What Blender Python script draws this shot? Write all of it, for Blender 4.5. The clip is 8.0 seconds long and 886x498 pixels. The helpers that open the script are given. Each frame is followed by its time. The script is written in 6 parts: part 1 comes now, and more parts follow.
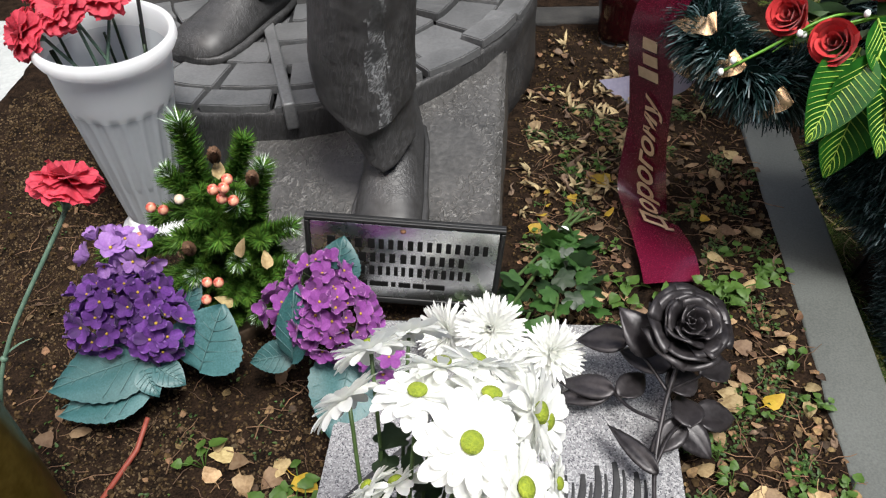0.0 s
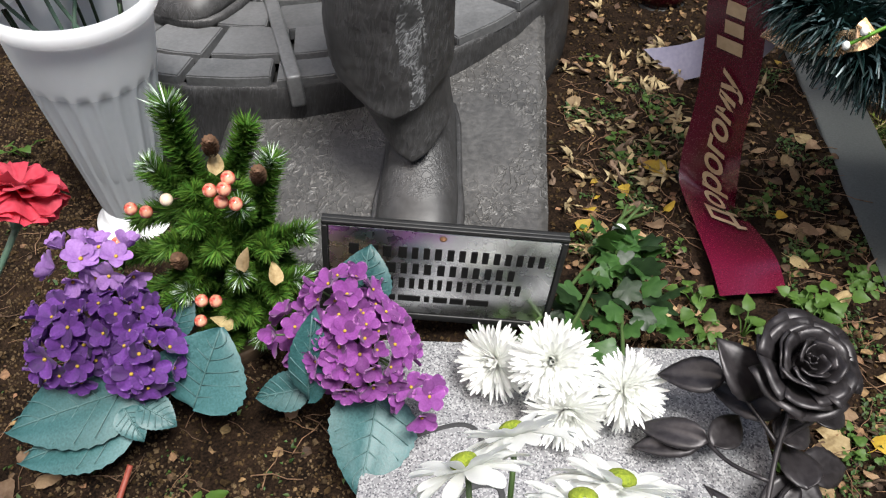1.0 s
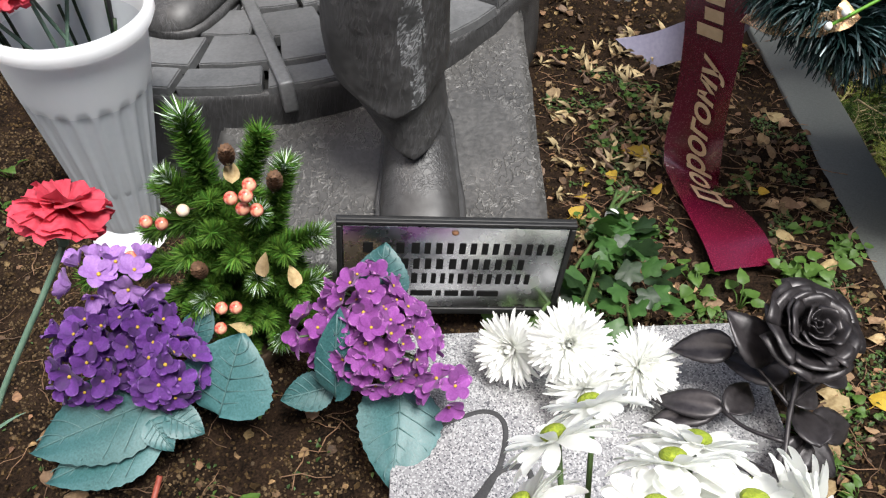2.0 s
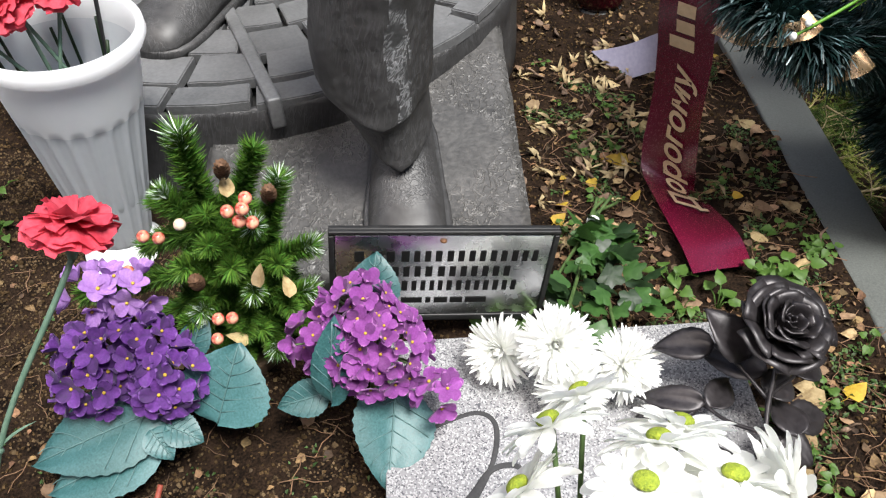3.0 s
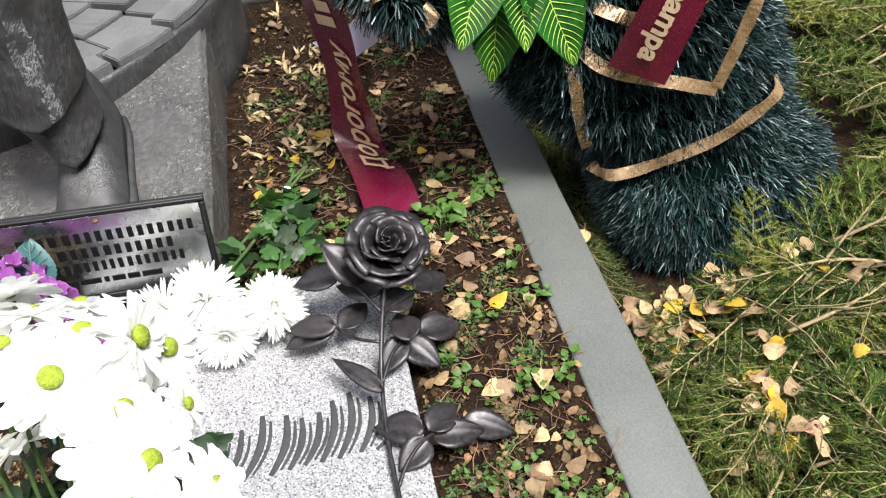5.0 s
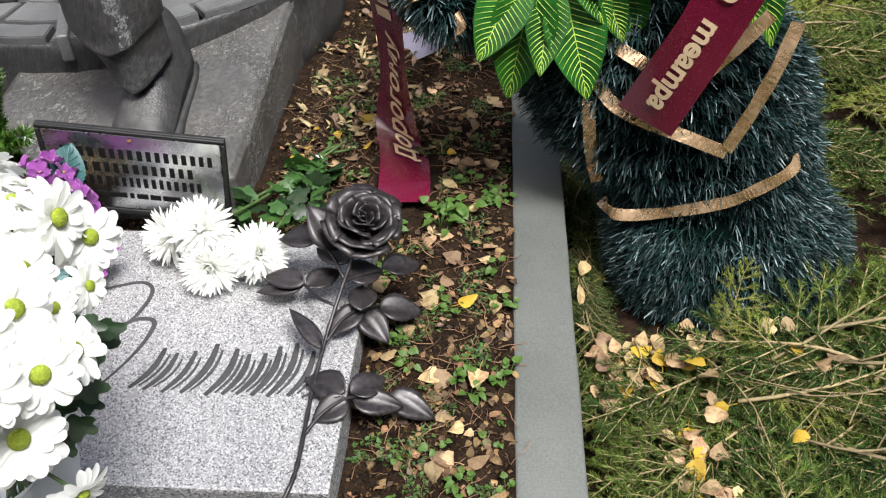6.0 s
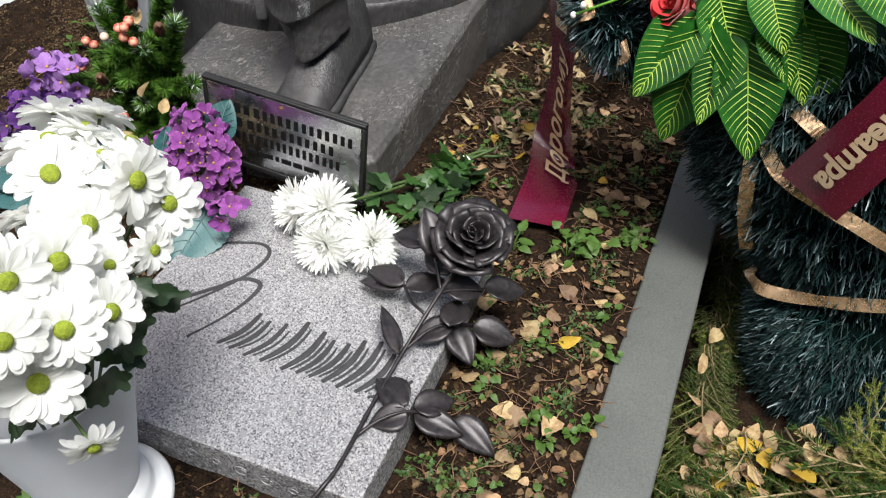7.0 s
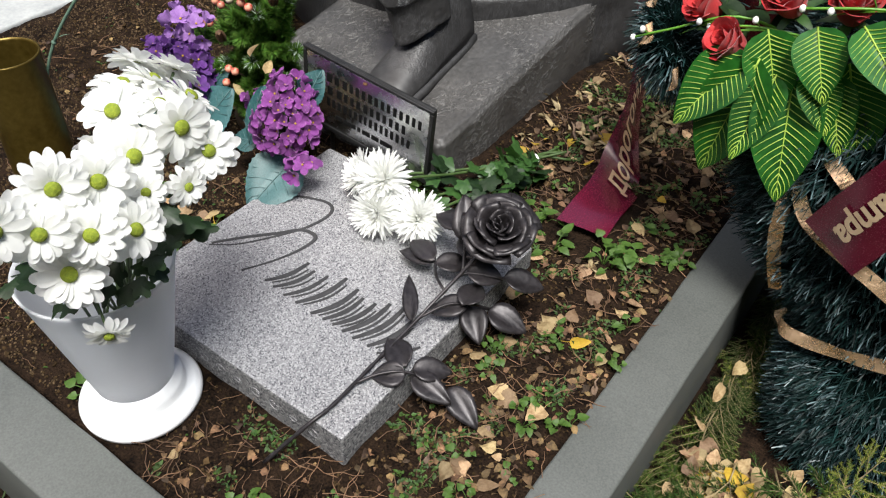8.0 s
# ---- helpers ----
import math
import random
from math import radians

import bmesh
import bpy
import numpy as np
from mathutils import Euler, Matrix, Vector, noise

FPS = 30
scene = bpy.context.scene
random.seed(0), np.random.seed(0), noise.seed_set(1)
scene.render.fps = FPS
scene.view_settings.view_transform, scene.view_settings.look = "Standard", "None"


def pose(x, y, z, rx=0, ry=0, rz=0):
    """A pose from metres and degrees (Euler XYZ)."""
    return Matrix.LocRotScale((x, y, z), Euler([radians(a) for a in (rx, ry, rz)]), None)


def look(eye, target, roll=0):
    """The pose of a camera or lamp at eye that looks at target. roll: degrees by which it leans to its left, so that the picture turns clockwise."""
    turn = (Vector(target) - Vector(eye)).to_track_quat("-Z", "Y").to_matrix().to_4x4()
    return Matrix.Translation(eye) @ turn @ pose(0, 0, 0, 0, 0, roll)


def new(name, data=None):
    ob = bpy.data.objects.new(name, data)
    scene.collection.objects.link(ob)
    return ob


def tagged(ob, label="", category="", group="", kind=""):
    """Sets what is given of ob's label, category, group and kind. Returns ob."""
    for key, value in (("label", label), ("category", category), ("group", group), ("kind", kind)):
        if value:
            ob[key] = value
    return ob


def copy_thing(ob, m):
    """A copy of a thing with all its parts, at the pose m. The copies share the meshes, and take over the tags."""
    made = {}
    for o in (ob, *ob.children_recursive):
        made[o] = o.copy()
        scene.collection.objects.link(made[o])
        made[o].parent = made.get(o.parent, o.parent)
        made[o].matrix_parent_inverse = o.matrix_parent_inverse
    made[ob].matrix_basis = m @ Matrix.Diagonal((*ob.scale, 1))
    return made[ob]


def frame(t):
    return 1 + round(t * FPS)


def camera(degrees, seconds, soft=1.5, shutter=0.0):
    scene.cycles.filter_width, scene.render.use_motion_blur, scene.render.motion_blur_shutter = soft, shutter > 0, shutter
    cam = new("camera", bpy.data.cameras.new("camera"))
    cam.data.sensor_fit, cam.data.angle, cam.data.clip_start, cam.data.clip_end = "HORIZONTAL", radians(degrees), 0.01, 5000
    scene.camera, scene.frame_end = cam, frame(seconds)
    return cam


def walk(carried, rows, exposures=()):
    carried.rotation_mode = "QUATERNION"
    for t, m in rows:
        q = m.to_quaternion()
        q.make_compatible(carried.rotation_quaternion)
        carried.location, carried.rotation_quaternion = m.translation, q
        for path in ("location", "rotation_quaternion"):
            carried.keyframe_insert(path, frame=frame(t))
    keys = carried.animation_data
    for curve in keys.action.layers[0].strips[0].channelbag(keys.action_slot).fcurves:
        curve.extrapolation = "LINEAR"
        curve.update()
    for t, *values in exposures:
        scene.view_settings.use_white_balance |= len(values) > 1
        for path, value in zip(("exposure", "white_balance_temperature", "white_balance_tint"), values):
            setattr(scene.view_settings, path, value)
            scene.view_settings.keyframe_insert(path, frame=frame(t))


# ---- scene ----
cam = camera(57.3, 8.0, soft=1.2)
PATH = [
    (0, (0.182, 0.079, 0.848), (-0.032, 1.568, -0.469), -4.6),
    (0.5, (0.132, 0.205, 0.785), (-0.048, 1.671, -0.562), -3.6),
    (1, (0.091, 0.246, 0.765), (-0.073, 1.678, -0.622), -3.3),
    (1.5, (0.049, 0.239, 0.771), (-0.058, 1.667, -0.625), -3.5),
    (3, (0.022, 0.198, 0.797), (0.021, 1.653, -0.576), -3.7),
    (3.5, (0.017, 0.191, 0.806), (0.021, 1.661, -0.55), -3.6),
    (4, (0.081, 0.162, 0.819), (0.102, 1.637, -0.532), -4.8),
    (4.5, (0.206, 0.104, 0.821), (0.306, 1.585, -0.52), -7.6),
    (5, (0.348, 0.024, 0.79), (0.505, 1.489, -0.564), -8.2),
    (5.2, (0.396, -0.007, 0.781), (0.555, 1.453, -0.577), -6.4),
    (6.3, (0.543, -0.06, 0.804), (0.294, 1.446, -0.488), 0.1),
    (6.5, (0.563, -0.037, 0.801), (0.215, 1.451, -0.49), 0.4),
    (7, (0.6, 0.019, 0.803), (0.045, 1.412, -0.52), 0.6),
    (7.5, (0.694, 0.05, 0.814), (0.012, 1.372, -0.524), 2.3),
    (8, (0.76, 0.03, 0.862), (-0.09, 1.23, -0.493), 1.9),
]
walk(cam, [(t, look(eye, target, roll)) for t, eye, target, roll in PATH],
     exposures=[(0.0, 1.13), (0.5, 1.14), (1.0, 1.24), (1.5, 1.31), (3.0, 1.50), (3.5, 1.56), (4.5, 1.65), (5.0, 1.78), (6.5, 1.36), (7.0, 1.20), (7.5, 1.15), (8.0, 1.13)])

# ---- light: a bright overcast day ----
world = bpy.data.worlds.new("world")
scene.world = world
world.use_nodes = True
wn = world.node_tree
sky = wn.nodes.new("ShaderNodeTexSky")
sky.sky_type, sky.sun_disc = "NISHITA", False
sky.sun_elevation, sky.sun_rotation = radians(64), radians(222)
sky.air_density, sky.dust_density, sky.ozone_density = 1.0, 4.0, 1.0
wn.links.new(sky.outputs["Color"], wn.nodes["Background"].inputs["Color"])
wn.nodes["Background"].inputs["Strength"].default_value = 0.066
sun_data = bpy.data.lights.new("sun", "SUN")
sun_data.energy, sun_data.angle, sun_data.color = 3.1, radians(20), (1.0, 0.98, 0.94)
sun = new("sun", sun_data)
sun.matrix_world = look((0, 0, 5), (-1.6, 1.8, 0.0))


# ---- materials ----
def material(name, dark, light, scale=20.0, rough=0.7, metal=0.0, bump=0.2, fine=150.0, spec=0.5, vary=0.0,
             island=0.0, hue=0.0, speck=None, transmit=0.0, sheen=0.0, stretch=None, depth=0.002, rough_vary=0.15, sharp=0.18):
    """A surface mottled at two scales, with fine relief. vary: brightness by object; island: brightness and hue by loose piece."""
    m = bpy.data.materials.new(name)
    m.use_nodes = True
    nt = m.node_tree
    b = nt.nodes["Principled BSDF"]
    N, L = nt.nodes.new, nt.links.new
    co = N("ShaderNodeTexCoord")
    src = co.outputs["Object"]
    if stretch:
        mp = N("ShaderNodeMapping")
        mp.inputs["Scale"].default_value = stretch
        L(src, mp.inputs["Vector"])
        src = mp.outputs["Vector"]
    big, small = N("ShaderNodeTexNoise"), N("ShaderNodeTexNoise")
    big.inputs["Scale"].default_value, big.inputs["Detail"].default_value = scale, 6
    small.inputs["Scale"].default_value, small.inputs["Detail"].default_value = fine, 4
    L(src, big.inputs["Vector"]), L(src, small.inputs["Vector"])
    mixf = N("ShaderNodeMath")
    mixf.operation = "MULTIPLY_ADD"
    L(small.outputs["Fac"], mixf.inputs[0])
    mixf.inputs[1].default_value = 0.5
    half = N("ShaderNodeMath")
    half.operation = "MULTIPLY"
    L(big.outputs["Fac"], half.inputs[0])
    half.inputs[1].default_value = 0.5
    L(half.outputs[0], mixf.inputs[2])
    ramp = N("ShaderNodeMapRange")
    ramp.inputs["From Min"].default_value, ramp.inputs["From Max"].default_value = 0.5 - sharp, 0.5 + sharp
    L(mixf.outputs[0], ramp.inputs["Value"])
    mix = N("ShaderNodeMix")
    mix.data_type = "RGBA"
    mix.inputs[6].default_value, mix.inputs[7].default_value = (*dark, 1), (*light, 1)
    L(ramp.outputs["Result"], mix.inputs[0])
    out = mix.outputs[2]
    if speck:
        v = N("ShaderNodeTexVoronoi")
        v.inputs["Scale"].default_value = speck[0]
        L(src, v.inputs["Vector"])
        sep = N("ShaderNodeSeparateColor")
        L(v.outputs["Color"], sep.inputs[0])
        for channel, limit, colour in zip(("Red", "Green"), speck[1::2], speck[2::2]):
            gt = N("ShaderNodeMath")
            gt.operation = "LESS_THAN"
            L(sep.outputs[channel], gt.inputs[0])
            gt.inputs[1].default_value = limit
            mx = N("ShaderNodeMix")
            mx.data_type = "RGBA"
            L(gt.outputs[0], mx.inputs[0])
            L(out, mx.inputs[6])
            mx.inputs[7].default_value = (*colour, 1)
            out = mx.outputs[2]
    if vary or island:
        hsv = N("ShaderNodeHueSaturation")
        if island:
            rnd = N("ShaderNodeNewGeometry").outputs["Random Per Island"]
        else:
            rnd = N("ShaderNodeObjectInfo").outputs["Random"]
        amount = vary or island
        mr = N("ShaderNodeMapRange")
        mr.inputs["To Min"].default_value, mr.inputs["To Max"].default_value = 1 - amount, 1 + amount
        L(rnd, mr.inputs["Value"])
        L(mr.outputs["Result"], hsv.inputs["Value"])
        if hue:
            fr, sc = N("ShaderNodeMath"), N("ShaderNodeMath")
            sc.operation, fr.operation = "MULTIPLY", "FRACT"
            sc.inputs[1].default_value = 7.31
            L(rnd, sc.inputs[0]), L(sc.outputs[0], fr.inputs[0])
            mh = N("ShaderNodeMapRange")
            mh.inputs["To Min"].default_value, mh.inputs["To Max"].default_value = 0.5 - hue, 0.5 + hue
            L(fr.outputs[0], mh.inputs["Value"])
            L(mh.outputs["Result"], hsv.inputs["Hue"])
        L(out, hsv.inputs["Color"])
        out = hsv.outputs["Color"]
    L(out, b.inputs["Base Color"])
    rr = N("ShaderNodeMapRange")
    rr.inputs["To Min"].default_value, rr.inputs["To Max"].default_value = max(0.03, rough - rough_vary), min(1, rough + rough_vary)
    L(small.outputs["Fac"], rr.inputs["Value"])
    L(rr.outputs["Result"], b.inputs["Roughness"])
    b.inputs["Metallic"].default_value = metal
    b.inputs["Specular IOR Level"].default_value = spec
    b.inputs["Transmission Weight"].default_value = transmit
    if sheen:
        b.inputs["Sheen Weight"].default_value = sheen
    if bump:
        bp = N("ShaderNodeBump")
        bp.inputs["Strength"].default_value, bp.inputs["Distance"].default_value = bump, depth
        L(mixf.outputs[0], bp.inputs["Height"])
        L(bp.outputs["Normal"], b.inputs["Normal"])
    return m


def thin(m, colour, weight=0.35):
    """Lets some light through a petal or leaf."""
    nt = m.node_tree
    outn = nt.nodes["Material Output"]
    b = nt.nodes["Principled BSDF"]
    tr, mx = nt.nodes.new("ShaderNodeBsdfTranslucent"), nt.nodes.new("ShaderNodeMixShader")
    tr.inputs["Color"].default_value = (*colour, 1)
    mx.inputs[0].default_value = weight
    nt.links.new(b.outputs[0], mx.inputs[1]), nt.links.new(tr.outputs[0], mx.inputs[2])
    nt.links.new(mx.outputs[0], outn.inputs["Surface"])
    return m


def chased(m, light, scale, width, patch, share, depth, stretch=(1, 1, 1), turn=0.0, strength=0.8):
    """Fine worm-like raised lines in patches, with relief highlights painted on their tops."""
    nt = m.node_tree
    N, L = nt.nodes.new, nt.links.new
    b = nt.nodes["Principled BSDF"]
    co, mp = N("ShaderNodeTexCoord"), N("ShaderNodeMapping")
    mp.vector_type = "TEXTURE"
    mp.inputs["Scale"].default_value, mp.inputs["Rotation"].default_value = stretch, (0, turn, 0)
    L(co.outputs["Object"], mp.inputs["Vector"])
    tex, big = N("ShaderNodeTexNoise"), N("ShaderNodeTexNoise")
    tex.inputs["Scale"].default_value, tex.inputs["Detail"].default_value, tex.inputs["Distortion"].default_value = scale, 2, 0.6
    big.inputs["Scale"].default_value, big.inputs["Detail"].default_value = patch, 3
    L(mp.outputs["Vector"], tex.inputs["Vector"]), L(co.outputs["Object"], big.inputs["Vector"])
    line, area, both = N("ShaderNodeMapRange"), N("ShaderNodeMapRange"), N("ShaderNodeMath")
    dist, flip = N("ShaderNodeMath"), N("ShaderNodeMath")
    dist.operation, flip.operation = "SUBTRACT", "ABSOLUTE"
    dist.inputs[1].default_value = 0.5
    L(tex.outputs["Fac"], dist.inputs[0]), L(dist.outputs[0], flip.inputs[0]), L(flip.outputs[0], line.inputs["Value"])
    line.inputs["From Min"].default_value, line.inputs["From Max"].default_value = 0.0, width
    line.inputs["To Min"].default_value, line.inputs["To Max"].default_value = 1.0, 0.0
    area.inputs["From Min"].default_value, area.inputs["From Max"].default_value = 0.62 - share * 0.3, 0.70 - share * 0.3
    L(big.outputs["Fac"], area.inputs["Value"])
    both.operation = "MULTIPLY"
    L(line.outputs["Result"], both.inputs[0]), L(area.outputs["Result"], both.inputs[1])
    mix, soft = N("ShaderNodeMix"), N("ShaderNodeMath")
    mix.data_type, soft.operation = "RGBA", "MULTIPLY"
    soft.inputs[1].default_value = strength
    L(both.outputs[0], soft.inputs[0]), L(soft.outputs[0], mix.inputs[0])
    L(b.inputs["Base Color"].links[0].from_socket, mix.inputs[6])
    mix.inputs[7].default_value = (*light, 1)
    L(mix.outputs[2], b.inputs["Base Color"])
    bp = N("ShaderNodeBump")
    bp.inputs["Strength"].default_value, bp.inputs["Distance"].default_value = 0.9, depth
    L(both.outputs[0], bp.inputs["Height"])
    L(b.inputs["Normal"].links[0].from_socket, bp.inputs["Normal"])
    L(bp.outputs["Normal"], b.inputs["Normal"])
    return m


M_SOIL = material("soil", (0.00288, 0.00171, 0.00108), (0.0252, 0.01512, 0.00927), 40, 0.95, bump=1.0, fine=300, spec=0.08, depth=0.008, sharp=0.12)
M_CLOD = material("soil_crumb", (0.0162, 0.0096, 0.0042), (0.076, 0.048, 0.0225), 30, 0.95, bump=0.6, fine=300, spec=0.1, island=0.5)
M_DRYCLOD = material("dry_soil_crumb", (0.033, 0.0215, 0.0110), (0.118, 0.081, 0.046), 30, 0.95, bump=0.6, fine=300, spec=0.1, island=0.5)
M_GRANITE = material("grey_granite", (0.1577, 0.1577, 0.1685), (0.2258, 0.2258, 0.2324), 12, 0.5, bump=0.12, fine=500,
                     speck=(620, 0.2, (0.06225, 0.06225, 0.07221), 0.28, (0.332, 0.332, 0.3362)), depth=0.0006)
M_GRANITE_SIDE = material("sawn_granite", (0.0988, 0.0988, 0.103), (0.198, 0.198, 0.201), 25, 0.8, bump=0.5, fine=260,
                          speck=(420, 0.25, (0.0532, 0.0532, 0.0608), 0.2, (0.274, 0.274, 0.274)), depth=0.002)
M_CARVE = material("carved_groove", (0.01868, 0.01868, 0.02017), (0.04482, 0.04482, 0.04706), 60, 0.9, bump=0.3, fine=400)
M_KERB = material("weathered_concrete", (0.052, 0.057, 0.053), (0.124, 0.132, 0.125), 4, 0.6, bump=0.35, fine=380, depth=0.0008, sharp=0.2)
M_PALE = material("pale_stone", (0.27, 0.285, 0.285), (0.40, 0.415, 0.41), 14, 0.7, bump=0.25, fine=120)
M_BRONZE = chased(material("dark_cast_bronze", (0.020, 0.0195, 0.0195), (0.062, 0.061, 0.062), 14, 0.50, metal=0.2, bump=0.25, fine=90, depth=0.0014, rough_vary=0.08, sharp=0.22),
                  (0.088, 0.088, 0.092), 170, 0.07, 8, 0.75, 0.0004, (1, 1, 6), turn=0.25, strength=0.4)
M_WORN = chased(material("worn_scratched_bronze", (0.028, 0.028, 0.029), (0.085, 0.086, 0.089), 30, 0.48, metal=0.2, bump=0.3, fine=200, depth=0.0012),
                (0.30, 0.31, 0.32), 270, 0.09, 30, 0.75, 0.0006, (1, 1, 5), turn=0.75, strength=0.8)
# for the added, unseen ring that blocks low sky light
M_SKYBLOCK = material("sky_block_foliage", (0.00747, 0.01195, 0.005229), (0.03735, 0.04856, 0.02092), 3, 0.9, bump=0.8, fine=14, spec=0.1, depth=0.05)
# the plinth's relief highlights are mixed into its base colour
M_PLINTH = chased(material("rough_dark_stone", (0.033, 0.032, 0.031), (0.090, 0.087, 0.084), 12, 0.44, bump=0.8, fine=130, depth=0.0035, sharp=0.18),
                  (0.20, 0.196, 0.19), 95, 0.05, 7, 0.65, 0.002, (1, 1.6, 1), turn=0.3, strength=0.6)
M_BRICK = material("cast_paving", (0.070, 0.071, 0.073), (0.15, 0.152, 0.155), 16, 0.38, metal=0.1, bump=0.35, fine=180, vary=0.15, depth=0.0016, sharp=0.2)
M_IRON = material("forged_iron", (0.012, 0.0105, 0.0115), (0.044, 0.039, 0.042), 28, 0.42, metal=0.4, bump=0.4, fine=180, depth=0.001, sharp=0.18)
M_JOINT = material("dirty_joint", (0.008964, 0.008964, 0.008964), (0.03361, 0.03212, 0.02988), 40, 0.9, bump=0.6, fine=200)
M_BLACK = material("black_frame", (0.005677, 0.005677, 0.005677), (0.01419, 0.01419, 0.01479), 40, 0.5, bump=0.1)
M_STEEL = material("polished_plate", (0.62, 0.63, 0.64), (0.78, 0.79, 0.80), 6, 0.26, metal=1.0, bump=0.06, fine=60, rough_vary=0.10)
M_INK = material("black_enamel", (0.003735, 0.003735, 0.003735), (0.008964, 0.008964, 0.008964), 40, 0.8, bump=0.0, spec=0.15)
M_RUST = material("rusty_screw", (0.06813, 0.02839, 0.01136), (0.1703, 0.07918, 0.03407), 300, 0.7, metal=0.4)
M_PETAL = thin(material("white_petal", (0.86, 0.87, 0.86), (0.93, 0.93, 0.92), 60, 0.6, bump=0.15, fine=400, spec=0.25), (0.95, 0.96, 0.92), 0.5)
M_EYE = material("green_yellow_centre", (0.10, 0.16, 0.008), (0.32, 0.37, 0.026), 160, 0.8, bump=1.0, fine=900, depth=0.003)
M_STEMG = material("green_stem", (0.02839, 0.05677, 0.01419), (0.06813, 0.1136, 0.03407), 40, 0.5, bump=0.2)
M_LEAFD = thin(material("dark_green_leaf", (0.0045, 0.0150, 0.0040), (0.0150, 0.0370, 0.0100), 35, 0.5, bump=0.4, fine=180, island=0.35), (0.022, 0.058, 0.012), 0.2)
M_LEAFM = thin(material("fresh_green_leaf", (0.01987, 0.05677, 0.01419), (0.05109, 0.1247, 0.02839), 30, 0.45, bump=0.4, fine=160, island=0.3), (0.06813, 0.1703, 0.02839), 0.3)
M_WEED = thin(material("weed_leaf", (0.03407, 0.08516, 0.01419), (0.07918, 0.1703, 0.02839), 40, 0.55, bump=0.4, fine=260, island=0.35, hue=0.02), (0.1136, 0.2383, 0.03407), 0.35)
M_VIO1 = thin(material("violet_cloth", (0.036, 0.0055, 0.085), (0.128, 0.032, 0.235), 70, 0.75, bump=0.5, fine=400, island=0.4, sheen=0.1), (0.15, 0.045, 0.30), 0.2)
M_VIO1E = thin(material("violet_petal_edge", (0.1125, 0.0342, 0.207), (0.198, 0.09, 0.324), 60, 0.75, bump=0.3, fine=500, sheen=0.1), (0.2241, 0.1046, 0.3735), 0.2)
M_VIO1P = thin(material("pale_violet_cloth", (0.24, 0.10, 0.36), (0.42, 0.24, 0.55), 60, 0.75, bump=0.3, fine=500, sheen=0.1, island=0.15), (0.4, 0.2, 0.55), 0.25)
M_VIO2 = thin(material("magenta_cloth", (0.127, 0.01643, 0.1494), (0.2689, 0.06723, 0.2988), 60, 0.75, bump=0.4, fine=500, island=0.3, sheen=0.15), (0.3137, 0.09711, 0.3362), 0.25)
M_VIO2E = thin(material("magenta_petal_edge", (0.2988, 0.08964, 0.3137), (0.4109, 0.1643, 0.4183), 60, 0.75, bump=0.3, fine=500, sheen=0.15), (0.3735, 0.1494, 0.3884), 0.25)
M_YELLOW = material("yellow_stamen", (0.3407, 0.2047, 0.01703), (0.4541, 0.3122, 0.04541), 200, 0.7)
M_TEAL = material("frosted_teal_leaf", (0.0072, 0.0495, 0.0486), (0.0522, 0.135, 0.1422), 9, 0.5, bump=0.5, fine=420, vary=0.12, depth=0.0012)
M_TEALR = material("teal_leaf_vein", (0.0315, 0.0882, 0.0864), (0.0945, 0.1755, 0.1764), 30, 0.6, bump=0.2)
M_PINE = material("pine_needles", (0.021, 0.062, 0.0063), (0.090, 0.195, 0.0234), 30, 0.6, bump=0.0, island=0.4, hue=0.02, spec=0.25)
M_FROST = material("frosted_needles", (0.26, 0.36, 0.28), (0.58, 0.66, 0.58), 90, 0.6, bump=0.0, island=0.3)
M_TWIG = material("brown_twig", (0.03407, 0.01987, 0.01136), (0.09117, 0.05677, 0.03122), 50, 0.8, bump=0.5)
M_CONE = material("pine_cone", (0.05229, 0.0254, 0.01345), (0.1793, 0.09711, 0.05229), 80, 0.7, bump=0.4)
M_BERRY = material("glossy_berry", (0.36, 0.027, 0.0198), (0.594, 0.297, 0.198), 90, 0.22, bump=0.0, vary=0.25, sharp=0.10)
M_BERRYW = material("pale_berry", (0.57, 0.38, 0.266), (0.646, 0.562, 0.456), 60, 0.3, bump=0.0)
M_PLASTIC = material("white_plastic", (0.80, 0.82, 0.84), (0.88, 0.89, 0.90), 8, 0.35, bump=0.06, fine=90)
M_PLASTICG = thin(material("frosted_vase_plastic", (0.84, 0.86, 0.88), (0.90, 0.91, 0.93), 7, 0.38, bump=0.06, fine=90), (0.92, 0.94, 0.97), 0.62)
M_PLASTICT = thin(material("milky_vase_plastic", (0.87, 0.89, 0.91), (0.93, 0.94, 0.95), 8, 0.35, bump=0.06, fine=90), (0.95, 0.96, 0.97), 0.55)
M_PLASTICR = thin(material("ribbed_plastic", (0.64, 0.67, 0.70), (0.74, 0.765, 0.79), 7, 0.40, bump=0.06, fine=90), (0.78, 0.81, 0.84), 0.4)
M_BRASSV = material("tarnished_brass", (0.0738, 0.04826, 0.006813), (0.1531, 0.1075, 0.02271), 10, 0.38, metal=0.7, bump=0.2, fine=120)
M_REDC = thin(material("red_carnation", (0.46, 0.020, 0.048), (0.65, 0.085, 0.125), 30, 0.7, bump=0.25, fine=240, island=0.2), (0.74, 0.10, 0.14), 0.3)
M_CSTEM = material("carnation_stem", (0.05677, 0.1136, 0.07918), (0.1247, 0.1927, 0.1419), 60, 0.6, bump=0.3)
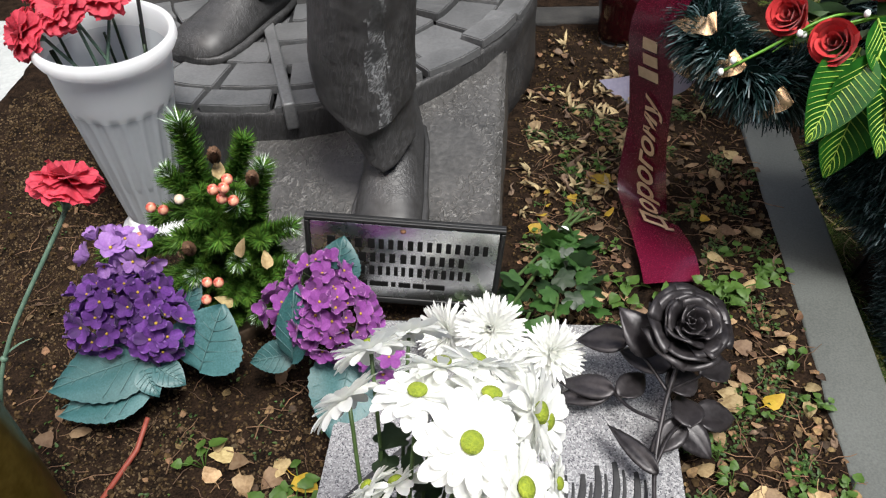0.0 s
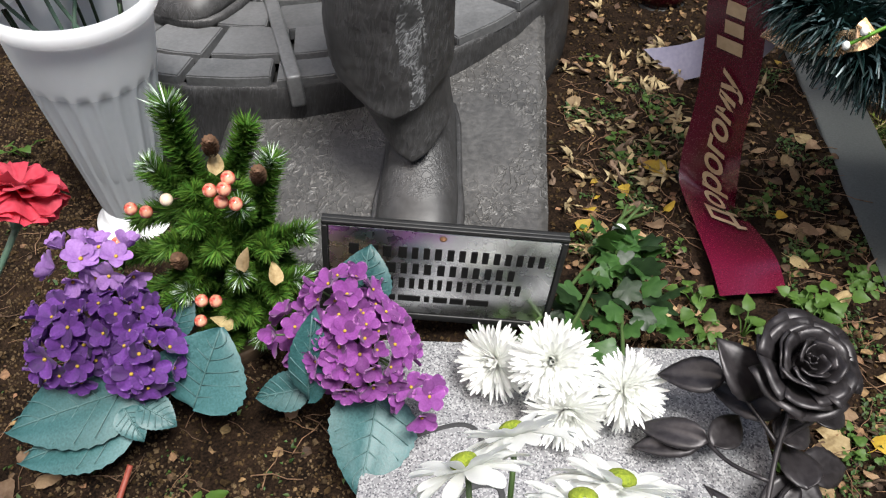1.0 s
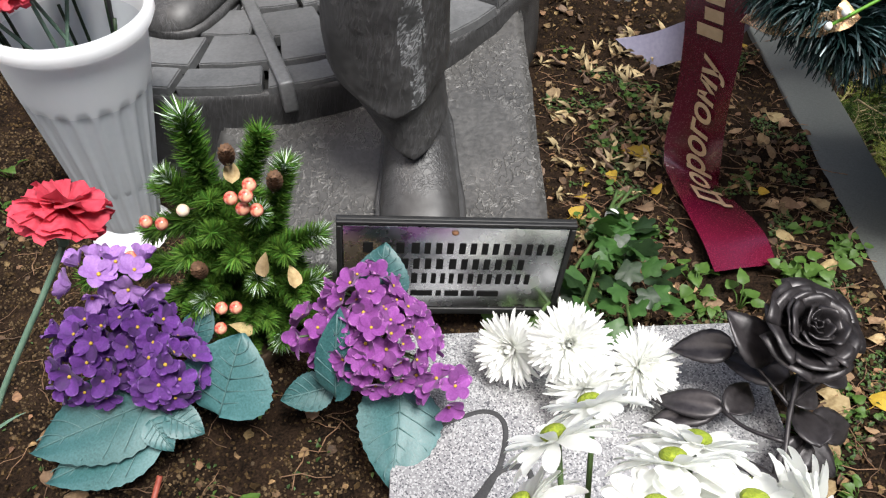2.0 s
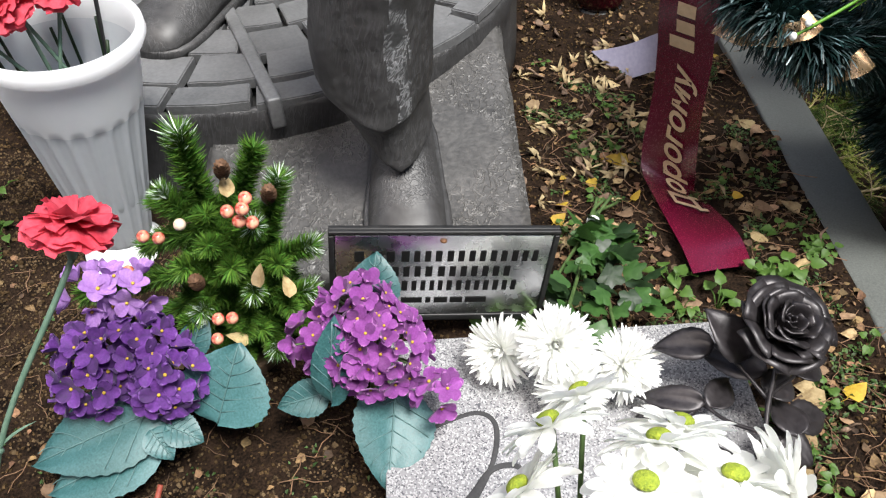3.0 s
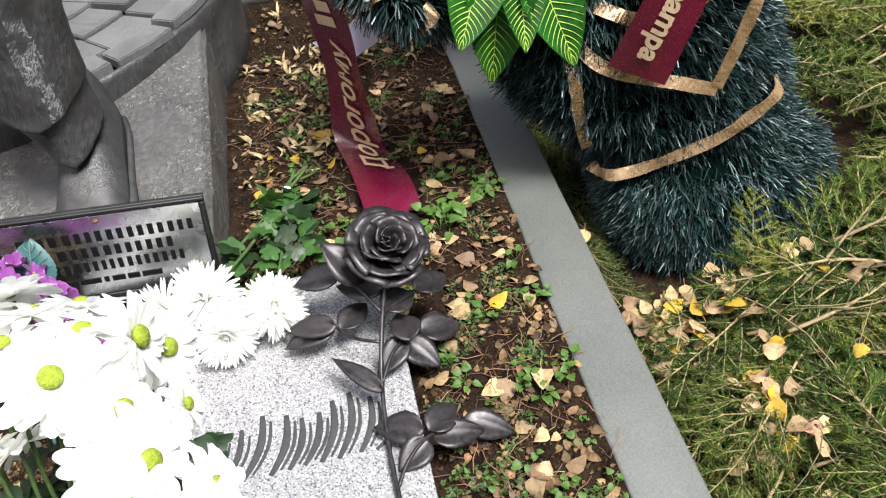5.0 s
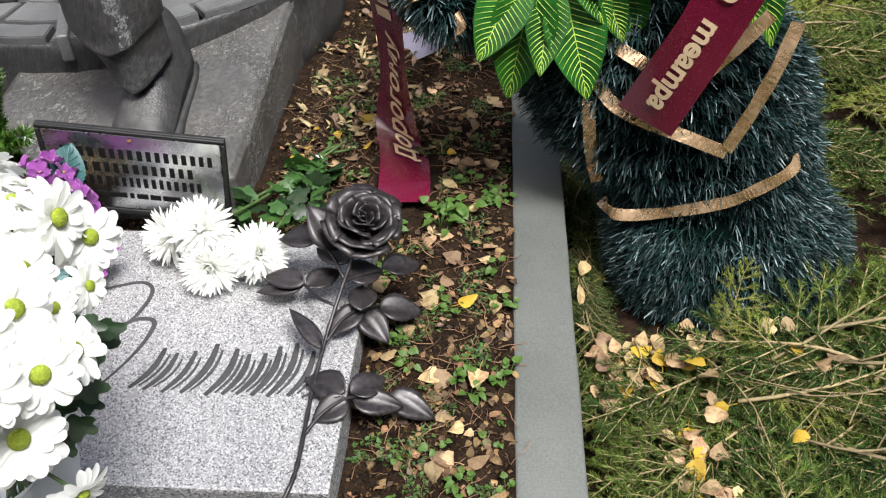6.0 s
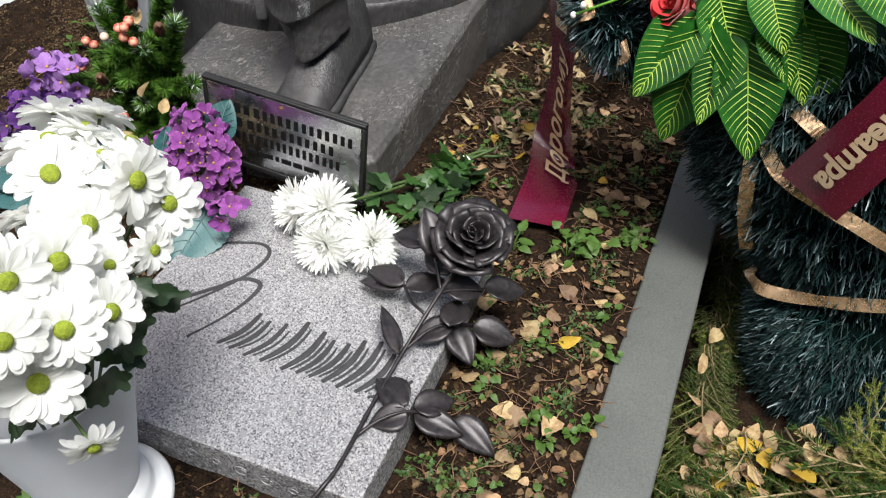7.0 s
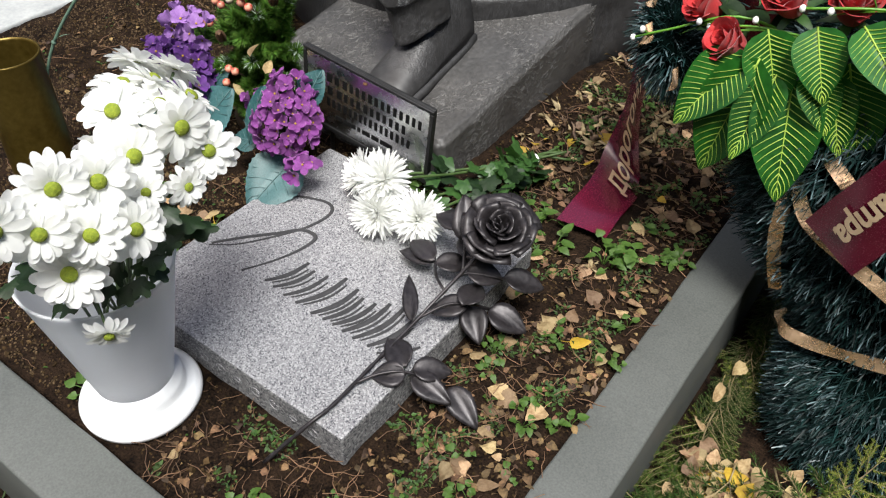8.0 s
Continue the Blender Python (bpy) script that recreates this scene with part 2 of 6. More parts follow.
M_REDROSE = thin(material("red_cloth_rose", (0.3436, 0.004482, 0.008964), (0.508, 0.02241, 0.02241), 26, 0.65, bump=0.3, fine=420, island=0.2, sheen=0.2), (0.5229, 0.02241, 0.02615), 0.15)
M_TINSEL = material("dark_tinsel", (0.0018, 0.009, 0.009), (0.009, 0.0306, 0.0288), 30, 0.5, bump=0.0, island=0.6, spec=0.25)
# paler copy of the dark tinsel: glints put into the colour
M_TINSELGLINT = material("tinsel_glint", (0.025, 0.055, 0.060), (0.13, 0.185, 0.20), 30, 0.4, bump=0.0, island=0.5, spec=0.4)
# near-black: shade deep among the bristles is put into this colour
M_CORE = material("wreath_shade_core", (0.000747, 0.002241, 0.001868), (0.002241, 0.005229, 0.004482), 30, 1.0, bump=0.5, spec=0.0)
M_GOLD = material("gold_tape", (0.60, 0.38, 0.20), (0.80, 0.57, 0.36), 12, 0.26, metal=0.75, bump=0.8, fine=60, depth=0.005)
M_RIB = material("burgundy_satin", (0.062, 0.0014, 0.0115), (0.102, 0.0040, 0.021), 5, 0.24, bump=0.06, fine=600, sheen=0.0, spec=1.0)
M_RIBT = material("gold_print", (0.55, 0.40, 0.25), (0.72, 0.56, 0.38), 40, 0.36, metal=0.35, bump=0.0)
M_LILAC = material("lilac_satin", (0.239, 0.2316, 0.3362), (0.3436, 0.3362, 0.4407), 6, 0.4, bump=0.06, sheen=0.1)
M_BUD = material("white_bud", (0.7, 0.72, 0.7), (0.85, 0.86, 0.85), 90, 0.5, bump=0.1)
M_SPRAY = material("bright_green_plastic", (0.05677, 0.1815, 0.01136), (0.1136, 0.2839, 0.02839), 30, 0.4, bump=0.1)
M_BIRCH = thin(material("fallen_leaf", (0.175, 0.105, 0.046), (0.41, 0.30, 0.165), 70, 0.75, bump=0.5, fine=260, vary=0.5, hue=0.022), (0.34, 0.22, 0.10), 0.2)
M_MOSS = thin(material("moss_and_seedlings", (0.01643, 0.04109, 0.00747), (0.05602, 0.112, 0.01942), 40, 0.6, bump=0.0, island=0.45, hue=0.02), (0.0747, 0.1494, 0.02241), 0.3)
M_BIRCHY = thin(material("yellow_leaf", (0.2988, 0.1643, 0.01494), (0.4333, 0.3137, 0.02988), 60, 0.7, bump=0.4, fine=260, vary=0.3), (0.4333, 0.2839, 0.02615), 0.25)
M_BIRCHS = material("old_leaf", (0.042, 0.022, 0.0095), (0.195, 0.118, 0.054), 70, 0.85, bump=0.5, fine=260, island=0.75, hue=0.02)
M_STRAW = material("dry_stalk", (0.0675, 0.0324, 0.0171), (0.216, 0.126, 0.0702), 60, 0.85, bump=0.3, island=0.5)
M_STRAWP = material("withered_blade", (0.1942, 0.1345, 0.05976), (0.3884, 0.3137, 0.1793), 60, 0.8, bump=0.3, island=0.4)
M_BULB = material("dry_bulb", (0.0675, 0.0414, 0.027), (0.207, 0.1395, 0.0945), 45, 0.8, bump=0.5, fine=200, island=0.4)
M_FIRWOOD = material("fir_twig", (0.09, 0.0675, 0.0315), (0.27, 0.2115, 0.108), 50, 0.8, bump=0.3, island=0.4)
M_FIR = material("fir_needles", (0.0162, 0.0342, 0.0054), (0.0855, 0.126, 0.0216), 9, 0.8, bump=0.0, island=0.55, hue=0.02, spec=0.15)
M_FIRD = material("dark_fir_needles", (0.0072, 0.0216, 0.0045), (0.0405, 0.0765, 0.0144), 9, 0.8, bump=0.0, island=0.55, hue=0.02, spec=0.15)
M_FIRY = material("yellowing_fir_needles", (0.054, 0.0765, 0.009), (0.18, 0.2115, 0.0405), 9, 0.8, bump=0.0, island=0.5, hue=0.03, spec=0.15)
M_GRASS = material("short_grass", (0.01703, 0.03974, 0.008516), (0.05109, 0.08516, 0.01987), 12, 0.6, bump=0.0, island=0.4)
M_RED_GLASS = material("dark_red_glass", (0.0114, 0.00038, 0.00152), (0.0266, 0.00152, 0.0038), 12, 0.12, bump=0.0, spec=0.8)
M_REDSTICK = material("painted_stick", (0.1703, 0.02839, 0.01703), (0.2555, 0.05677, 0.03407), 60, 0.6, bump=0.2)


# ---- geometry helpers: a piece is a pair of points and faces ----
def joined(pieces):
    pts, faces, n = [], [], 0
    for v, f in pieces:
        v = np.asarray(v, float)
        pts.append(v)
        faces += [tuple(i + n for i in q) for q in f]
        n += len(v)
    return np.concatenate(pts), faces


def moved(piece, m):
    v = np.asarray(piece[0], float)
    a = np.array(m)
    return v @ a[:3, :3].T + a[:3, 3], piece[1]


def tiled(piece, mats):
    """Many copies of a piece in one, by an array of matrices."""
    v, f = np.asarray(piece[0], float), piece[1]
    a = np.array([np.array(m) for m in mats])
    pts = np.einsum("nij,vj->nvi", a[:, :3, :3], v) + a[:, None, :3, 3]
    n = len(v)
    faces = [tuple(i + k * n for i in q) for k in range(len(a)) for q in f]
    return pts.reshape(-1, 3), faces


def mesh(name, piece, mats, smooth=True, slots=None):
    me = bpy.data.meshes.new(name)
    me.from_pydata([tuple(p) for p in piece[0]], [], piece[1])
    for m in mats if isinstance(mats, (list, tuple)) else [mats]:
        me.materials.append(m)
    if slots is not None:
        me.polygons.foreach_set("material_index", np.asarray(slots, dtype=np.int32))
    if smooth:
        me.shade_smooth()
    me.update()
    return me


def thing(name, place, label, category, group="", kind=""):
    ob = new(name)
    ob.location = place
    ob.empty_display_size = 0.02
    return tagged(ob, label, category, group, kind)


def solid(name, piece, mat, label, category="", group="", kind="", smooth=True, slots=None):
    return tagged(new(name, mesh(name, piece, mat, smooth, slots)), label, category, group, kind)


def part(name, piece, mat, parent, label="", m=None, smooth=True, kind="", slots=None):
    """One mesh under a thing or under a part; a ready mesh may be shared."""
    me = piece if isinstance(piece, bpy.types.Mesh) else mesh(name, piece, mat, smooth, slots)
    ob = new(name, me)
    ob.parent = parent
    if m is not None:
        ob.matrix_basis = m
    return tagged(ob, label, kind=kind)


def from_bm(bm):
    bm.verts.ensure_lookup_table()
    out = np.array([v.co[:] for v in bm.verts]), [tuple(v.index for v in f.verts) for f in bm.faces]
    bm.free()
    return out


def box(x0, y0, z0, x1, y1, z1, bevel=0.004, seg=2):
    bm = bmesh.new()
    bmesh.ops.create_cube(bm, size=1)
    for v in bm.verts:
        v.co = Vector(((x0 + x1) / 2 + v.co.x * (x1 - x0), (y0 + y1) / 2 + v.co.y * (y1 - y0), (z0 + z1) / 2 + v.co.z * (z1 - z0)))
    if bevel:
        bmesh.ops.bevel(bm, geom=bm.edges[:], offset=bevel, segments=seg, affect="EDGES", profile=0.6)
    bm.verts.index_update()
    return from_bm(bm)


def lathe(profile, n=40, wave=None):
    """A turned shape from (radius, height) pairs; wave(angle, k) scales the radius."""
    v, f = [], []
    for k, (r, z) in enumerate(profile):
        for i in range(n):
            a = 2 * math.pi * i / n
            q = r * (wave(a, k) if wave else 1)
            v.append((q * math.cos(a), q * math.sin(a), z))
    for k in range(len(profile) - 1):
        for i in range(n):
            j = (i + 1) % n
            f.append((k * n + i, k * n + j, (k + 1) * n + j, (k + 1) * n + i))
    return np.array(v), f


def tube(points, radii, n=8, caps=True):
    p = [Vector(q) for q in points]
    if not isinstance(radii, (list, tuple)):
        radii = [radii] * len(p)
    v, f = [], []
    up = Vector((0.13, 0.31, 0.94))
    for k, q in enumerate(p):
        d = (p[min(k + 1, len(p) - 1)] - p[max(k - 1, 0)]).normalized()
        if abs(d.dot(up)) > 0.97:
            up = Vector((0.9, 0.2, 0.1))
        a = d.cross(up).normalized()
        b = a.cross(d).normalized()
        for i in range(n):
            t = 2 * math.pi * i / n
            v.append(q + float(radii[k]) * (math.cos(t) * a + math.sin(t) * b))
    for k in range(len(p) - 1):
        for i in range(n):
            j = (i + 1) % n
            f.append((k * n + i, k * n + j, (k + 1) * n + j, (k + 1) * n + i))
    if caps:
        f += [tuple(range(n))[::-1], tuple(range((len(p) - 1) * n, len(p) * n))]
    return np.array([tuple(q) for q in v]), f


def spline(points, n=8):
    """Catmull-Rom through the points, n steps a span."""
    p = [np.array(q, float) for q in points]
    p = [2 * p[0] - p[1], *p, 2 * p[-1] - p[-2]]
    out = []
    for a, b, c, d in zip(p, p[1:], p[2:], p[3:]):
        for t in np.arange(n) / n:
            out.append(0.5 * (2 * b + (c - a) * t + (2 * a - 5 * b + 4 * c - d) * t * t + (3 * b - a - 3 * c + d) * t ** 3))
    return [*out, p[-2]]


def aim(place, way, spin=0.0, size=1.0):
    """A pose whose z axis points along way."""
    q = Vector(way).to_track_quat("Z", "Y").to_matrix().to_4x4()
    return Matrix.Translation(place) @ q @ Matrix.Rotation(spin, 4, "Z") @ Matrix.Scale(size, 4)


def leaf(length, width, nu=6, nv=4, bend=0.3, fold=0.25, point=1.0, curl=0.0, serr=0.0, stalk=0.0):
    """A leaf from the origin along +y, upper side +z."""
    v, f = [], []
    for i in range(nu + 1):
        u = i / nu
        w = width / 2 * (math.sin(math.pi * min(1, u ** (0.75 * point)))) ** 0.8 if 0 < u < 1 else 0.0
        w = max(w, width * 0.015)
        if serr and 0 < i < nu:
            w *= 1 + serr * (0.5 if i % 2 else -0.5)
        for j in range(nv + 1):
            s = 2 * j / nv - 1
            x = s * w
            z = fold * abs(s) * w - bend * length * u * u + curl * length * math.sin(3 * u + 2 * s) * abs(s) * 0.2
            v.append((x, stalk + u * length * (1 - 0.12 * bend), z))
    for i in range(nu):
        for j in range(nv):
            a = i * (nv + 1) + j
            f.append((a, a + 1, a + nv + 2, a + nv + 1))
    return np.array(v), f


def ball(r, n=10, m=7, squash=1.0):
    prof = [(r * math.sin(math.pi * k / m) + 1e-5, -r * squash * math.cos(math.pi * k / m)) for k in range(m + 1)]
    return lathe(prof, n)


def rnd(a, b):
    return random.uniform(a, b)


# ---- ground ----
def earth_height(x, y):
    inside = -0.92 < x < 0.60 and 0.21 < y < 1.86
    if inside:
        z = -0.006 + 0.030 * max(0.0, min(1.0, (y - 0.40) / 0.70))
        z += 0.006 * noise.noise((x * 6, y * 6, 0)) + 0.006 * noise.noise((x * 19, y * 19, 3)) + 0.0035 * noise.noise((x * 60, y * 60, 5))
        z = min(z, kerb_top(y) + 0.002) if x > 0.51 else z
        if x > 0.556 or y < 0.24:
            z = -0.05
    else:
        z = -0.145 + 0.012 * noise.noise((x * 3, y * 3, 9)) + 0.006 * noise.noise((x * 15, y * 15, 4))
    return z


def kerb_top(y):
    """The long kerb rises gently towards the monument."""
    return 0.001 + 0.032 * (y - 0.5)


def axis_steps(lo, hi, step, far):
    inner = list(np.arange(lo, hi + step / 2, step))
    out, d = [], step
    q = hi
    while q < far:
        d *= 1.35
        q += d
        out.append(q)
    neg, d, q = [], step, lo
    while q > -far:
        d *= 1.35
        q -= d
        neg.append(q)
    return neg[::-1] + inner + out


def build_ground():
    xs, ys = axis_steps(-1.0, 1.7, 0.0135, 60), axis_steps(-0.1, 2.0, 0.0135, 60)
    v = [(x, y, earth_height(x, y)) for y in ys for x in xs]
    n = len(xs)
    f = [(j * n + i, j * n + i + 1, (j + 1) * n + i + 1, (j + 1) * n + i) for j in range(len(ys) - 1) for i in range(n - 1)]
    return solid("ground", (np.array(v), f), M_SOIL, "dark brown crumbly soil strewn with leaves and roots", "ground", kind="structure")


ground = build_ground()


def uneven(piece, amount, size):
    """Slightly worn faces and edges."""
    v = np.array(piece[0])
    for p in v:
        q = noise.noise_vector(Vector(p) * size)
        p += np.array(q) * amount
    return v, piece[1]


def long_block(x0, y0, z0, x1, y1, z1, bevel, wear=0.0015):
    """A block cut into short lengths so that its edges can wear."""
    bm = bmesh.new()
    bmesh.ops.create_cube(bm, size=1)
    lx, ly = x1 - x0, y1 - y0
    for v in bm.verts:
        v.co = Vector(((x0 + x1) / 2 + v.co.x * lx, (y0 + y1) / 2 + v.co.y * ly, (z0 + z1) / 2 + v.co.z * (z1 - z0)))
    bmesh.ops.bevel(bm, geom=bm.edges[:], offset=bevel, segments=2, affect="EDGES", profile=0.6)
    for axis, (lo, hi) in enumerate(((x0, x1), (y0, y1))):
        for k in range(1, int((hi - lo) / 0.03)):
            co, no = [0, 0, 0], [0, 0, 0]
            co[axis], no[axis] = lo + k * 0.03, 1
            bmesh.ops.bisect_plane(bm, geom=bm.verts[:] + bm.edges[:] + bm.faces[:], plane_co=co, plane_no=no)
    bm.verts.index_update()
    return uneven(from_bm(bm), wear, 14)


def sloped(piece):
    v = np.array(piece[0])
    v[:, 2] += np.where(v[:, 2] > -0.05, kerb_top(v[:, 1]), 0)
    return v, piece[1]


solid("kerb_east", sloped(long_block(0.5525, 0.160, -0.18, 0.634, 1.90, 0.0, 0.004)), M_KERB, "weathered grey concrete grave kerb, straight", "kerb", kind="structure")
solid("kerb_south", long_block(-0.91, 0.160, -0.18, 0.5495, 0.247, 0.012, 0.004), M_KERB, "weathered grey concrete grave kerb, straight", "kerb", kind="structure")
solid("kerb_north", long_block(-0.91, 1.765, -0.1, 0.551, 1.845, 0.030, 0.005), M_JOINT, "dark grey concrete kerb at the back", "kerb", kind="structure")
solid("kerb_west", long_block(-1.60, 0.160, -0.12, -0.914, 1.845, 0.02, 0.006), M_PALE, "wide pale stone kerb slab beside the soil", "kerb", kind="structure")


def build_sky_block():
    """Foliage ring well outside the view, added to cut low sky light."""
    n, rows = 120, (-0.3, 0.4, 1.0, 1.6, 2.2, 2.8, 3.2)
    v, f = [], []
    for k, z in enumerate(rows):
        for i in range(n):
            q = 2 * math.pi * i / n
            r = 3.9 + 0.35 * noise.noise((4 * math.cos(q), 4 * math.sin(q), z * 1.3)) + 0.12 * z
            v.append((r * math.cos(q), 0.8 + r * math.sin(q), z * (1 - 0.42 * max(0.0, -math.cos(q))) + 0.35 * noise.noise((7 * math.cos(q), 7 * math.sin(q), 3)) * (k == 6)))
    for k in range(len(rows) - 1):
        for i in range(n):
            j = (i + 1) % n
            f.append((k * n + i, (k + 1) * n + i, (k + 1) * n + j, k * n + j))
    return solid("backdrop", (np.array(v), f), M_SKYBLOCK, "unseen foliage-coloured ring added to block low sky light", "backdrop", kind="structure")


build_sky_block()


# ---- monument ----
def build_plinth():
    bm = bmesh.new()
    bmesh.ops.create_cube(bm, size=1)
    x0, x1, y0, y1, z0, z1 = -0.30, 0.136, 0.898, 1.46, -0.05, 0.148
    for v in bm.verts:
        v.co = Vector(((x0 + x1) / 2 + v.co.x * (x1 - x0), (y0 + y1) / 2 + v.co.y * (y1 - y0), (z0 + z1) / 2 + v.co.z * (z1 - z0)))
    bmesh.ops.bevel(bm, geom=bm.edges[:], offset=0.006, segments=2, affect="EDGES")
    for axis, lo, hi in ((0, x0, x1), (1, y0, y1), (2, z0, z1)):
        for k in range(1, int((hi - lo) / 0.014)):
            co, no = [0, 0, 0], [0, 0, 0]
            co[axis], no[axis] = lo + k * 0.014, 1
            bmesh.ops.bisect_plane(bm, geom=bm.verts[:] + bm.edges[:] + bm.faces[:], plane_co=co, plane_no=no)
    bm.verts.index_update()
    v, f = from_bm(bm)
    v[:, 2] = z0 + (v[:, 2] - z0) * (0.151 + 0.128 * (v[:, 1] - 0.9)) / (z1 - z0)
    return uneven(uneven((v, f), 0.0035, 9), 0.0016, 45)


solid("plinth", build_plinth(), M_PLINTH, "rough dark grey cast plinth of the monument on the soil", "plinth")

DAIS = (-0.28, 1.61)


def build_dais():
    dais = thing("round_platform", (*DAIS, 0.0), "dark round platform paved with uneven cast blocks", "platform")
    wave = lambda a, k: 1 + 0.006 * noise.noise((9 * math.cos(a), 9 * math.sin(a), k * 0.6))  # noqa: E731
    base = lathe([(0.0, -0.05), (0.466, -0.05), (0.466, 0.06), (0.466, 0.12), (0.467, 0.148), (0.468, 0.158), (0.468, 0.168), (0.467, 0.178), (0.465, 0.184), (0.460, 0.187), (0.452, 0.168), (0.0, 0.166)], 160, wave)
    slots = [1 if k // 160 >= 9 else 0 for k in range(len(base[1]))]
    part("platform_body", uneven(base, 0.003, 20), [M_BRONZE, M_JOINT], dais, slots=slots)
    rows = ((0.416, 0.464, 0.125), (0.335, 0.411, 0.115), (0.256, 0.330, 0.105), (0.180, 0.251, 0.095), (0.108, 0.175, 0.085))
    for k, (r0, r1, w) in enumerate(rows):
        span = w / r1
        count = int(2 * math.pi / span)
        span = 2 * math.pi / count
        shapes = []
        for s in range(3):
            bm = bmesh.new()
            bmesh.ops.create_cube(bm, size=1)
            trim = 0.005 + 0.002 * s
            bmesh.ops.subdivide_edges(bm, edges=[e for e in bm.edges if abs(e.verts[0].co.y - e.verts[1].co.y) > 0.5], cuts=4)
            for v in bm.verts:
                r = (r0 + r1) / 2 + v.co.x * (r1 - r0)
                q = v.co.y * (span - trim / r0)
                v.co = Vector((r * math.cos(q), r * math.sin(q), 0.188 + v.co.z * 0.016 + 0.0012 * s))
            bmesh.ops.bevel(bm, geom=[e for e in bm.edges if e.is_boundary or (e.verts[0].co.z + e.verts[1].co.z > 0.38 and len(e.link_faces) == 2 and e.calc_face_angle(0) > 0.7)], offset=0.0018, segments=2, affect="EDGES")
            bm.verts.index_update()
            shapes.append(mesh("paving_block", uneven(from_bm(bm), 0.0014, 28 + 7 * s), M_BRICK, smooth=False))
        for i in range(count):
            a = (i + 0.37 * k + 0.2) * span
            a = (a + math.pi) % (2 * math.pi) - math.pi
            if not -2.9 < a < 0.35:
                continue
            part("paving_block", shapes[random.randrange(3)], None, dais, m=Matrix.Rotation(a, 4, "Z") @ pose(0, 0, rnd(-0.003, 0.003), rnd(-0.5, 0.5), rnd(-0.5, 0.5), 0))
    strip = uneven(box(-0.010, 0.0, 0.16, 0.010, 0.34, 0.2065, 0.004), 0.0015, 40)
    part("paving_strap", strip, M_BRICK, dais, "flat strap across the blocks", m=Matrix.Translation((-0.192 - DAIS[0], 1.137 - DAIS[1], 0)) @ Matrix.Rotation(radians(20.5), 4, "Z"))
    return dais


build_dais()


def trouser_leg(rows, n=192):
    """Rings of a trouser leg with a sharp front crease: (x, y, z, half width, half depth, crease, drop of the front)."""
    v, f = [], []
    rows = spline(rows, 22)
    for x, y, z, hw, hd, crease, drop in rows:
        for i in range(n):
            a = 2 * math.pi * i / n
            turn = abs((a - 1.5 * math.pi - 0.08 + math.pi) % (2 * math.pi) - math.pi)
            keel = max(0.0, 1 - turn / 1.25)
            q = 1 + crease * keel - 0.4 * crease * math.exp(-((turn - 0.75) / 0.3) ** 2)
            q += 0.025 * noise.noise((2 * math.cos(a), 2 * math.sin(a), z * 14))
            v.append((x + q * hw * math.cos(a), y + q * hd * math.sin(a), z - drop * keel))
    for k in range(len(rows) - 1):
        for i in range(n):
            j = (i + 1) % n
            f.append((k * n + i, k * n + j, (k + 1) * n + j, (k + 1) * n + i))
    f += [tuple(range(n))[::-1], tuple(range((len(rows) - 1) * n, len(rows) * n))]
    return np.array(v), f


def shoe(rows, n=28):
    """A shoe along +y from the toe: (y, half width, height of the upper, sole spread)."""
    v, f = [], []
    for y, hw, h in rows:
        for i in range(n):
            a = 2 * math.pi * i / n
            x, z = hw * math.cos(a), math.sin(a)
            if z < 0:
                z, x = 0.0, x * 1.0
            s = abs(math.cos(a)) ** 0.8 * math.copysign(1, math.cos(a))
            v.append((hw * s, y, 0.012 + h * z))
    for k in range(len(rows) - 1):
        for i in range(n):
            j = (i + 1) % n
            f.append((k * n + i, k * n + j, (k + 1) * n + j, (k + 1) * n + i))
    f += [tuple(range(n))[::-1], tuple(range((len(rows) - 1) * n, len(rows) * n))]
    upper = np.array(v), f
    w, g = [], []
    for z in (0.0, 0.012, 0.015):
        grow = 1.10 if z < 0.014 else 1.03
        outline = [(-hw * grow - 0.002, y) for y, hw, h in rows] + [(hw * grow + 0.002, y) for y, hw, h in rows[::-1]]
        w += [(x, y, z) for x, y in outline]
    m = 2 * len(rows)
    for k in range(2):
        for i in range(m):
            j = (i + 1) % m
            g.append((k * m + i, k * m + j, (k + 1) * m + j, (k + 1) * m + i))
    g += [tuple(range(m))[::-1], tuple(range(2 * m, 3 * m))]
    return joined([upper, (np.array(w), g)])


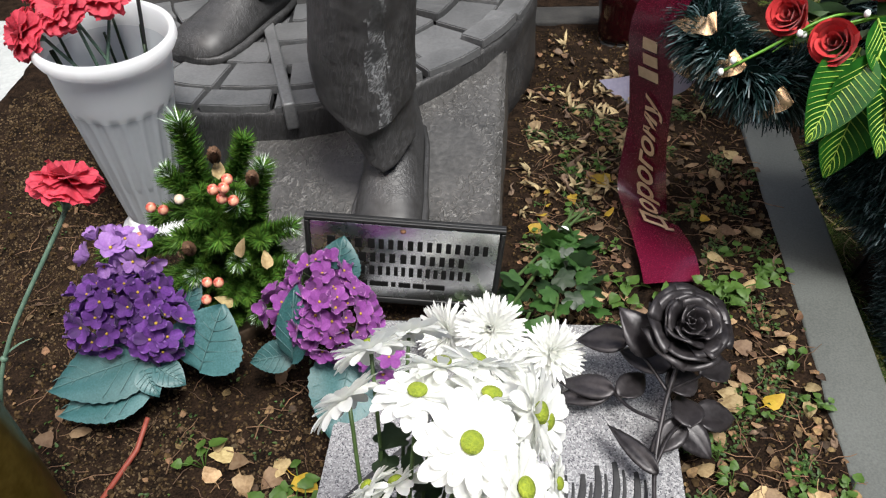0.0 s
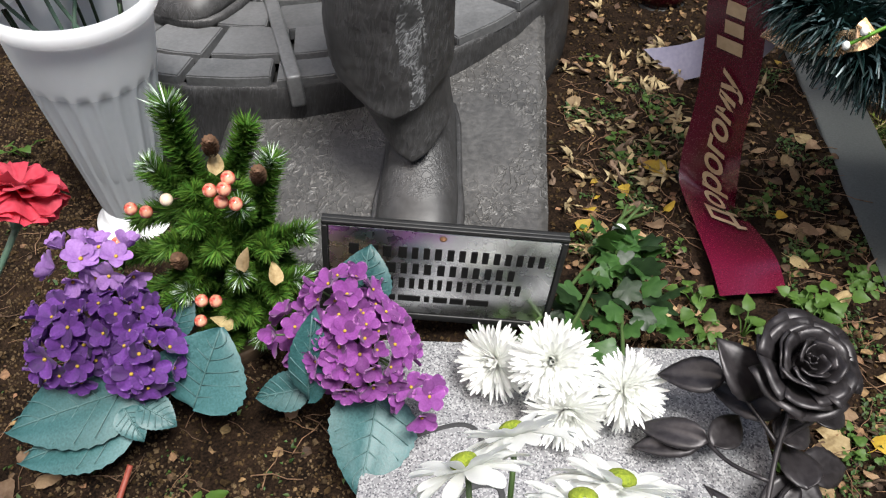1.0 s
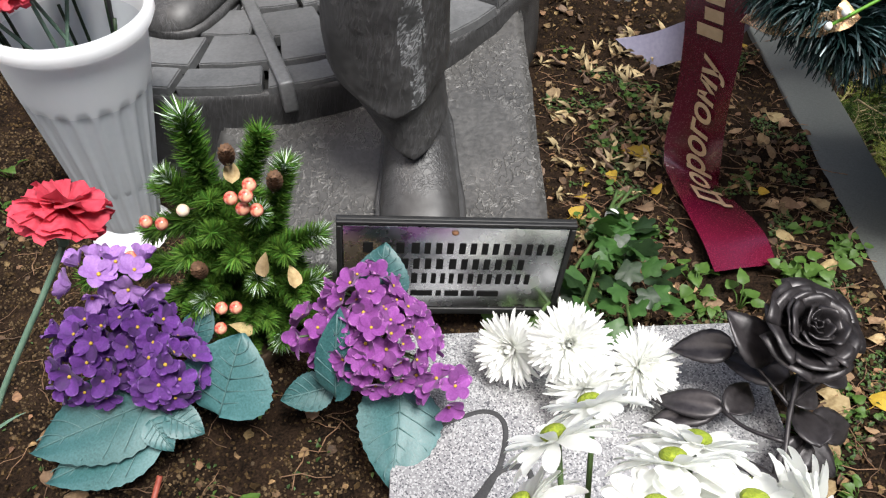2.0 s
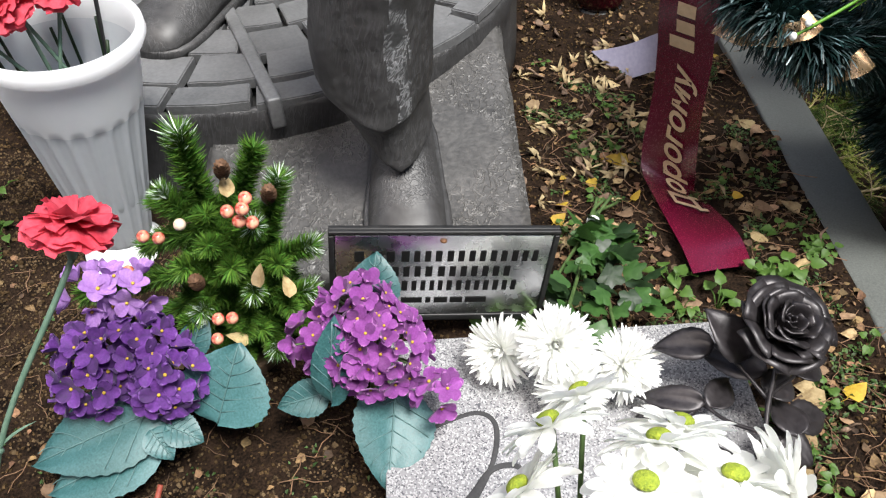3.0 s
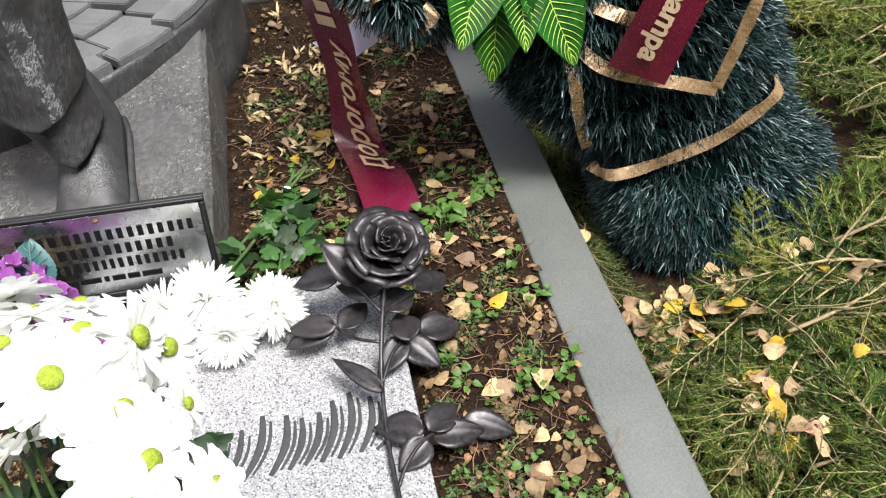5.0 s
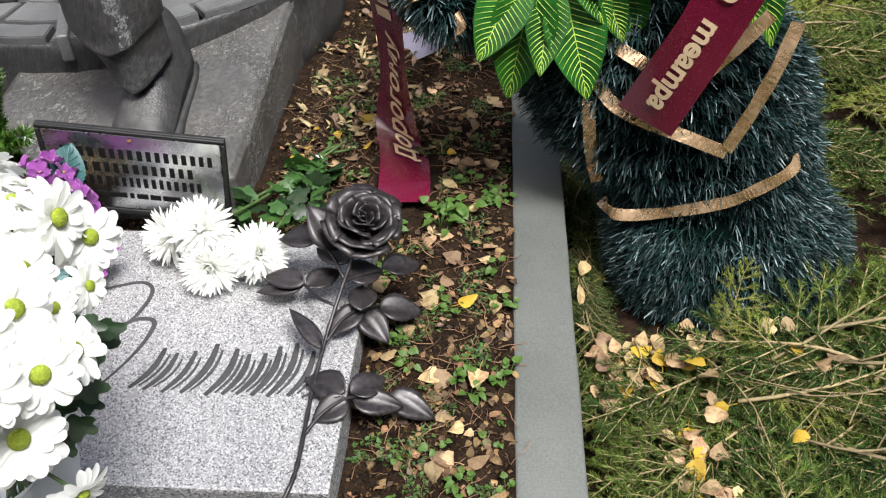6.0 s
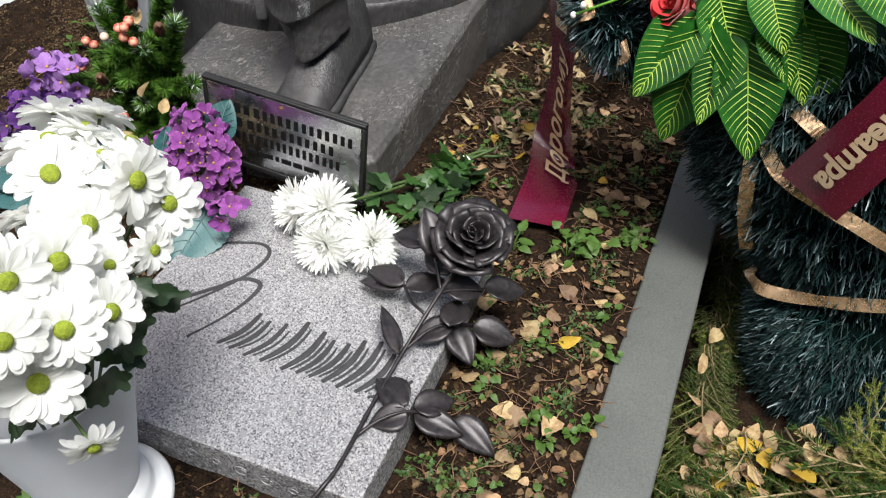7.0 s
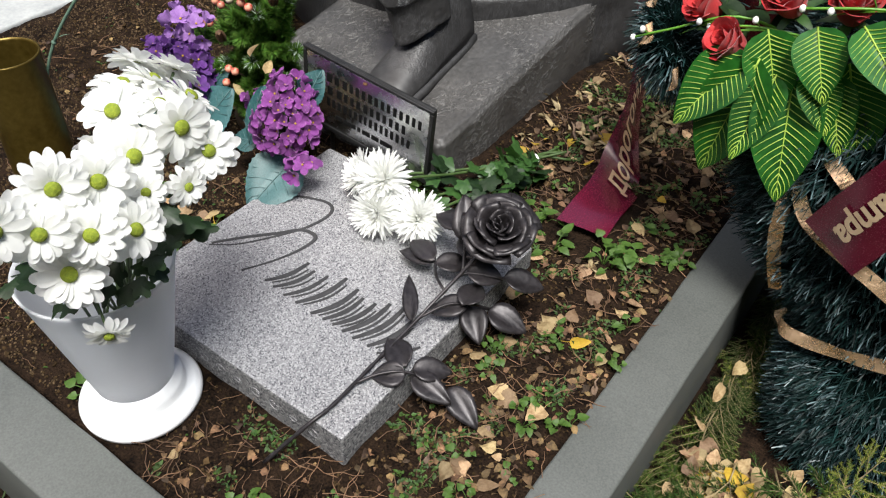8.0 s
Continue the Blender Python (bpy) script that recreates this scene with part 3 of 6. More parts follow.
def build_statue():
    toe = [(0.0, 0.016, 0.003), (0.006, 0.034, 0.010), (0.020, 0.047, 0.019), (0.045, 0.053, 0.024), (0.08, 0.053, 0.028),
           (0.12, 0.050, 0.034), (0.16, 0.047, 0.052), (0.22, 0.044, 0.07), (0.26, 0.036, 0.06)]
    leg = trouser_leg([(-0.028, 1.058, 0.214, 0.040, 0.048, 0.20, 0.030), (-0.028, 1.056, 0.216, 0.047, 0.055, 0.22, 0.031), (-0.032, 1.055, 0.232, 0.050, 0.055, 0.18, 0.026), (-0.040, 1.054, 0.262, 0.057, 0.056, 0.16, 0.028),
                       (-0.045, 1.052, 0.280, 0.064, 0.060, 0.18, 0.033), (-0.045, 1.052, 0.285, 0.068, 0.0635, 0.18, 0.033), (-0.046, 1.051, 0.290, 0.070, 0.064, 0.17, 0.032), (-0.046, 1.050, 0.305, 0.0715, 0.063, 0.14, 0.024), (-0.045, 1.050, 0.345, 0.072, 0.062, 0.11, 0),
                       (-0.040, 1.051, 0.39, 0.071, 0.064, 0.13, 0), (-0.034, 1.053, 0.45, 0.070, 0.066, 0.16, 0), (-0.026, 1.060, 0.55, 0.071, 0.072, 0.15, 0), (-0.015, 1.075, 0.68, 0.077, 0.083, 0.1, 0)])
    instep = [0.003, 0.012, 0.022, 0.030, 0.042, 0.062, 0.090, 0.115, 0.11]
    first = moved(shoe([(y, w * 0.93, h) for (y, w, _), h in zip(toe, instep)]), pose(-0.020, 0.912, 0.099, 7.5, 0, 1))
    second = moved(shoe([(y, w * 1.12, h * 1.7) for y, w, h in toe]), pose(-0.405, 1.285, 0.196, 0, 0, -22))
    leg2 = trouser_leg([(-0.315, 1.485, 0.262, 0.058, 0.07, 0.1, 0.01), (-0.313, 1.485, 0.32, 0.066, 0.078, 0.1, 0), (-0.305, 1.49, 0.45, 0.072, 0.08, 0.1, 0), (-0.295, 1.50, 0.68, 0.08, 0.09, 0.1, 0)], 64)
    v, f = joined([leg, first, second, leg2])
    slots = []
    for k, q in enumerate(f):
        p = sum(np.array(v[i]) for i in q) / len(q)
        turn = math.atan2(p[0] + 0.028, 1.05 - p[1])
        strip = 0.30 - abs(turn - 0.24 - 0.10 * (p[2] > 0.42)) + 0.22 * noise.noise((p[0] * 60, p[2] * 18, 2)) + 0.10 * noise.noise((p[0] * 330, p[2] * 60, 5)) - 0.9 * max(0.0, 0.262 - p[2]) / 0.02
        slots.append(1 if k < len(leg[1]) and strip > 0.13 and p[1] < 1.05 else 0)
    return uneven(uneven((v, f), 0.0014, 32), 0.0006, 110), slots


statue_shape, statue_slots = build_statue()
solid("statue", statue_shape, [M_BRONZE, M_WORN], "dark cast statue, trouser legs and shoes on its plinth", "statue", slots=statue_slots)


# ---- granite slab with carved strokes ----
def build_slab():
    slab = thing("grave_slab", (0.151, 0.622, -0.03), "light grey speckled granite slab lying on the soil", "grave slab")
    v, f = box(-0.204, -0.212, 0, 0.203, 0.212, 0.08, 0.0035, 2)
    slots = []
    for q in f:
        p = [Vector(v[i]) for i in q]
        n = (p[1] - p[0]).cross(p[2] - p[0])
        slots.append(0 if abs(n.z) > 0.6 * n.length else 1)
    part("stone", (v, f), [M_GRANITE, M_GRANITE_SIDE], slab, smooth=False, slots=slots)
    bars = ((0.094, 0.543, 0.118, 0.607, 4.6), (0.112, 0.541, 0.136, 0.600, 4.2), (0.135, 0.538, 0.158, 0.604, 4.2), (0.158, 0.538, 0.182, 0.617, 5),
            (0.188, 0.536, 0.209, 0.610, 5), (0.208, 0.538, 0.226, 0.602, 4.4), (0.225, 0.539, 0.246, 0.604, 4.6), (0.243, 0.538, 0.262, 0.616, 4.8),
            (0.262, 0.537, 0.282, 0.622, 4.8), (0.286, 0.539, 0.305, 0.610, 4.6), (0.303, 0.538, 0.342, 0.580, 3.5))
    extra = [(x0 + 0.011, y0 + 0.004, x1 + 0.009, y1 - 0.010, w * 0.5) for x0, y0, x1, y1, w in bars[:10]]
    for x0, y0, x1, y1, w in list(bars) + extra:
        a, b = Vector((x0 - 0.153, y0 - 0.623, 0.0802)), Vector((x1 - 0.153, y1 - 0.623, 0.0802))
        bow = (b - a).cross(Vector((0, 0, 1))) * 0.10
        pts = [a.lerp(b, t / 8) + bow * math.sin(math.pi * t / 8) for t in range(9)]
        stroke = tube(pts, [0.00092 * w * (0.45 + 0.55 * math.sin(math.pi * (t + 1) / 10)) for t in range(9)], 8)
        v = np.array(stroke[0])
        v[:, 2] = 0.0802 + (v[:, 2] - 0.0802) * 0.25
        part("carved_stroke", (v, stroke[1]), M_CARVE, slab, "dark carved stroke")
    for line, w in ((((-0.015, 0.694), (0.003, 0.709), (0.047, 0.724), (0.068, 0.708), (0.063, 0.666), (0.041, 0.621), (0.009, 0.573), (-0.024, 0.545)), 3.6),
                    (((-0.024, 0.550), (0.002, 0.585), (0.038, 0.626), (0.061, 0.653), (0.088, 0.653), (0.089, 0.622), (0.075, 0.579), (0.053, 0.537)), 4.4)):
        pts = spline([(x - 0.153, y - 0.623, 0.0802) for x, y in line], 6)
        stroke = tube(pts, [0.00085 * w * (0.5 + 0.5 * math.sin(math.pi * min(1, 0.12 + t / len(pts)))) for t in range(len(pts))], 8)
        v = np.array(stroke[0])
        v[:, 2] = 0.0802 + (v[:, 2] - 0.0802) * 0.25
        part("carved_stroke", (v, stroke[1]), M_CARVE, slab, "long curved carved stroke")
    for k in range(11):
        cx, r = -0.175 + 0.033 * k, 0.0105 if k % 3 else 0.007
        curl = [(cx + r * (1 - 0.05 * t) * math.cos(0.7 * t + k), -0.2123, 0.053 + 0.85 * r * (1 - 0.05 * t) * math.sin(0.7 * t + k)) for t in range(11)]
        part("incised_curl", tube(curl, 0.0006, 5), M_GRANITE, slab, "thin incised curl")
    return slab


build_slab()


# ---- memorial plaque ----
def build_plaque():
    base = thing("memorial_plaque", (0.016, 0.848, 0.022), "polished metal memorial plaque in a black frame, on stakes", "plaque")
    # local frame: x along the plaque, z up its face, y towards the back
    base.matrix_basis = Matrix.Translation((0.003, 0.862, 0.022)) @ Matrix.Rotation(radians(2.5), 4, "Z") @ Matrix.Rotation(radians(7.0), 4, "Y") @ Matrix.Rotation(radians(3), 4, "X")
    w, h0, h1 = 0.127, 0.054, 0.190
    part("backing_board", box(-w, -0.002, h0 - 0.014, w, 0.004, h1, 0.001), M_BLACK, base, "black backing board")
    for name, b in (("frame_rail", (-w, -0.007, h1 - 0.005, w, -0.002, h1)), ("frame_rail", (-w, -0.007, h0 - 0.014, w, -0.002, h0 - 0.004)),
                    ("frame_stile", (-w, -0.007, h0 - 0.003, -w + 0.006, -0.002, h1 - 0.007)), ("frame_stile", (w - 0.006, -0.007, h0 - 0.003, w, -0.002, h1 - 0.007))):
        part(name, box(*b, 0.0012), M_BLACK, base, "thin black frame bar")
    part("plate", box(-w + 0.007, -0.0055, h0 - 0.002, w - 0.007, -0.0025, h1 - 0.007, 0.0006), M_STEEL, base, "mirror-polished steel plate")
    part("screw", moved(ball(0.004, 12, 6, 0.5), pose(-0.002, -0.006, h1 - 0.014)), M_RUST, base, "rusty round screw head")
    random.seed(6)
    for z, half, bh, shift, widths in ((0.151, 0.103, 0.0190, 0.004, (24, 20, 15, 16, 15, 15, 15, 14)), (0.126, 0.078, 0.0185, 0.0, (22, 15, 17, 15, 15, 15)), (0.102, 0.084, 0.0185, 0.004, (15, 17, 14, 13, 15, 14, 15, 14))):
        unit = 2 * half / (sum(widths) + 4.5 * (len(widths) - 1))
        x = -half + shift
        for ww in widths:
            for x0, x1 in ((x, x + 0.36 * ww * unit), (x + 0.66 * ww * unit, x + 1.02 * ww * unit)):
                part("letter_bar", box(x0, -0.0063, z - bh * 0.45, x1, -0.0052, z + bh * 0.45, 0.0004, 1), M_INK, base, "plain black bar", smooth=False)
            x += (ww + 4.5) * unit
    for x0, x1 in ((-0.062, -0.048), (-0.045, -0.020), (-0.016, -0.010), (-0.006, 0.010), (0.013, 0.028), (0.031, 0.056)):
        part("letter_bar", box(x0, -0.0063, 0.072, x1, -0.0052, 0.081, 0.0004, 1), M_INK, base, "plain black bar", smooth=False)
    for x in (-0.08, 0.08):
        part("stake", tube([(x, 0.008, -0.1), (x, 0.008, 0.15)], 0.004, 8), M_BLACK, base, "thin dark stake")


build_plaque()


# ---- flowers ----
def ring_of(piece, count, lift, start=0.0, wob=0.12, size=1.0, out=0.0):
    """Petals set round the z axis; lift: degrees above the level."""
    mats = []
    for i in range(count):
        a = start + 2 * math.pi * i / count + rnd(-wob, wob)
        mats.append(Matrix.Rotation(a, 4, "Z") @ pose(0, out, 0, lift + rnd(-9, 9), rnd(-10, 10), 0) @ Matrix.Scale(size * rnd(0.88, 1.08), 4))
    return tiled(piece, mats)


def petal(length, width, bend=0.1, fold=0.2, blunt=2.6):
    """A strap petal with a round tip."""
    v, f = [], []
    rows = (0.0, 0.2, 0.4, 0.6, 0.78, 0.9, 0.97, 1.0)
    for u in rows:
        w = width / 2 * (0.40 + 0.60 * min(1, 1.5 * u)) * math.sqrt(max(0.03, 1 - u ** (2 * blunt)))
        for j in range(3):
            s = j - 1
            v.append((s * w, u * length, fold * w * abs(s) - bend * length * u * u))
    for i in range(len(rows) - 1):
        for j in range(2):
            a = i * 3 + j
            f.append((a, a + 1, a + 4, a + 3))
    return np.array(v), f


def daisy_meshes():
    out = []
    for k in range(4):
        long_petal = petal(0.0225, 0.0100, bend=0.14 + 0.06 * k, fold=0.26, blunt=3)
        short = petal(0.0195, 0.0092, bend=0.05, fold=0.30, blunt=3)
        p = joined([ring_of(long_petal, 15 + k % 2, -6 + 3 * k, 0, out=0.004), ring_of(short, 14, 8 + 3 * k, 0.2, out=0.0035), ring_of(short, 9, 20, 0.4, size=0.82, out=0.003)])
        out.append(mesh("petals", p, M_PETAL))
    return out


DAISY = daisy_meshes()
DAISY_EYE = mesh("flower_centre", moved(ball(0.0057, 16, 8, 0.6), pose(0, 0, 0.0035)), M_EYE)


def mum_mesh(seed):
    random.seed(seed)
    pieces = []
    for lift, count, length in ((-22, 24, 0.036), (-8, 30, 0.040), (4, 32, 0.041), (16, 32, 0.040), (28, 30, 0.038), (40, 26, 0.035), (52, 22, 0.031), (64, 18, 0.027), (76, 14, 0.021), (86, 9, 0.014)):
        strap = petal(length, 0.0058, bend=-0.16 if lift > 10 else 0.08, fold=0.5, blunt=1.5)
        pieces.append(ring_of(strap, count, lift, rnd(0, 1), wob=0.1, out=0.003))
    return mesh("flower_head", joined(pieces), M_PETAL)


def lobed_leaf(length, width):
    """A chrysanthemum leaf with lobes."""
    v, f = [(0, 0, 0)], []
    rim = []
    for i in range(-11, 12):
        a = i / 11 * 2.5
        lobe = 0.60 + 0.40 * abs(math.cos(2.9 * a))
        r = lobe * (0.5 + 0.5 * math.cos(a * 0.55))
        rim.append((width * 0.62 * r * math.sin(a) * 1.05, length * (0.36 + 0.62 * r * math.cos(a)), -0.12 * length * r * abs(math.sin(a)) + rnd(-0.03, 0.03) * length))
    v[0] = (0, length * 0.4, 0.01 * length)
    v += rim
    for i in range(1, len(rim)):
        f.append((0, i + 1, i))
    f.append((0, 1, len(rim)))
    return np.array(v), f


def build_daisies():
    c = Vector((0.083, 0.327, 0.24))
    bunch = thing("chrysanthemum_bouquet", c, "white daisy-like chrysanthemums with yellow-green centres in the vase", "bouquet")
    # heads that look out over the slab, then those behind them
    open_side = [(0.148, 0.364, 0.442), (0.186, 0.403, 0.422), (0.201, 0.303, 0.426), (0.178, 0.353, 0.412), (0.225, 0.271, 0.399), (0.223, 0.310, 0.377), (0.201, 0.387, 0.367),
                 (0.198, 0.265, 0.440), (0.215, 0.235, 0.420), (0.209, 0.205, 0.440), (0.205, 0.250, 0.357), (0.197, 0.345, 0.385), (0.192, 0.425, 0.385)]
    behind = [(0.073, 0.445, 0.430), (0.095, 0.472, 0.418), (0.170, 0.435, 0.392), (0.112, 0.400, 0.440), (0.125, 0.425, 0.438),
              (0.158, 0.405, 0.432), (0.056, 0.425, 0.400), (0.076, 0.375, 0.370), (0.095, 0.378, 0.372), (0.145, 0.448, 0.415), (0.150, 0.370, 0.405), (0.175, 0.320, 0.400)]
    heads = open_side + behind
    random.seed(5)
    root = Vector((0.085, 0.327, 0.22))
    for i, h in enumerate(heads):
        h = Vector(h)
        if i == 0:
            way = Vector((0.25, -0.35, 0.6))
        elif i < len(open_side):
            way = Vector((0.80 + rnd(-0.2, 0.2), -0.30 + rnd(-0.25, 0.25), 0.30 + rnd(-0.15, 0.2)))
        else:
            way = (h - Vector((0.125, 0.345, 0.34))) * 9 + Vector((rnd(-0.2, 0.2), rnd(-0.2, 0.2), rnd(-0.1, 0.25)))
        fl = part("flower", DAISY[i % 4], None, bunch, m=Matrix.Translation(-c) @ aim(h, way, rnd(0, 6), rnd(1.0, 1.2) * (0.8 if i in (6, 11, 20, 21) else 1.14)))
        part("flower_centre", DAISY_EYE, None, fl, "yellow-green button centre")
        mid = root.lerp(h, 0.55) + Vector((0, 0, -0.02))
        pts = spline([root - c + Vector((rnd(-0.02, 0.02), rnd(-0.02, 0.02), -0.1)), mid - c, h - c - way.normalized() * 0.003], 5)
        part("stem", tube(pts, 0.0016, 6), M_STEMG, bunch)
    # a small drooping head below the others
    h, way = Vector((0.224, 0.255, 0.286)), Vector((0.55, -0.45, -0.25))
    fl = part("flower", DAISY[3], None, bunch, "small drooping half-open flower", m=Matrix.Translation(-c) @ aim(h, way, 1.0, 0.9))
    part("flower_centre", DAISY_EYE, None, fl)
    part("stem", tube(spline([root - c, Vector((0.155, 0.285, 0.29)) - c, h - c], 6), 0.0015, 6), M_STEMG, bunch)
    for i in range(110):
        a = rnd(0, 6.28)
        r = rnd(0.03, 0.088)
        p = Vector((0.115 + r * math.cos(a), 0.330 + r * math.sin(a), rnd(0.262, 0.370)))
        if p.x < 0.075 or p.y > 0.41:
            continue
        d = Vector((math.cos(a), math.sin(a), rnd(-0.7, 0.2)))
        piece = lobed_leaf(rnd(0.024, 0.042), rnd(0.018, 0.030))
        m = Vector(d).to_track_quat("Y", "Z").to_matrix().to_4x4()
        part("leaf", moved(piece, Matrix.Translation(p - c) @ m @ Matrix.Rotation(rnd(-0.7, 0.7), 4, "Y")), M_LEAFD, bunch)


build_daisies()


def build_front_vase():
    vase = thing("flower_vase", (0.076, 0.330, 0.0), "frosted grey plastic vase with a white saucer foot", "vase")
    part("vase_body", lathe([(0.0, 0.040), (0.046, 0.040), (0.049, 0.044), (0.054, 0.07), (0.066, 0.13), (0.080, 0.20), (0.086, 0.230), (0.088, 0.235), (0.086, 0.237),
                             (0.083, 0.230), (0.077, 0.20), (0.063, 0.13), (0.051, 0.07), (0.046, 0.05), (0.0, 0.048)], 64), M_PLASTICG, vase, "translucent grey plastic body")
    part("foot", lathe([(0.0, -0.006), (0.071, -0.006), (0.0765, -0.002), (0.0775, 0.004), (0.075, 0.010), (0.068, 0.013), (0.061, 0.015), (0.0585, 0.020), (0.058, 0.028), (0.0555, 0.034),
                        (0.051, 0.038), (0.049, 0.044), (0.046, 0.044), (0.044, 0.030), (0.0, 0.028)], 64),
         M_PLASTIC, vase, "glossy white stepped saucer foot")


build_front_vase()


def build_ribbed_vase():
    vase = thing("ribbed_vase", (-0.431, 1.066, 0.016), "tall white fluted plastic flower vase with water standing on the soil", "vase")
    vase.rotation_mode, vase.rotation_quaternion = "QUATERNION", Vector((0.034, -0.020, 0.355)).to_track_quat("Z", "Y")
    vase.scale = (0.93, 0.93, 1.29)
    n, flutes = 280, 20

    def wave(a, k):
        """Hollow flutes with round heads below the plain band."""
        z = outer[k][1]
        if k > last or z < 0.034:
            return 1
        q = 1 - abs(math.cos(a * flutes / 2)) ** 5
        head = 0.198 + 0.010 * q
        depth = min(1.0, max(0.0, (head - z) / 0.007)) * min(1.0, (z - 0.034) / 0.004)
        return 1.010 - 0.036 * depth * q

    outer = [(0.0, 0.03), (0.042, 0.03), (0.0455, 0.036)]
    outer += [(0.0455 + (0.0850 - 0.0455) * t, 0.036 + 0.190 * t) for t in np.linspace(0.04, 1.0, 40)]
    last = len(outer) - 1
    outer += [(0.0915, 0.2580), (0.0930, 0.2635), (0.100, 0.2650), (0.104, 0.271), (0.1025, 0.279), (0.0965, 0.282), (0.0925, 0.277), (0.0880, 0.252), (0.077, 0.205), (0.058, 0.10), (0.043, 0.045), (0.0, 0.042)]
    body = lathe(outer, n, wave)
    part("vase_body", body, [M_PLASTICR, M_PLASTICT], vase, "frosted fluted body, greyer where water stands, with rolled rim", slots=[1 if last - 5 <= k // n <= last + 7 else 0 for k in range(len(body[1]))])
    part("foot", lathe([(0.0, -0.008), (0.058, -0.008), (0.062, -0.003), (0.061, 0.006), (0.053, 0.010), (0.047, 0.018), (0.045, 0.032), (0.0, 0.03)], 48), M_PLASTIC, vase, "white round foot")


build_ribbed_vase()


def carnation_meshes():
    random.seed(11)
    pieces = []
    for lift, count, length, width in ((-14, 6, 0.037, 0.046), (0, 7, 0.038, 0.044), (16, 6, 0.035, 0.042), (34, 5, 0.030, 0.036), (56, 4, 0.025, 0.030)):
        for i in range(count):
            v, f = [], []
            for a in range(7):
                u = a / 6
                for b in range(9):
                    s = b / 4 - 1
                    w = width / 2 * (0.25 + 0.85 * u ** 0.7)
                    edge = u ** 3 * (0.0012 * (1 if b % 2 else -1) + 0.0016 * math.sin(4 * s + i))
                    v.append((s * w, length * u * (1 - 0.10 * s * s) + edge, 0.0022 * u * math.sin(7 * s + i) + 0.004 * u * math.sin(3 * s + 2 * i) - 0.25 * length * u * u))
            for a in range(6):
                for b in range(8):
                    q = a * 9 + b
                    f.append((q, q + 1, q + 10, q + 9))
            ang = 2 * math.pi * i / count + rnd(-0.25, 0.25)
            pieces.append(moved((np.array(v), f), Matrix.Rotation(ang, 4, "Z") @ pose(0, 0.002, rnd(-0.002, 0.003), lift + rnd(-10, 10), rnd(-18, 18), 0)))
    head = mesh("petals", joined(pieces), M_REDC)
    cup = mesh("calyx", lathe([(0.0, -0.036), (0.004, -0.035), (0.0062, -0.026), (0.007, -0.014), (0.0085, -0.003), (0.006, 0.0), (0.0, 0.001)], 14), M_CSTEM)
    return head, cup


CARN, CALYX = carnation_meshes()


def build_carnation(root, mid, head, way, label, size=1.0, thick=0.0023):
    root, mid, head = Vector(root), Vector(mid), Vector(head)
    fl = thing("carnation", root, label, "flower", "red carnations")
    w = Vector(way).normalized()
    part("petals", CARN, None, fl, "ruffled red petals", m=Matrix.Translation(-root) @ aim(head, way, rnd(0, 6), size))
    part("calyx", CALYX, None, fl, m=Matrix.Translation(-root) @ aim(head, way, 0, size))
    base = head - w * 0.034 * size
    pts = spline([Vector((0, 0, 0)), mid - root, base - root], 8)
    part("stem", tube(pts, thick, 8), M_CSTEM, fl)
    for t, side in ((0.35, 1), (0.6, -1)):
        p = Vector(pts[int(t * (len(pts) - 1))])
        part("stem_node", moved(ball(thick * 1.7, 8, 6), Matrix.Translation(p)), M_CSTEM, fl)
        blade = leaf(0.05 * size, 0.004, 6, 2, bend=0.35, fold=0.4)
        part("blade", moved(blade, Matrix.Translation(p) @ pose(0, 0, 0, 50, 0, 80 * side + rnd(-30, 30))), M_CSTEM, fl)


random.seed(21)
build_carnation((-0.372, 0.515, 0.05), (-0.345, 0.560, 0.24), (-0.243, 0.646, 0.425), (0.15, 0.45, 0.85), "red carnation with a long pale green stem in the brass vase", 0.80)
for mid, head, way in (((-0.43, 1.045, 0.24), (-0.485, 1.005, 0.410), (-0.2, -0.5, 0.7)), ((-0.44, 1.035, 0.24), (-0.450, 1.060, 0.405), (0.1, -0.4, 0.8)),
                       ((-0.405, 1.055, 0.24), (-0.52, 1.045, 0.425), (-0.4, -0.3, 0.8)), ((-0.41, 1.035, 0.24), (-0.535, 0.985, 0.385), (-0.6, -0.5, 0.5))):
    head = (head[0] + 0.055, head[1] + 0.015, head[2] + 0.012)
    mid = (mid[0] + 0.01, mid[1] + 0.01, mid[2])
    build_carnation((-0.428 + rnd(-0.025, 0.025), 1.07 + rnd(-0.025, 0.025), 0.08), mid, head, way, "red carnation standing in the white ribbed vase", 0.85)


def build_dry_stems():
    random.seed(4)
    bunch = thing("bare_flower_stems", (-0.424, 1.066, 0.066), "bare dark green cut stems in the ribbed vase", "stems")
    for i in range(13):
        a = rnd(0, 6.28)
        r = rnd(0.045, 0.085)
        pts = spline([(rnd(-0.02, 0.02), rnd(-0.02, 0.02), 0.0), (r * 0.6 * math.cos(a), r * 0.6 * math.sin(a), 0.13), (r * math.cos(a + 0.3), r * math.sin(a + 0.3), rnd(0.27, 0.35))], 6)
        part("stem", tube(pts, 0.002, 6), M_LEAFD, bunch)
    part("stem", tube(spline([(0.02, 0.02, 0.0), (0.045, 0.03, 0.2), (0.075, 0.05, 0.44)], 6), 0.0028, 6), M_BLACK, bunch, "dark straight stem")


build_dry_stems()


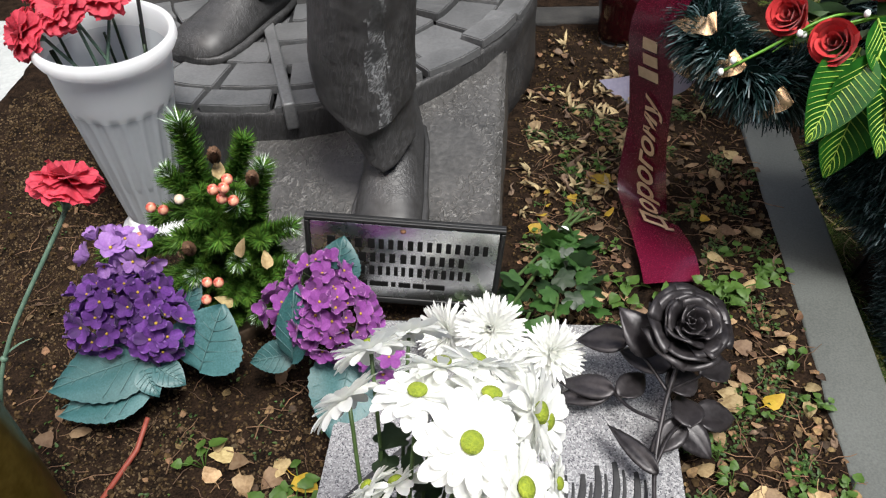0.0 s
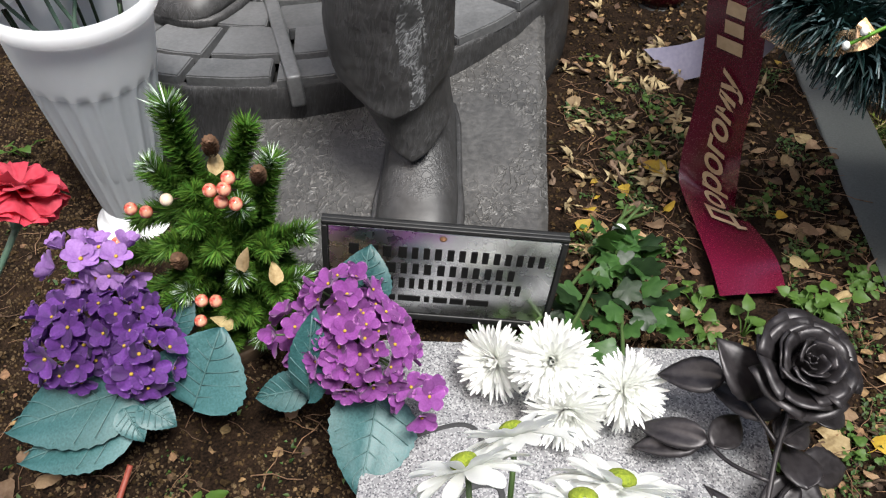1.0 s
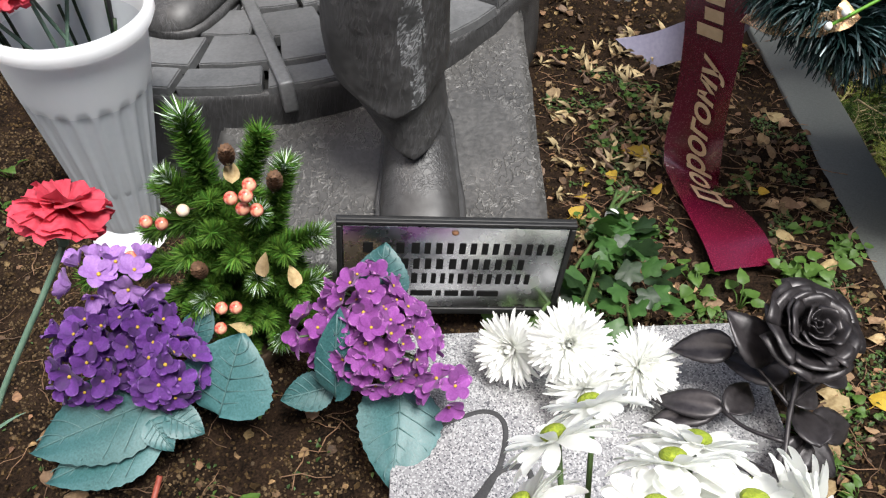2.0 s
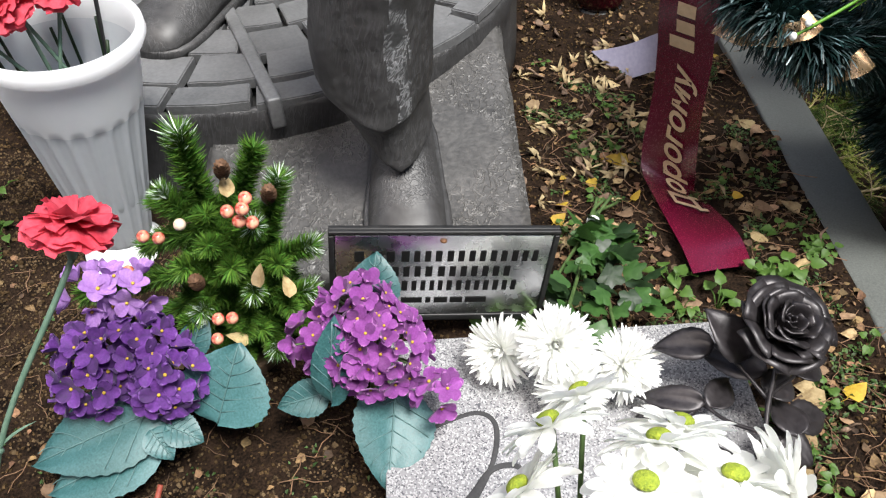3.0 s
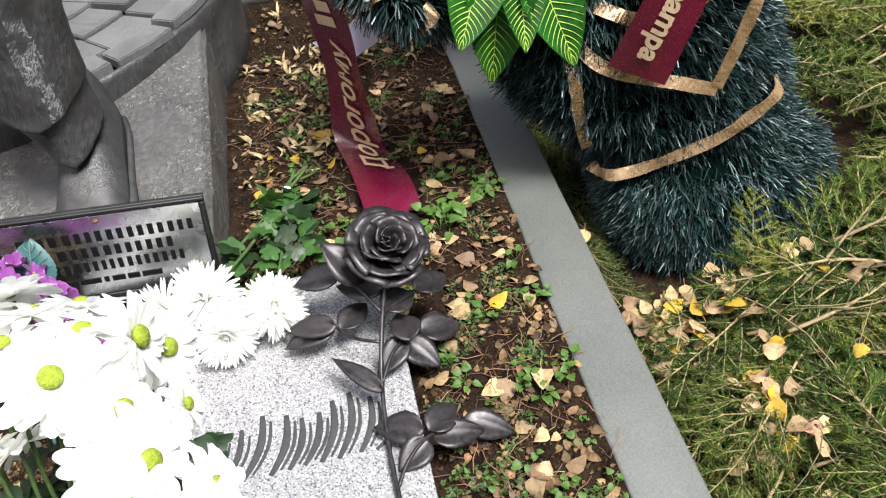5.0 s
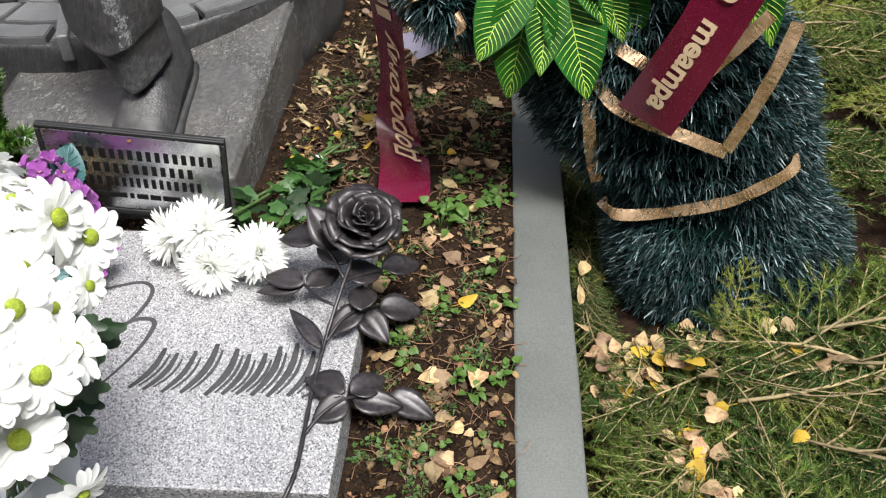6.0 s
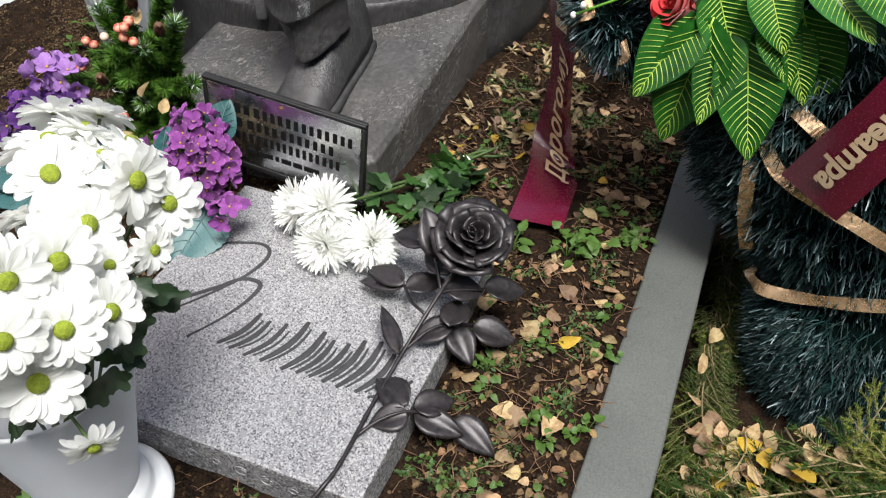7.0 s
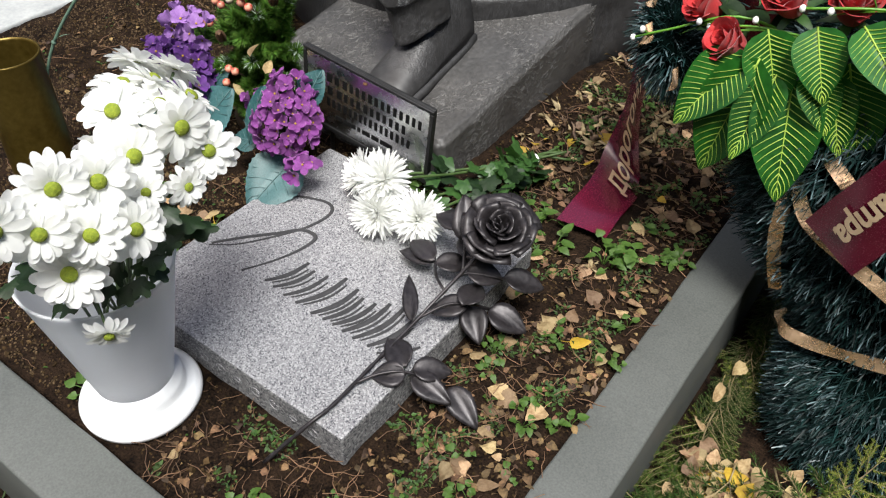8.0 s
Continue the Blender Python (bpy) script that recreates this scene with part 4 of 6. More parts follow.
def build_brass_vase():
    vase = thing("brass_vase", (-0.380, 0.512, -0.012), "tarnished olive-gold metal cylinder vase", "vase")
    part("vase_body", lathe([(0.0, 0.0), (0.050, 0.0), (0.0525, 0.003), (0.0525, 0.012), (0.0505, 0.016), (0.0495, 0.10), (0.0485, 0.20), (0.0485, 0.262), (0.0492, 0.265), (0.047, 0.2655),
                             (0.0462, 0.26), (0.046, 0.1), (0.0455, 0.02), (0.0, 0.018)], 56), M_BRASSV, vase, "olive-gold metal body with a thin rim")


build_brass_vase()


# ---- cloth violets with teal leaves ----
def floret_meshes(mats, name):
    out = []
    for k in range(3):
        random.seed(30 + k)
        length, width, cup = 0.0155, 0.0126, (0.5, 0.7, 0.9)[k]
        v, f, edge = [], [], []
        rows = (0.0, 0.18, 0.36, 0.54, 0.70, 0.83, 0.92, 0.975, 1.0)
        for u in rows:
            w = width / 2 * math.sqrt(max(0.02, 1 - ((u - 0.60) / (0.60 if u < 0.6 else 0.405)) ** 2)) if u > 0.05 else width * 0.08
            for j in range(5):
                s = j / 2 - 1
                v.append((s * w, u * length, cup * 0.5 * w * s * s + 0.0012 * math.sin(5 * s + 2 * k) * u - (0.22 - 0.12 * k) * length * u * u + 0.003 * u + 0.0006 * (j % 2)))
        for i in range(len(rows) - 1):
            for j in range(4):
                q = i * 5 + j
                f.append((q, q + 1, q + 6, q + 5)), edge.append(1 if i >= 6 else 0)
        count = 5 - (k == 2)
        p = ring_of((np.array(v), f), count, 14 + 16 * k, 0.3 * k, wob=0.14, out=0.0012)
        out.append(mesh(name, p, mats, slots=edge * count))
    return out


FL1, FL2 = floret_meshes([M_VIO1, M_VIO1E], "floret"), floret_meshes([M_VIO2, M_VIO2E], "floret")
FL1P = floret_meshes([M_VIO1P, M_VIO1P], "floret")
STAMEN = mesh("stamen", moved(ball(0.0018, 8, 5, 0.8), pose(0, 0, 0.002)), M_YELLOW)
random.seed(2)


def big_leaf(length, width, bend=0.25, fold=0.22, serr=0.05):
    """A toothed cloth leaf with its blade and raised ribs."""
    blade = leaf(length, width, 22, 8, bend, fold, 0.95, 0.25, serr)
    ribs = [tube([(0, t * length * (1 - 0.12 * bend), 0.0012 - bend * length * t * t) for t in np.linspace(0.02, 0.96, 9)], 0.0009, 5)]
    for t in (0.15, 0.3, 0.45, 0.6, 0.74):
        for s in (-1, 1):
            pts = []
            for q in np.linspace(0, 1, 6):
                u = min(0.97, t + 0.2 * q)
                w = width / 2 * math.sin(math.pi * u ** 0.7125) ** 0.8 * 0.86 * q
                pts.append((s * w, u * length * (1 - 0.12 * bend), fold * w - bend * length * u * u + 0.0012))
            ribs.append(tube(pts, 0.0006, 4))
    return blade, joined(ribs)


def place_leaf(parent, origin, base, tip, face, width, bend=0.2, name="leaf", label="frosted teal cloth leaf", mats=(M_TEAL, M_TEALR)):
    """A big leaf from base towards tip, its upper side towards face."""
    b, t = Vector(base), Vector(tip)
    y = (t - b).normalized()
    x = y.cross(Vector(face)).normalized()
    z = x.cross(y)
    m = Matrix.Translation(b - Vector(origin)) @ Matrix((x, y, z)).transposed().to_4x4()
    blade, ribs = big_leaf((t - b).length, width, bend)
    ob = part(name, moved(blade, m), mats[0], parent, label)
    part("leaf_veining", moved(ribs, m), mats[1], ob)
    return ob


def cluster(parent, origin, c, r, count, kinds, tilt=(0, -0.3, 0.6), size=1.0):
    """Florets over a dome."""
    c = Vector(c)
    up = Vector(tilt).normalized()
    for i in range(count):
        u = 1 - 1.25 * (i + 0.5) / count
        a = 2.39996 * i
        s = math.sqrt(max(0, 1 - u * u))
        d = Vector((s * math.cos(a), s * math.sin(a), u))
        d = up.to_track_quat("Z", "Y") @ d
        p = c + d * r * rnd(0.80, 1.12)
        fl = part("floret", kinds[random.randrange(3)], None, parent, m=Matrix.Translation(-Vector(origin)) @ aim(p, d + Vector((rnd(-0.38, 0.38), rnd(-0.45, 0.25), 0.15)), rnd(0, 6), size * rnd(0.88, 1.14)))
        part("stamen", STAMEN, None, fl, "tiny yellow stamen")
        if i % 3 == 0:
            part("stem", tube([c - Vector(origin) - up * r * 0.9, p - Vector(origin)], 0.0012, 5), M_STEMG, parent)


def build_violets():
    o = (-0.285, 0.755, 0.02)
    v = thing("cloth_violets", (-0.312, 0.756, 0.034), "dark violet cloth flowers with teal leaves on the soil", "artificial flowers", "cloth violets")
    cluster(v, o, (-0.320, 0.754, 0.118), 0.043, 34, FL1, size=1.05)
    cluster(v, o, (-0.280, 0.768, 0.130), 0.036, 22, FL1, size=1.05)
    cluster(v, o, (-0.250, 0.735, 0.108), 0.033, 20, FL1, size=1.05)
    cluster(v, o, (-0.318, 0.800, 0.178), 0.024, 7, FL1P, size=1.15)
    cluster(v, o, (-0.282, 0.802, 0.182), 0.022, 6, FL1P, size=1.15)
    part("stem", tube(spline([(0, 0, -0.03), (0.004, 0.01, 0.05), (-0.01, 0.05, 0.14)], 6), 0.004, 8), M_STEMG, v)
    place_leaf(v, o, (-0.258, 0.725, 0.080), (-0.400, 0.676, 0.062), (0.05, -0.45, 1), 0.095, 0.10)
    place_leaf(v, o, (-0.262, 0.700, 0.055), (-0.385, 0.655, 0.040), (0, -0.3, 1), 0.08, 0.1)
    place_leaf(v, o, (-0.205, 0.712, 0.060), (-0.176, 0.766, 0.128), (-0.1, -0.85, 0.6), 0.104, 0.05)
    place_leaf(v, o, (-0.255, 0.705, 0.075), (-0.215, 0.690, 0.065), (0, -0.3, 1), 0.038, 0.15)
    place_leaf(v, o, (-0.270, 0.70, 0.075), (-0.245, 0.672, 0.060), (0, -0.3, 1), 0.034, 0.15)
    place_leaf(v, o, (-0.235, 0.775, 0.10), (-0.215, 0.80, 0.145), (0, -0.8, 0.5), 0.035, 0.1)
    o = (-0.060, 0.765, 0.02)
    v = thing("cloth_violets", (-0.070, 0.763, 0.022), "pink-purple cloth flower ball with teal leaves", "artificial flowers", "cloth violets")
    cluster(v, o, (-0.045, 0.752, 0.140), 0.048, 60, FL2, tilt=(0.1, -0.5, 0.75), size=0.95)
    cluster(v, o, (-0.060, 0.775, 0.178), 0.028, 14, FL2)
    cluster(v, o, (-0.112, 0.772, 0.135), 0.026, 9, FL2, tilt=(-0.8, -0.3, 0.5))
    cluster(v, o, (0.018, 0.715, 0.105), 0.018, 5, FL2)
    part("stem", tube(spline([(0, 0, -0.03), (0.004, 0.0, 0.05), (0.01, -0.01, 0.11)], 6), 0.004, 8), M_STEMG, v)
    place_leaf(v, o, (-0.030, 0.742, 0.084), (-0.038, 0.640, 0.046), (0.40, -0.40, 1), 0.092, 0.10)
    place_leaf(v, o, (-0.095, 0.712, 0.10), (-0.085, 0.735, 0.200), (-0.2, -1, 0.35), 0.044, 0.12)
    place_leaf(v, o, (-0.050, 0.80, 0.15), (-0.040, 0.825, 0.205), (0, -1, 0.5), 0.06, 0.15)
    place_leaf(v, o, (-0.10, 0.735, 0.090), (-0.158, 0.722, 0.085), (0, -0.7, 0.8), 0.042, 0.15)


build_violets()


# ---- pine arrangement ----
def needles_on(points, count, length, droop=0.55, width=0.0011, spread=1.0, tip_only=False):
    """Thin pointed needles round a twig."""
    p = np.array([tuple(q) for q in points])
    v, f = [], []
    for i in range(count):
        t = (rnd(0.75, 1.0) if tip_only else rnd(0.03, 1.0)) * (len(p) - 1.001)
        k = int(t)
        q = Vector(p[k] * (1 - t + k) + p[k + 1] * (t - k))
        d = Vector(p[k + 1] - p[k]).normalized()
        side = d.orthogonal().normalized()
        side.rotate(Matrix.Rotation(rnd(0, 6.283), 3, d))
        w = (side * spread + d * rnd(droop * 0.6, droop * 1.5)).normalized()
        n = length * rnd(0.75, 1.15)
        s = w.cross(Vector((rnd(-1, 1), rnd(-1, 1), rnd(-1, 1)))).normalized() * width * 0.5
        e = q + w * n
        m = q + w * n * 0.6 + Vector((0, 0, -0.03 * n))
        b = len(v)
        v += [q - s, q + s, m + s * 0.9, m - s * 0.9, e]
        f += [(b, b + 1, b + 2, b + 3), (b + 3, b + 2, b + 4)]
    return np.array([tuple(q) for q in v]), f


def build_pine():
    random.seed(8)
    o = Vector((-0.240, 0.862, 0.004))
    pine = thing("pine_arrangement", o, "small artificial pine bunch with cones, berries and frosted tips", "artificial plant")
    part("pot", lathe([(0.0, 0.0), (0.045, 0.0), (0.05, 0.004), (0.054, 0.03), (0.052, 0.034), (0.048, 0.03), (0.0, 0.028)], 32), M_TWIG, pine, "low brown plastic pot")
    part("trunk", tube([(0.01, 0, 0.0), (0.018, 0.0, 0.12), (0.016, 0.0, 0.26)], [0.006, 0.004, 0.002], 8), M_TWIG, pine)
    kinds = []
    for k, n in enumerate((0.075, 0.09, 0.105)):
        pts = [(0, 0.012 * math.sin(2 * t) * (k - 1), n * t) for t in np.linspace(0, 1, 7)]
        kinds.append((mesh("sprig", joined([tube(pts, 0.0018, 5), needles_on(pts, 1050 + 150 * k, 0.0205, 0.75, 0.0014), needles_on(pts[-2:], 90, 0.016, 1.5, 0.0012)]), M_PINE),
                      mesh("frosted_tip", needles_on(pts[-2:], 80, 0.0215, 1.0, 0.0013, 1.05), M_FROST)))
    # sprigs from the trunk outwards: root, tip, frosted
    sprigs = [((-0.224, 0.862, 0.235), (-0.226, 0.862, 0.357), 1), ((-0.200, 0.872, 0.235), (-0.163, 0.872, 0.317), 0), ((-0.172, 0.862, 0.205), (-0.142, 0.860, 0.287), 1), ((-0.228, 0.856, 0.235), (-0.258, 0.852, 0.293), 1),
              ((-0.190, 0.850, 0.175), (-0.124, 0.838, 0.207), 1), ((-0.200, 0.850, 0.135), (-0.128, 0.840, 0.155), 1), ((-0.225, 0.855, 0.225), (-0.296, 0.852, 0.198), 0), ((-0.230, 0.850, 0.175), (-0.310, 0.845, 0.168), 0),
              ((-0.235, 0.850, 0.135), (-0.322, 0.842, 0.110), 0), ((-0.222, 0.862, 0.240), (-0.234, 0.815, 0.205), 0), ((-0.22, 0.87, 0.20), (-0.285, 0.885, 0.250), 0), ((-0.290, 0.860, 0.165), (-0.385, 0.850, 0.148), 0)]
    # sprigs that point at the open side
    front = [(-0.188, 0.800, 0.214, 0), (-0.239, 0.800, 0.169, 1), (-0.182, 0.800, 0.172, 1), (-0.175, 0.795, 0.101, 1), (-0.166, 0.812, 0.266, 1), (-0.268, 0.800, 0.150, 0), (-0.150, 0.805, 0.140, 0), (-0.253, 0.795, 0.115, 0), (-0.210, 0.795, 0.130, 0),
             (-0.215, 0.805, 0.250, 0), (-0.255, 0.805, 0.210, 0), (-0.150, 0.815, 0.195, 0)]
    for x, y, z, frosted in front:
        tip = Vector((x, y, z))
        root = Vector((-0.212 + (x + 0.212) * 0.45, 0.862, 0.55 * z + 0.055))
        sprigs.append((root, tip, frosted))
    for i in range(58):
        a, t = 2.39996 * i, (i + 0.5) / 58
        r = 0.074 * (1 - 0.6 * t)
        root = Vector((-0.212, 0.858, 0.035 + 0.175 * t))
        sprigs.append((root, root + Vector((r * math.cos(a), 0.8 * r * math.sin(a), 0.03 + 0.03 * t)), 0))
    for root, tip, frosted in sprigs:
        root, tip = Vector(root), Vector(tip)
        n = (tip - root).length
        k = 0 if n < 0.08 else 1 if n < 0.1 else 2
        sp = part("sprig", kinds[k][0], None, pine, m=aim(root - o, tip - root, rnd(0, 6), n / (0.075, 0.09, 0.105)[k]) @ Matrix.Scale(1.0, 4))
        if frosted:
            part("frosted_tip", kinds[k][1], None, sp, "white frosted needle tips")
    cone = []
    for i in range(64):
        t = i / 63
        r = 0.0095 * math.sin(math.pi * (0.10 + 0.84 * t)) ** 0.8
        scale = leaf(0.0078, 0.0085, 4, 2, bend=-0.2, fold=0.1, point=0.8)
        cone.append(moved(scale, Matrix.Rotation(2.39996 * i, 4, "Z") @ pose(0, r * 0.72, 0.030 * t - 0.003, 38, 0, 0)))
    cone = mesh("pine_cone", joined([moved(ball(0.0062, 10, 8, 2.3), Matrix.Translation((0, 0, 0.014)))] + cone), M_CONE)
    for p, way in (((-0.192, 0.842, 0.306), (0.15, -0.2, 1)), ((-0.232, 0.792, 0.205), (0.05, -0.4, 1)), ((-0.152, 0.838, 0.275), (0.2, -0.2, 1))):
        part("pine_cone", cone, None, pine, "small brown cone", m=aim(Vector(p) - o, way, rnd(0, 6), 0.72))
    red, pale = mesh("berry", ball(0.0068, 14, 9), M_BERRY), mesh("berry", ball(0.0065, 14, 9), M_BERRYW)
    for p in ((-0.162, 0.796, 0.315), (-0.165, 0.788, 0.309), (-0.182, 0.795, 0.301), (-0.172, 0.790, 0.292), (-0.161, 0.794, 0.286), (-0.222, 0.785, 0.162), (-0.207, 0.785, 0.162), (-0.228, 0.780, 0.136),
              (-0.288, 0.832, 0.244), (-0.272, 0.830, 0.242), (-0.345, 0.838, 0.182), (-0.335, 0.838, 0.185), (-0.322, 0.838, 0.190)):
        b = part("berry", red, None, pine, "glossy red-orange berry", m=Matrix.Translation(Vector(p) - o))
        part("berry_stalk", tube([(0, 0, 0), (0.002, 0.02, -0.018)], 0.0008, 4), M_TWIG, b)
    for p in ((-0.244, 0.826, 0.262),):
        b = part("berry", pale, None, pine, "cream berry with a frosted side", m=Matrix.Translation(Vector(p) - o))
        part("berry_stalk", tube([(0, 0, 0), (0.01, 0.015, -0.01)], 0.0008, 4), M_TWIG, b)
    for p, r in (((-0.191, 0.835, 0.286), 20), ((-0.170, 0.790, 0.200), -10), ((-0.144, 0.795, 0.177), 30), ((-0.199, 0.785, 0.119), 80)):
        part("dry_leaf", moved(leaf(0.026, 0.016, 6, 4, 0.3, 0.5, 0.9), Matrix.Translation(Vector(p) - o) @ pose(0, 0, 0, 50, rnd(-30, 30), r)), M_BIRCH, pine, "dry fallen birch leaf caught in the needles")


build_pine()


# ---- cut chrysanthemums lying on the slab ----
def build_lying_mums():
    random.seed(17)
    o = Vector((0.18, 0.86, 0.055))
    b = thing("lying_chrysanthemums", o, "three spiky white chrysanthemums with leafy stems lying on the granite", "bouquet")
    tie = Vector((0.232, 1.035, 0.040))
    heads = (((0.136, 0.752, 0.124), (-0.05, -0.55, 0.7)), ((0.210, 0.742, 0.094), (0.35, -0.6, 0.6)), ((0.078, 0.775, 0.090), (-0.5, -0.6, 0.5)), ((0.150, 0.718, 0.088), (0.05, -0.8, 0.3)))
    for i, (h, way) in enumerate(heads):
        h, w = Vector(h), Vector(way).normalized()
        part("flower_head", mum_mesh(40 + i), None, b, "spiky white flower head", m=Matrix.Translation(-o) @ aim(h, way, i, 1.05 if i == 0 else 0.98))
        mid = h.lerp(tie, 0.5) + Vector((0, 0, -0.008))
        part("stem", tube([Vector(q) for q in spline([h - o - w * 0.004, mid - o, tie - o + Vector((rnd(-0.004, 0.004), 0, rnd(-0.004, 0.004))), tie - o + Vector((0.015 + 0.01 * i, 0.05, rnd(-0.01, 0.01)))], 6)], 0.0024, 7), M_STEMG, b)
    part("wrap", lathe([(0.0085, -0.005), (0.0095, -0.003), (0.0095, 0.003), (0.0085, 0.005)], 18), M_PLASTIC, b, "white paper tie round the stems", m=Matrix.Translation(-o) @ aim(tie, (0.35, 1, 0)))
    for i in range(58):
        t = rnd(0.05, 1.0) ** 0.8
        c = Vector((0.185, 0.80, 0.085)).lerp(tie, t)
        p = c + Vector((rnd(-0.055, 0.075) * (1.1 - t * 0.85), rnd(-0.02, 0.02), rnd(-0.015, 0.022) * (1.1 - 0.6 * t)))
        d = Vector((rnd(-0.7, 1.0), rnd(-1, 0.2), rnd(-0.25, 0.55))).normalized()
        m = d.to_track_quat("Y", "Z").to_matrix().to_4x4()
        part("leaf", moved(lobed_leaf(rnd(0.028, 0.05), rnd(0.024, 0.038)), Matrix.Translation(p - o) @ m @ Matrix.Rotation(rnd(-0.6, 0.6), 4, "Y")), M_LEAFM if i % 3 else M_LEAFD, b)


build_lying_mums()


# ---- forged iron rose ----
def rose_petal(r, h, wide, curl, nu=10, nv=8, ragged=0.0):
    v, f = [], []
    for j in range(nv + 1):
        t = j / nv
        for i in range(nu + 1):
            s = 2 * i / nu - 1
            a = s * wide * (0.55 + 0.45 * math.sin(math.pi * min(1, 0.15 + t * 0.6)))
            rr = r * (0.35 + 0.65 * t ** 0.6) + curl * max(0, t - 0.55) ** 2 * 4 * (0.7 + 0.3 * s * s)
            zz = h * (t - 0.35 * max(0, t - 0.7) ** 2 * 4) * (1 - 0.18 * s ** 4) + ragged * math.sin(5 * s + r * 900) * t
            v.append((rr * math.cos(a), rr * math.sin(a), zz))
    for j in range(nv):
        for i in range(nu):
            q = j * (nu + 1) + i
            f.append((q, q + 1, q + nu + 2, q + nu + 1))
    return np.array(v), f


def thicken(ob, t):
    mod = ob.modifiers.new("thickness", "SOLIDIFY")
    mod.thickness, mod.offset = t, 0
    return ob


ROSE_LAYERS = ((0.005, 0.030, 1.5, 0.001, 2), (0.009, 0.031, 1.25, 0.002, 3), (0.015, 0.032, 1.05, 0.004, 3), (0.022, 0.031, 0.95, 0.006, 4), (0.029, 0.028, 0.85, 0.009, 5), (0.036, 0.022, 0.80, 0.012, 5), (0.041, 0.013, 0.75, 0.013, 5))


def build_iron_rose():
    random.seed(3)
    o = Vector((0.316, 0.40, 0.055))
    rose = thing("iron_rose", o, "dark forged iron rose lying across the granite slab", "metal rose")
    c, way = Vector((0.357, 0.724, 0.160)), Vector((0.24, -0.30, 0.90))
    m = Matrix.Translation(-o) @ aim(c, way, 0.4, 1.04)
    for k, (r, h, wide, curl, count) in enumerate(ROSE_LAYERS):
        for i in range(count):
            piece = rose_petal(r, h * rnd(0.94, 1.06), wide, curl * rnd(0.6, 1.5), ragged=0.0022)
            ob = part("petal", moved(piece, m @ Matrix.Rotation(2 * math.pi * (i + 0.37 * k) / count + rnd(-0.14, 0.14), 4, "Z") @ pose(rnd(-0.0015, 0.0015), 0, rnd(-0.002, 0.002), rnd(-9, 9), rnd(-9, 9), 0)), M_IRON, rose)
            thicken(ob, 0.0016)
    base = c - way.normalized() * 0.01
    pts = spline([(0.277, 0.352, 0.002), (0.308, 0.402, 0.050), (0.316, 0.44, 0.057), (0.315, 0.52, 0.060), (0.320, 0.60, 0.074), (0.334, 0.66, 0.106), (0.35, 0.70, 0.140), tuple(base)], 6)
    part("stem", tube([Vector(p) - o for p in pts], [0.0027 + 0.0005 * math.sin(9 * i) for i in range(len(pts))], 8), M_IRON, rose)
    part("calyx", moved(lathe([(0.0, -0.012), (0.007, -0.010), (0.011, 0.0), (0.017, 0.006), (0.0, 0.008)], 16), m), M_IRON, rose)
    leaves = [((0.298, 0.733, 0.130), (0.238, 0.746, 0.120), 0.034), ((0.344, 0.700, 0.122), (0.289, 0.741, 0.112), 0.038), ((0.279, 0.693, 0.085), (0.214, 0.690, 0.075), 0.028), ((0.282, 0.687, 0.093), (0.217, 0.710, 0.085), 0.028),
              ((0.286, 0.683, 0.090), (0.322, 0.724, 0.085), 0.030), ((0.338, 0.682, 0.110), (0.380, 0.708, 0.100), 0.036), ((0.362, 0.641, 0.092), (0.357, 0.693, 0.090), 0.034), ((0.380, 0.710, 0.100), (0.426, 0.742, 0.085), 0.034),
              ((0.359, 0.656, 0.080), (0.319, 0.622, 0.070), 0.030), ((0.354, 0.672, 0.060), (0.392, 0.640, 0.040), 0.036), ((0.375, 0.685, 0.055), (0.430, 0.698, 0.038), 0.038), ((0.321, 0.586, 0.082), (0.272, 0.640, 0.098), 0.020),
              ((0.355, 0.533, 0.068), (0.303, 0.557, 0.066), 0.034)]
    leaves += [((0.360, 0.537, 0.060), (0.397, 0.572, 0.052), 0.032), ((0.358, 0.526, 0.060), (0.322, 0.500, 0.058), 0.032), ((0.362, 0.534, 0.052), (0.420, 0.537, 0.042), 0.032), ((0.400, 0.562, 0.030), (0.456, 0.545, 0.012), 0.034),
               ((0.326, 0.712, 0.130), (0.288, 0.742, 0.176), 0.044)]
    for a, t, w in leaves:
        a, t = Vector(a), Vector(t)
        y = (t - a).normalized()
        x = y.cross(Vector((0.1, -0.35, 1))).normalized()
        z = x.cross(y)
        mm = Matrix.Translation(a - o) @ Matrix((x, y, z)).transposed().to_4x4()
        piece = leaf((t - a).length * 1.03, w * 1.08, 14, 6, bend=0.12, fold=0.32, point=0.95, curl=0.2, serr=0.04)
        ob = thicken(part("leaf", moved(piece, mm), M_IRON, rose), 0.0014)
    twigs = [[(0.316, 0.478, 0.058), (0.332, 0.505, 0.062), (0.357, 0.530, 0.060), (0.395, 0.560, 0.034)], [(0.320, 0.600, 0.074), (0.338, 0.635, 0.082), (0.358, 0.658, 0.078), (0.376, 0.684, 0.058)],
             [(0.328, 0.645, 0.096), (0.300, 0.665, 0.090), (0.282, 0.688, 0.088)], [(0.334, 0.660, 0.106), (0.342, 0.678, 0.110), (0.380, 0.708, 0.100)], [(0.338, 0.672, 0.112), (0.318, 0.705, 0.125), (0.298, 0.733, 0.130)]]
    for t in twigs:
        part("twig", tube([Vector(p) - o for p in spline(t, 4)], 0.0022, 7), M_IRON, rose)


build_iron_rose()


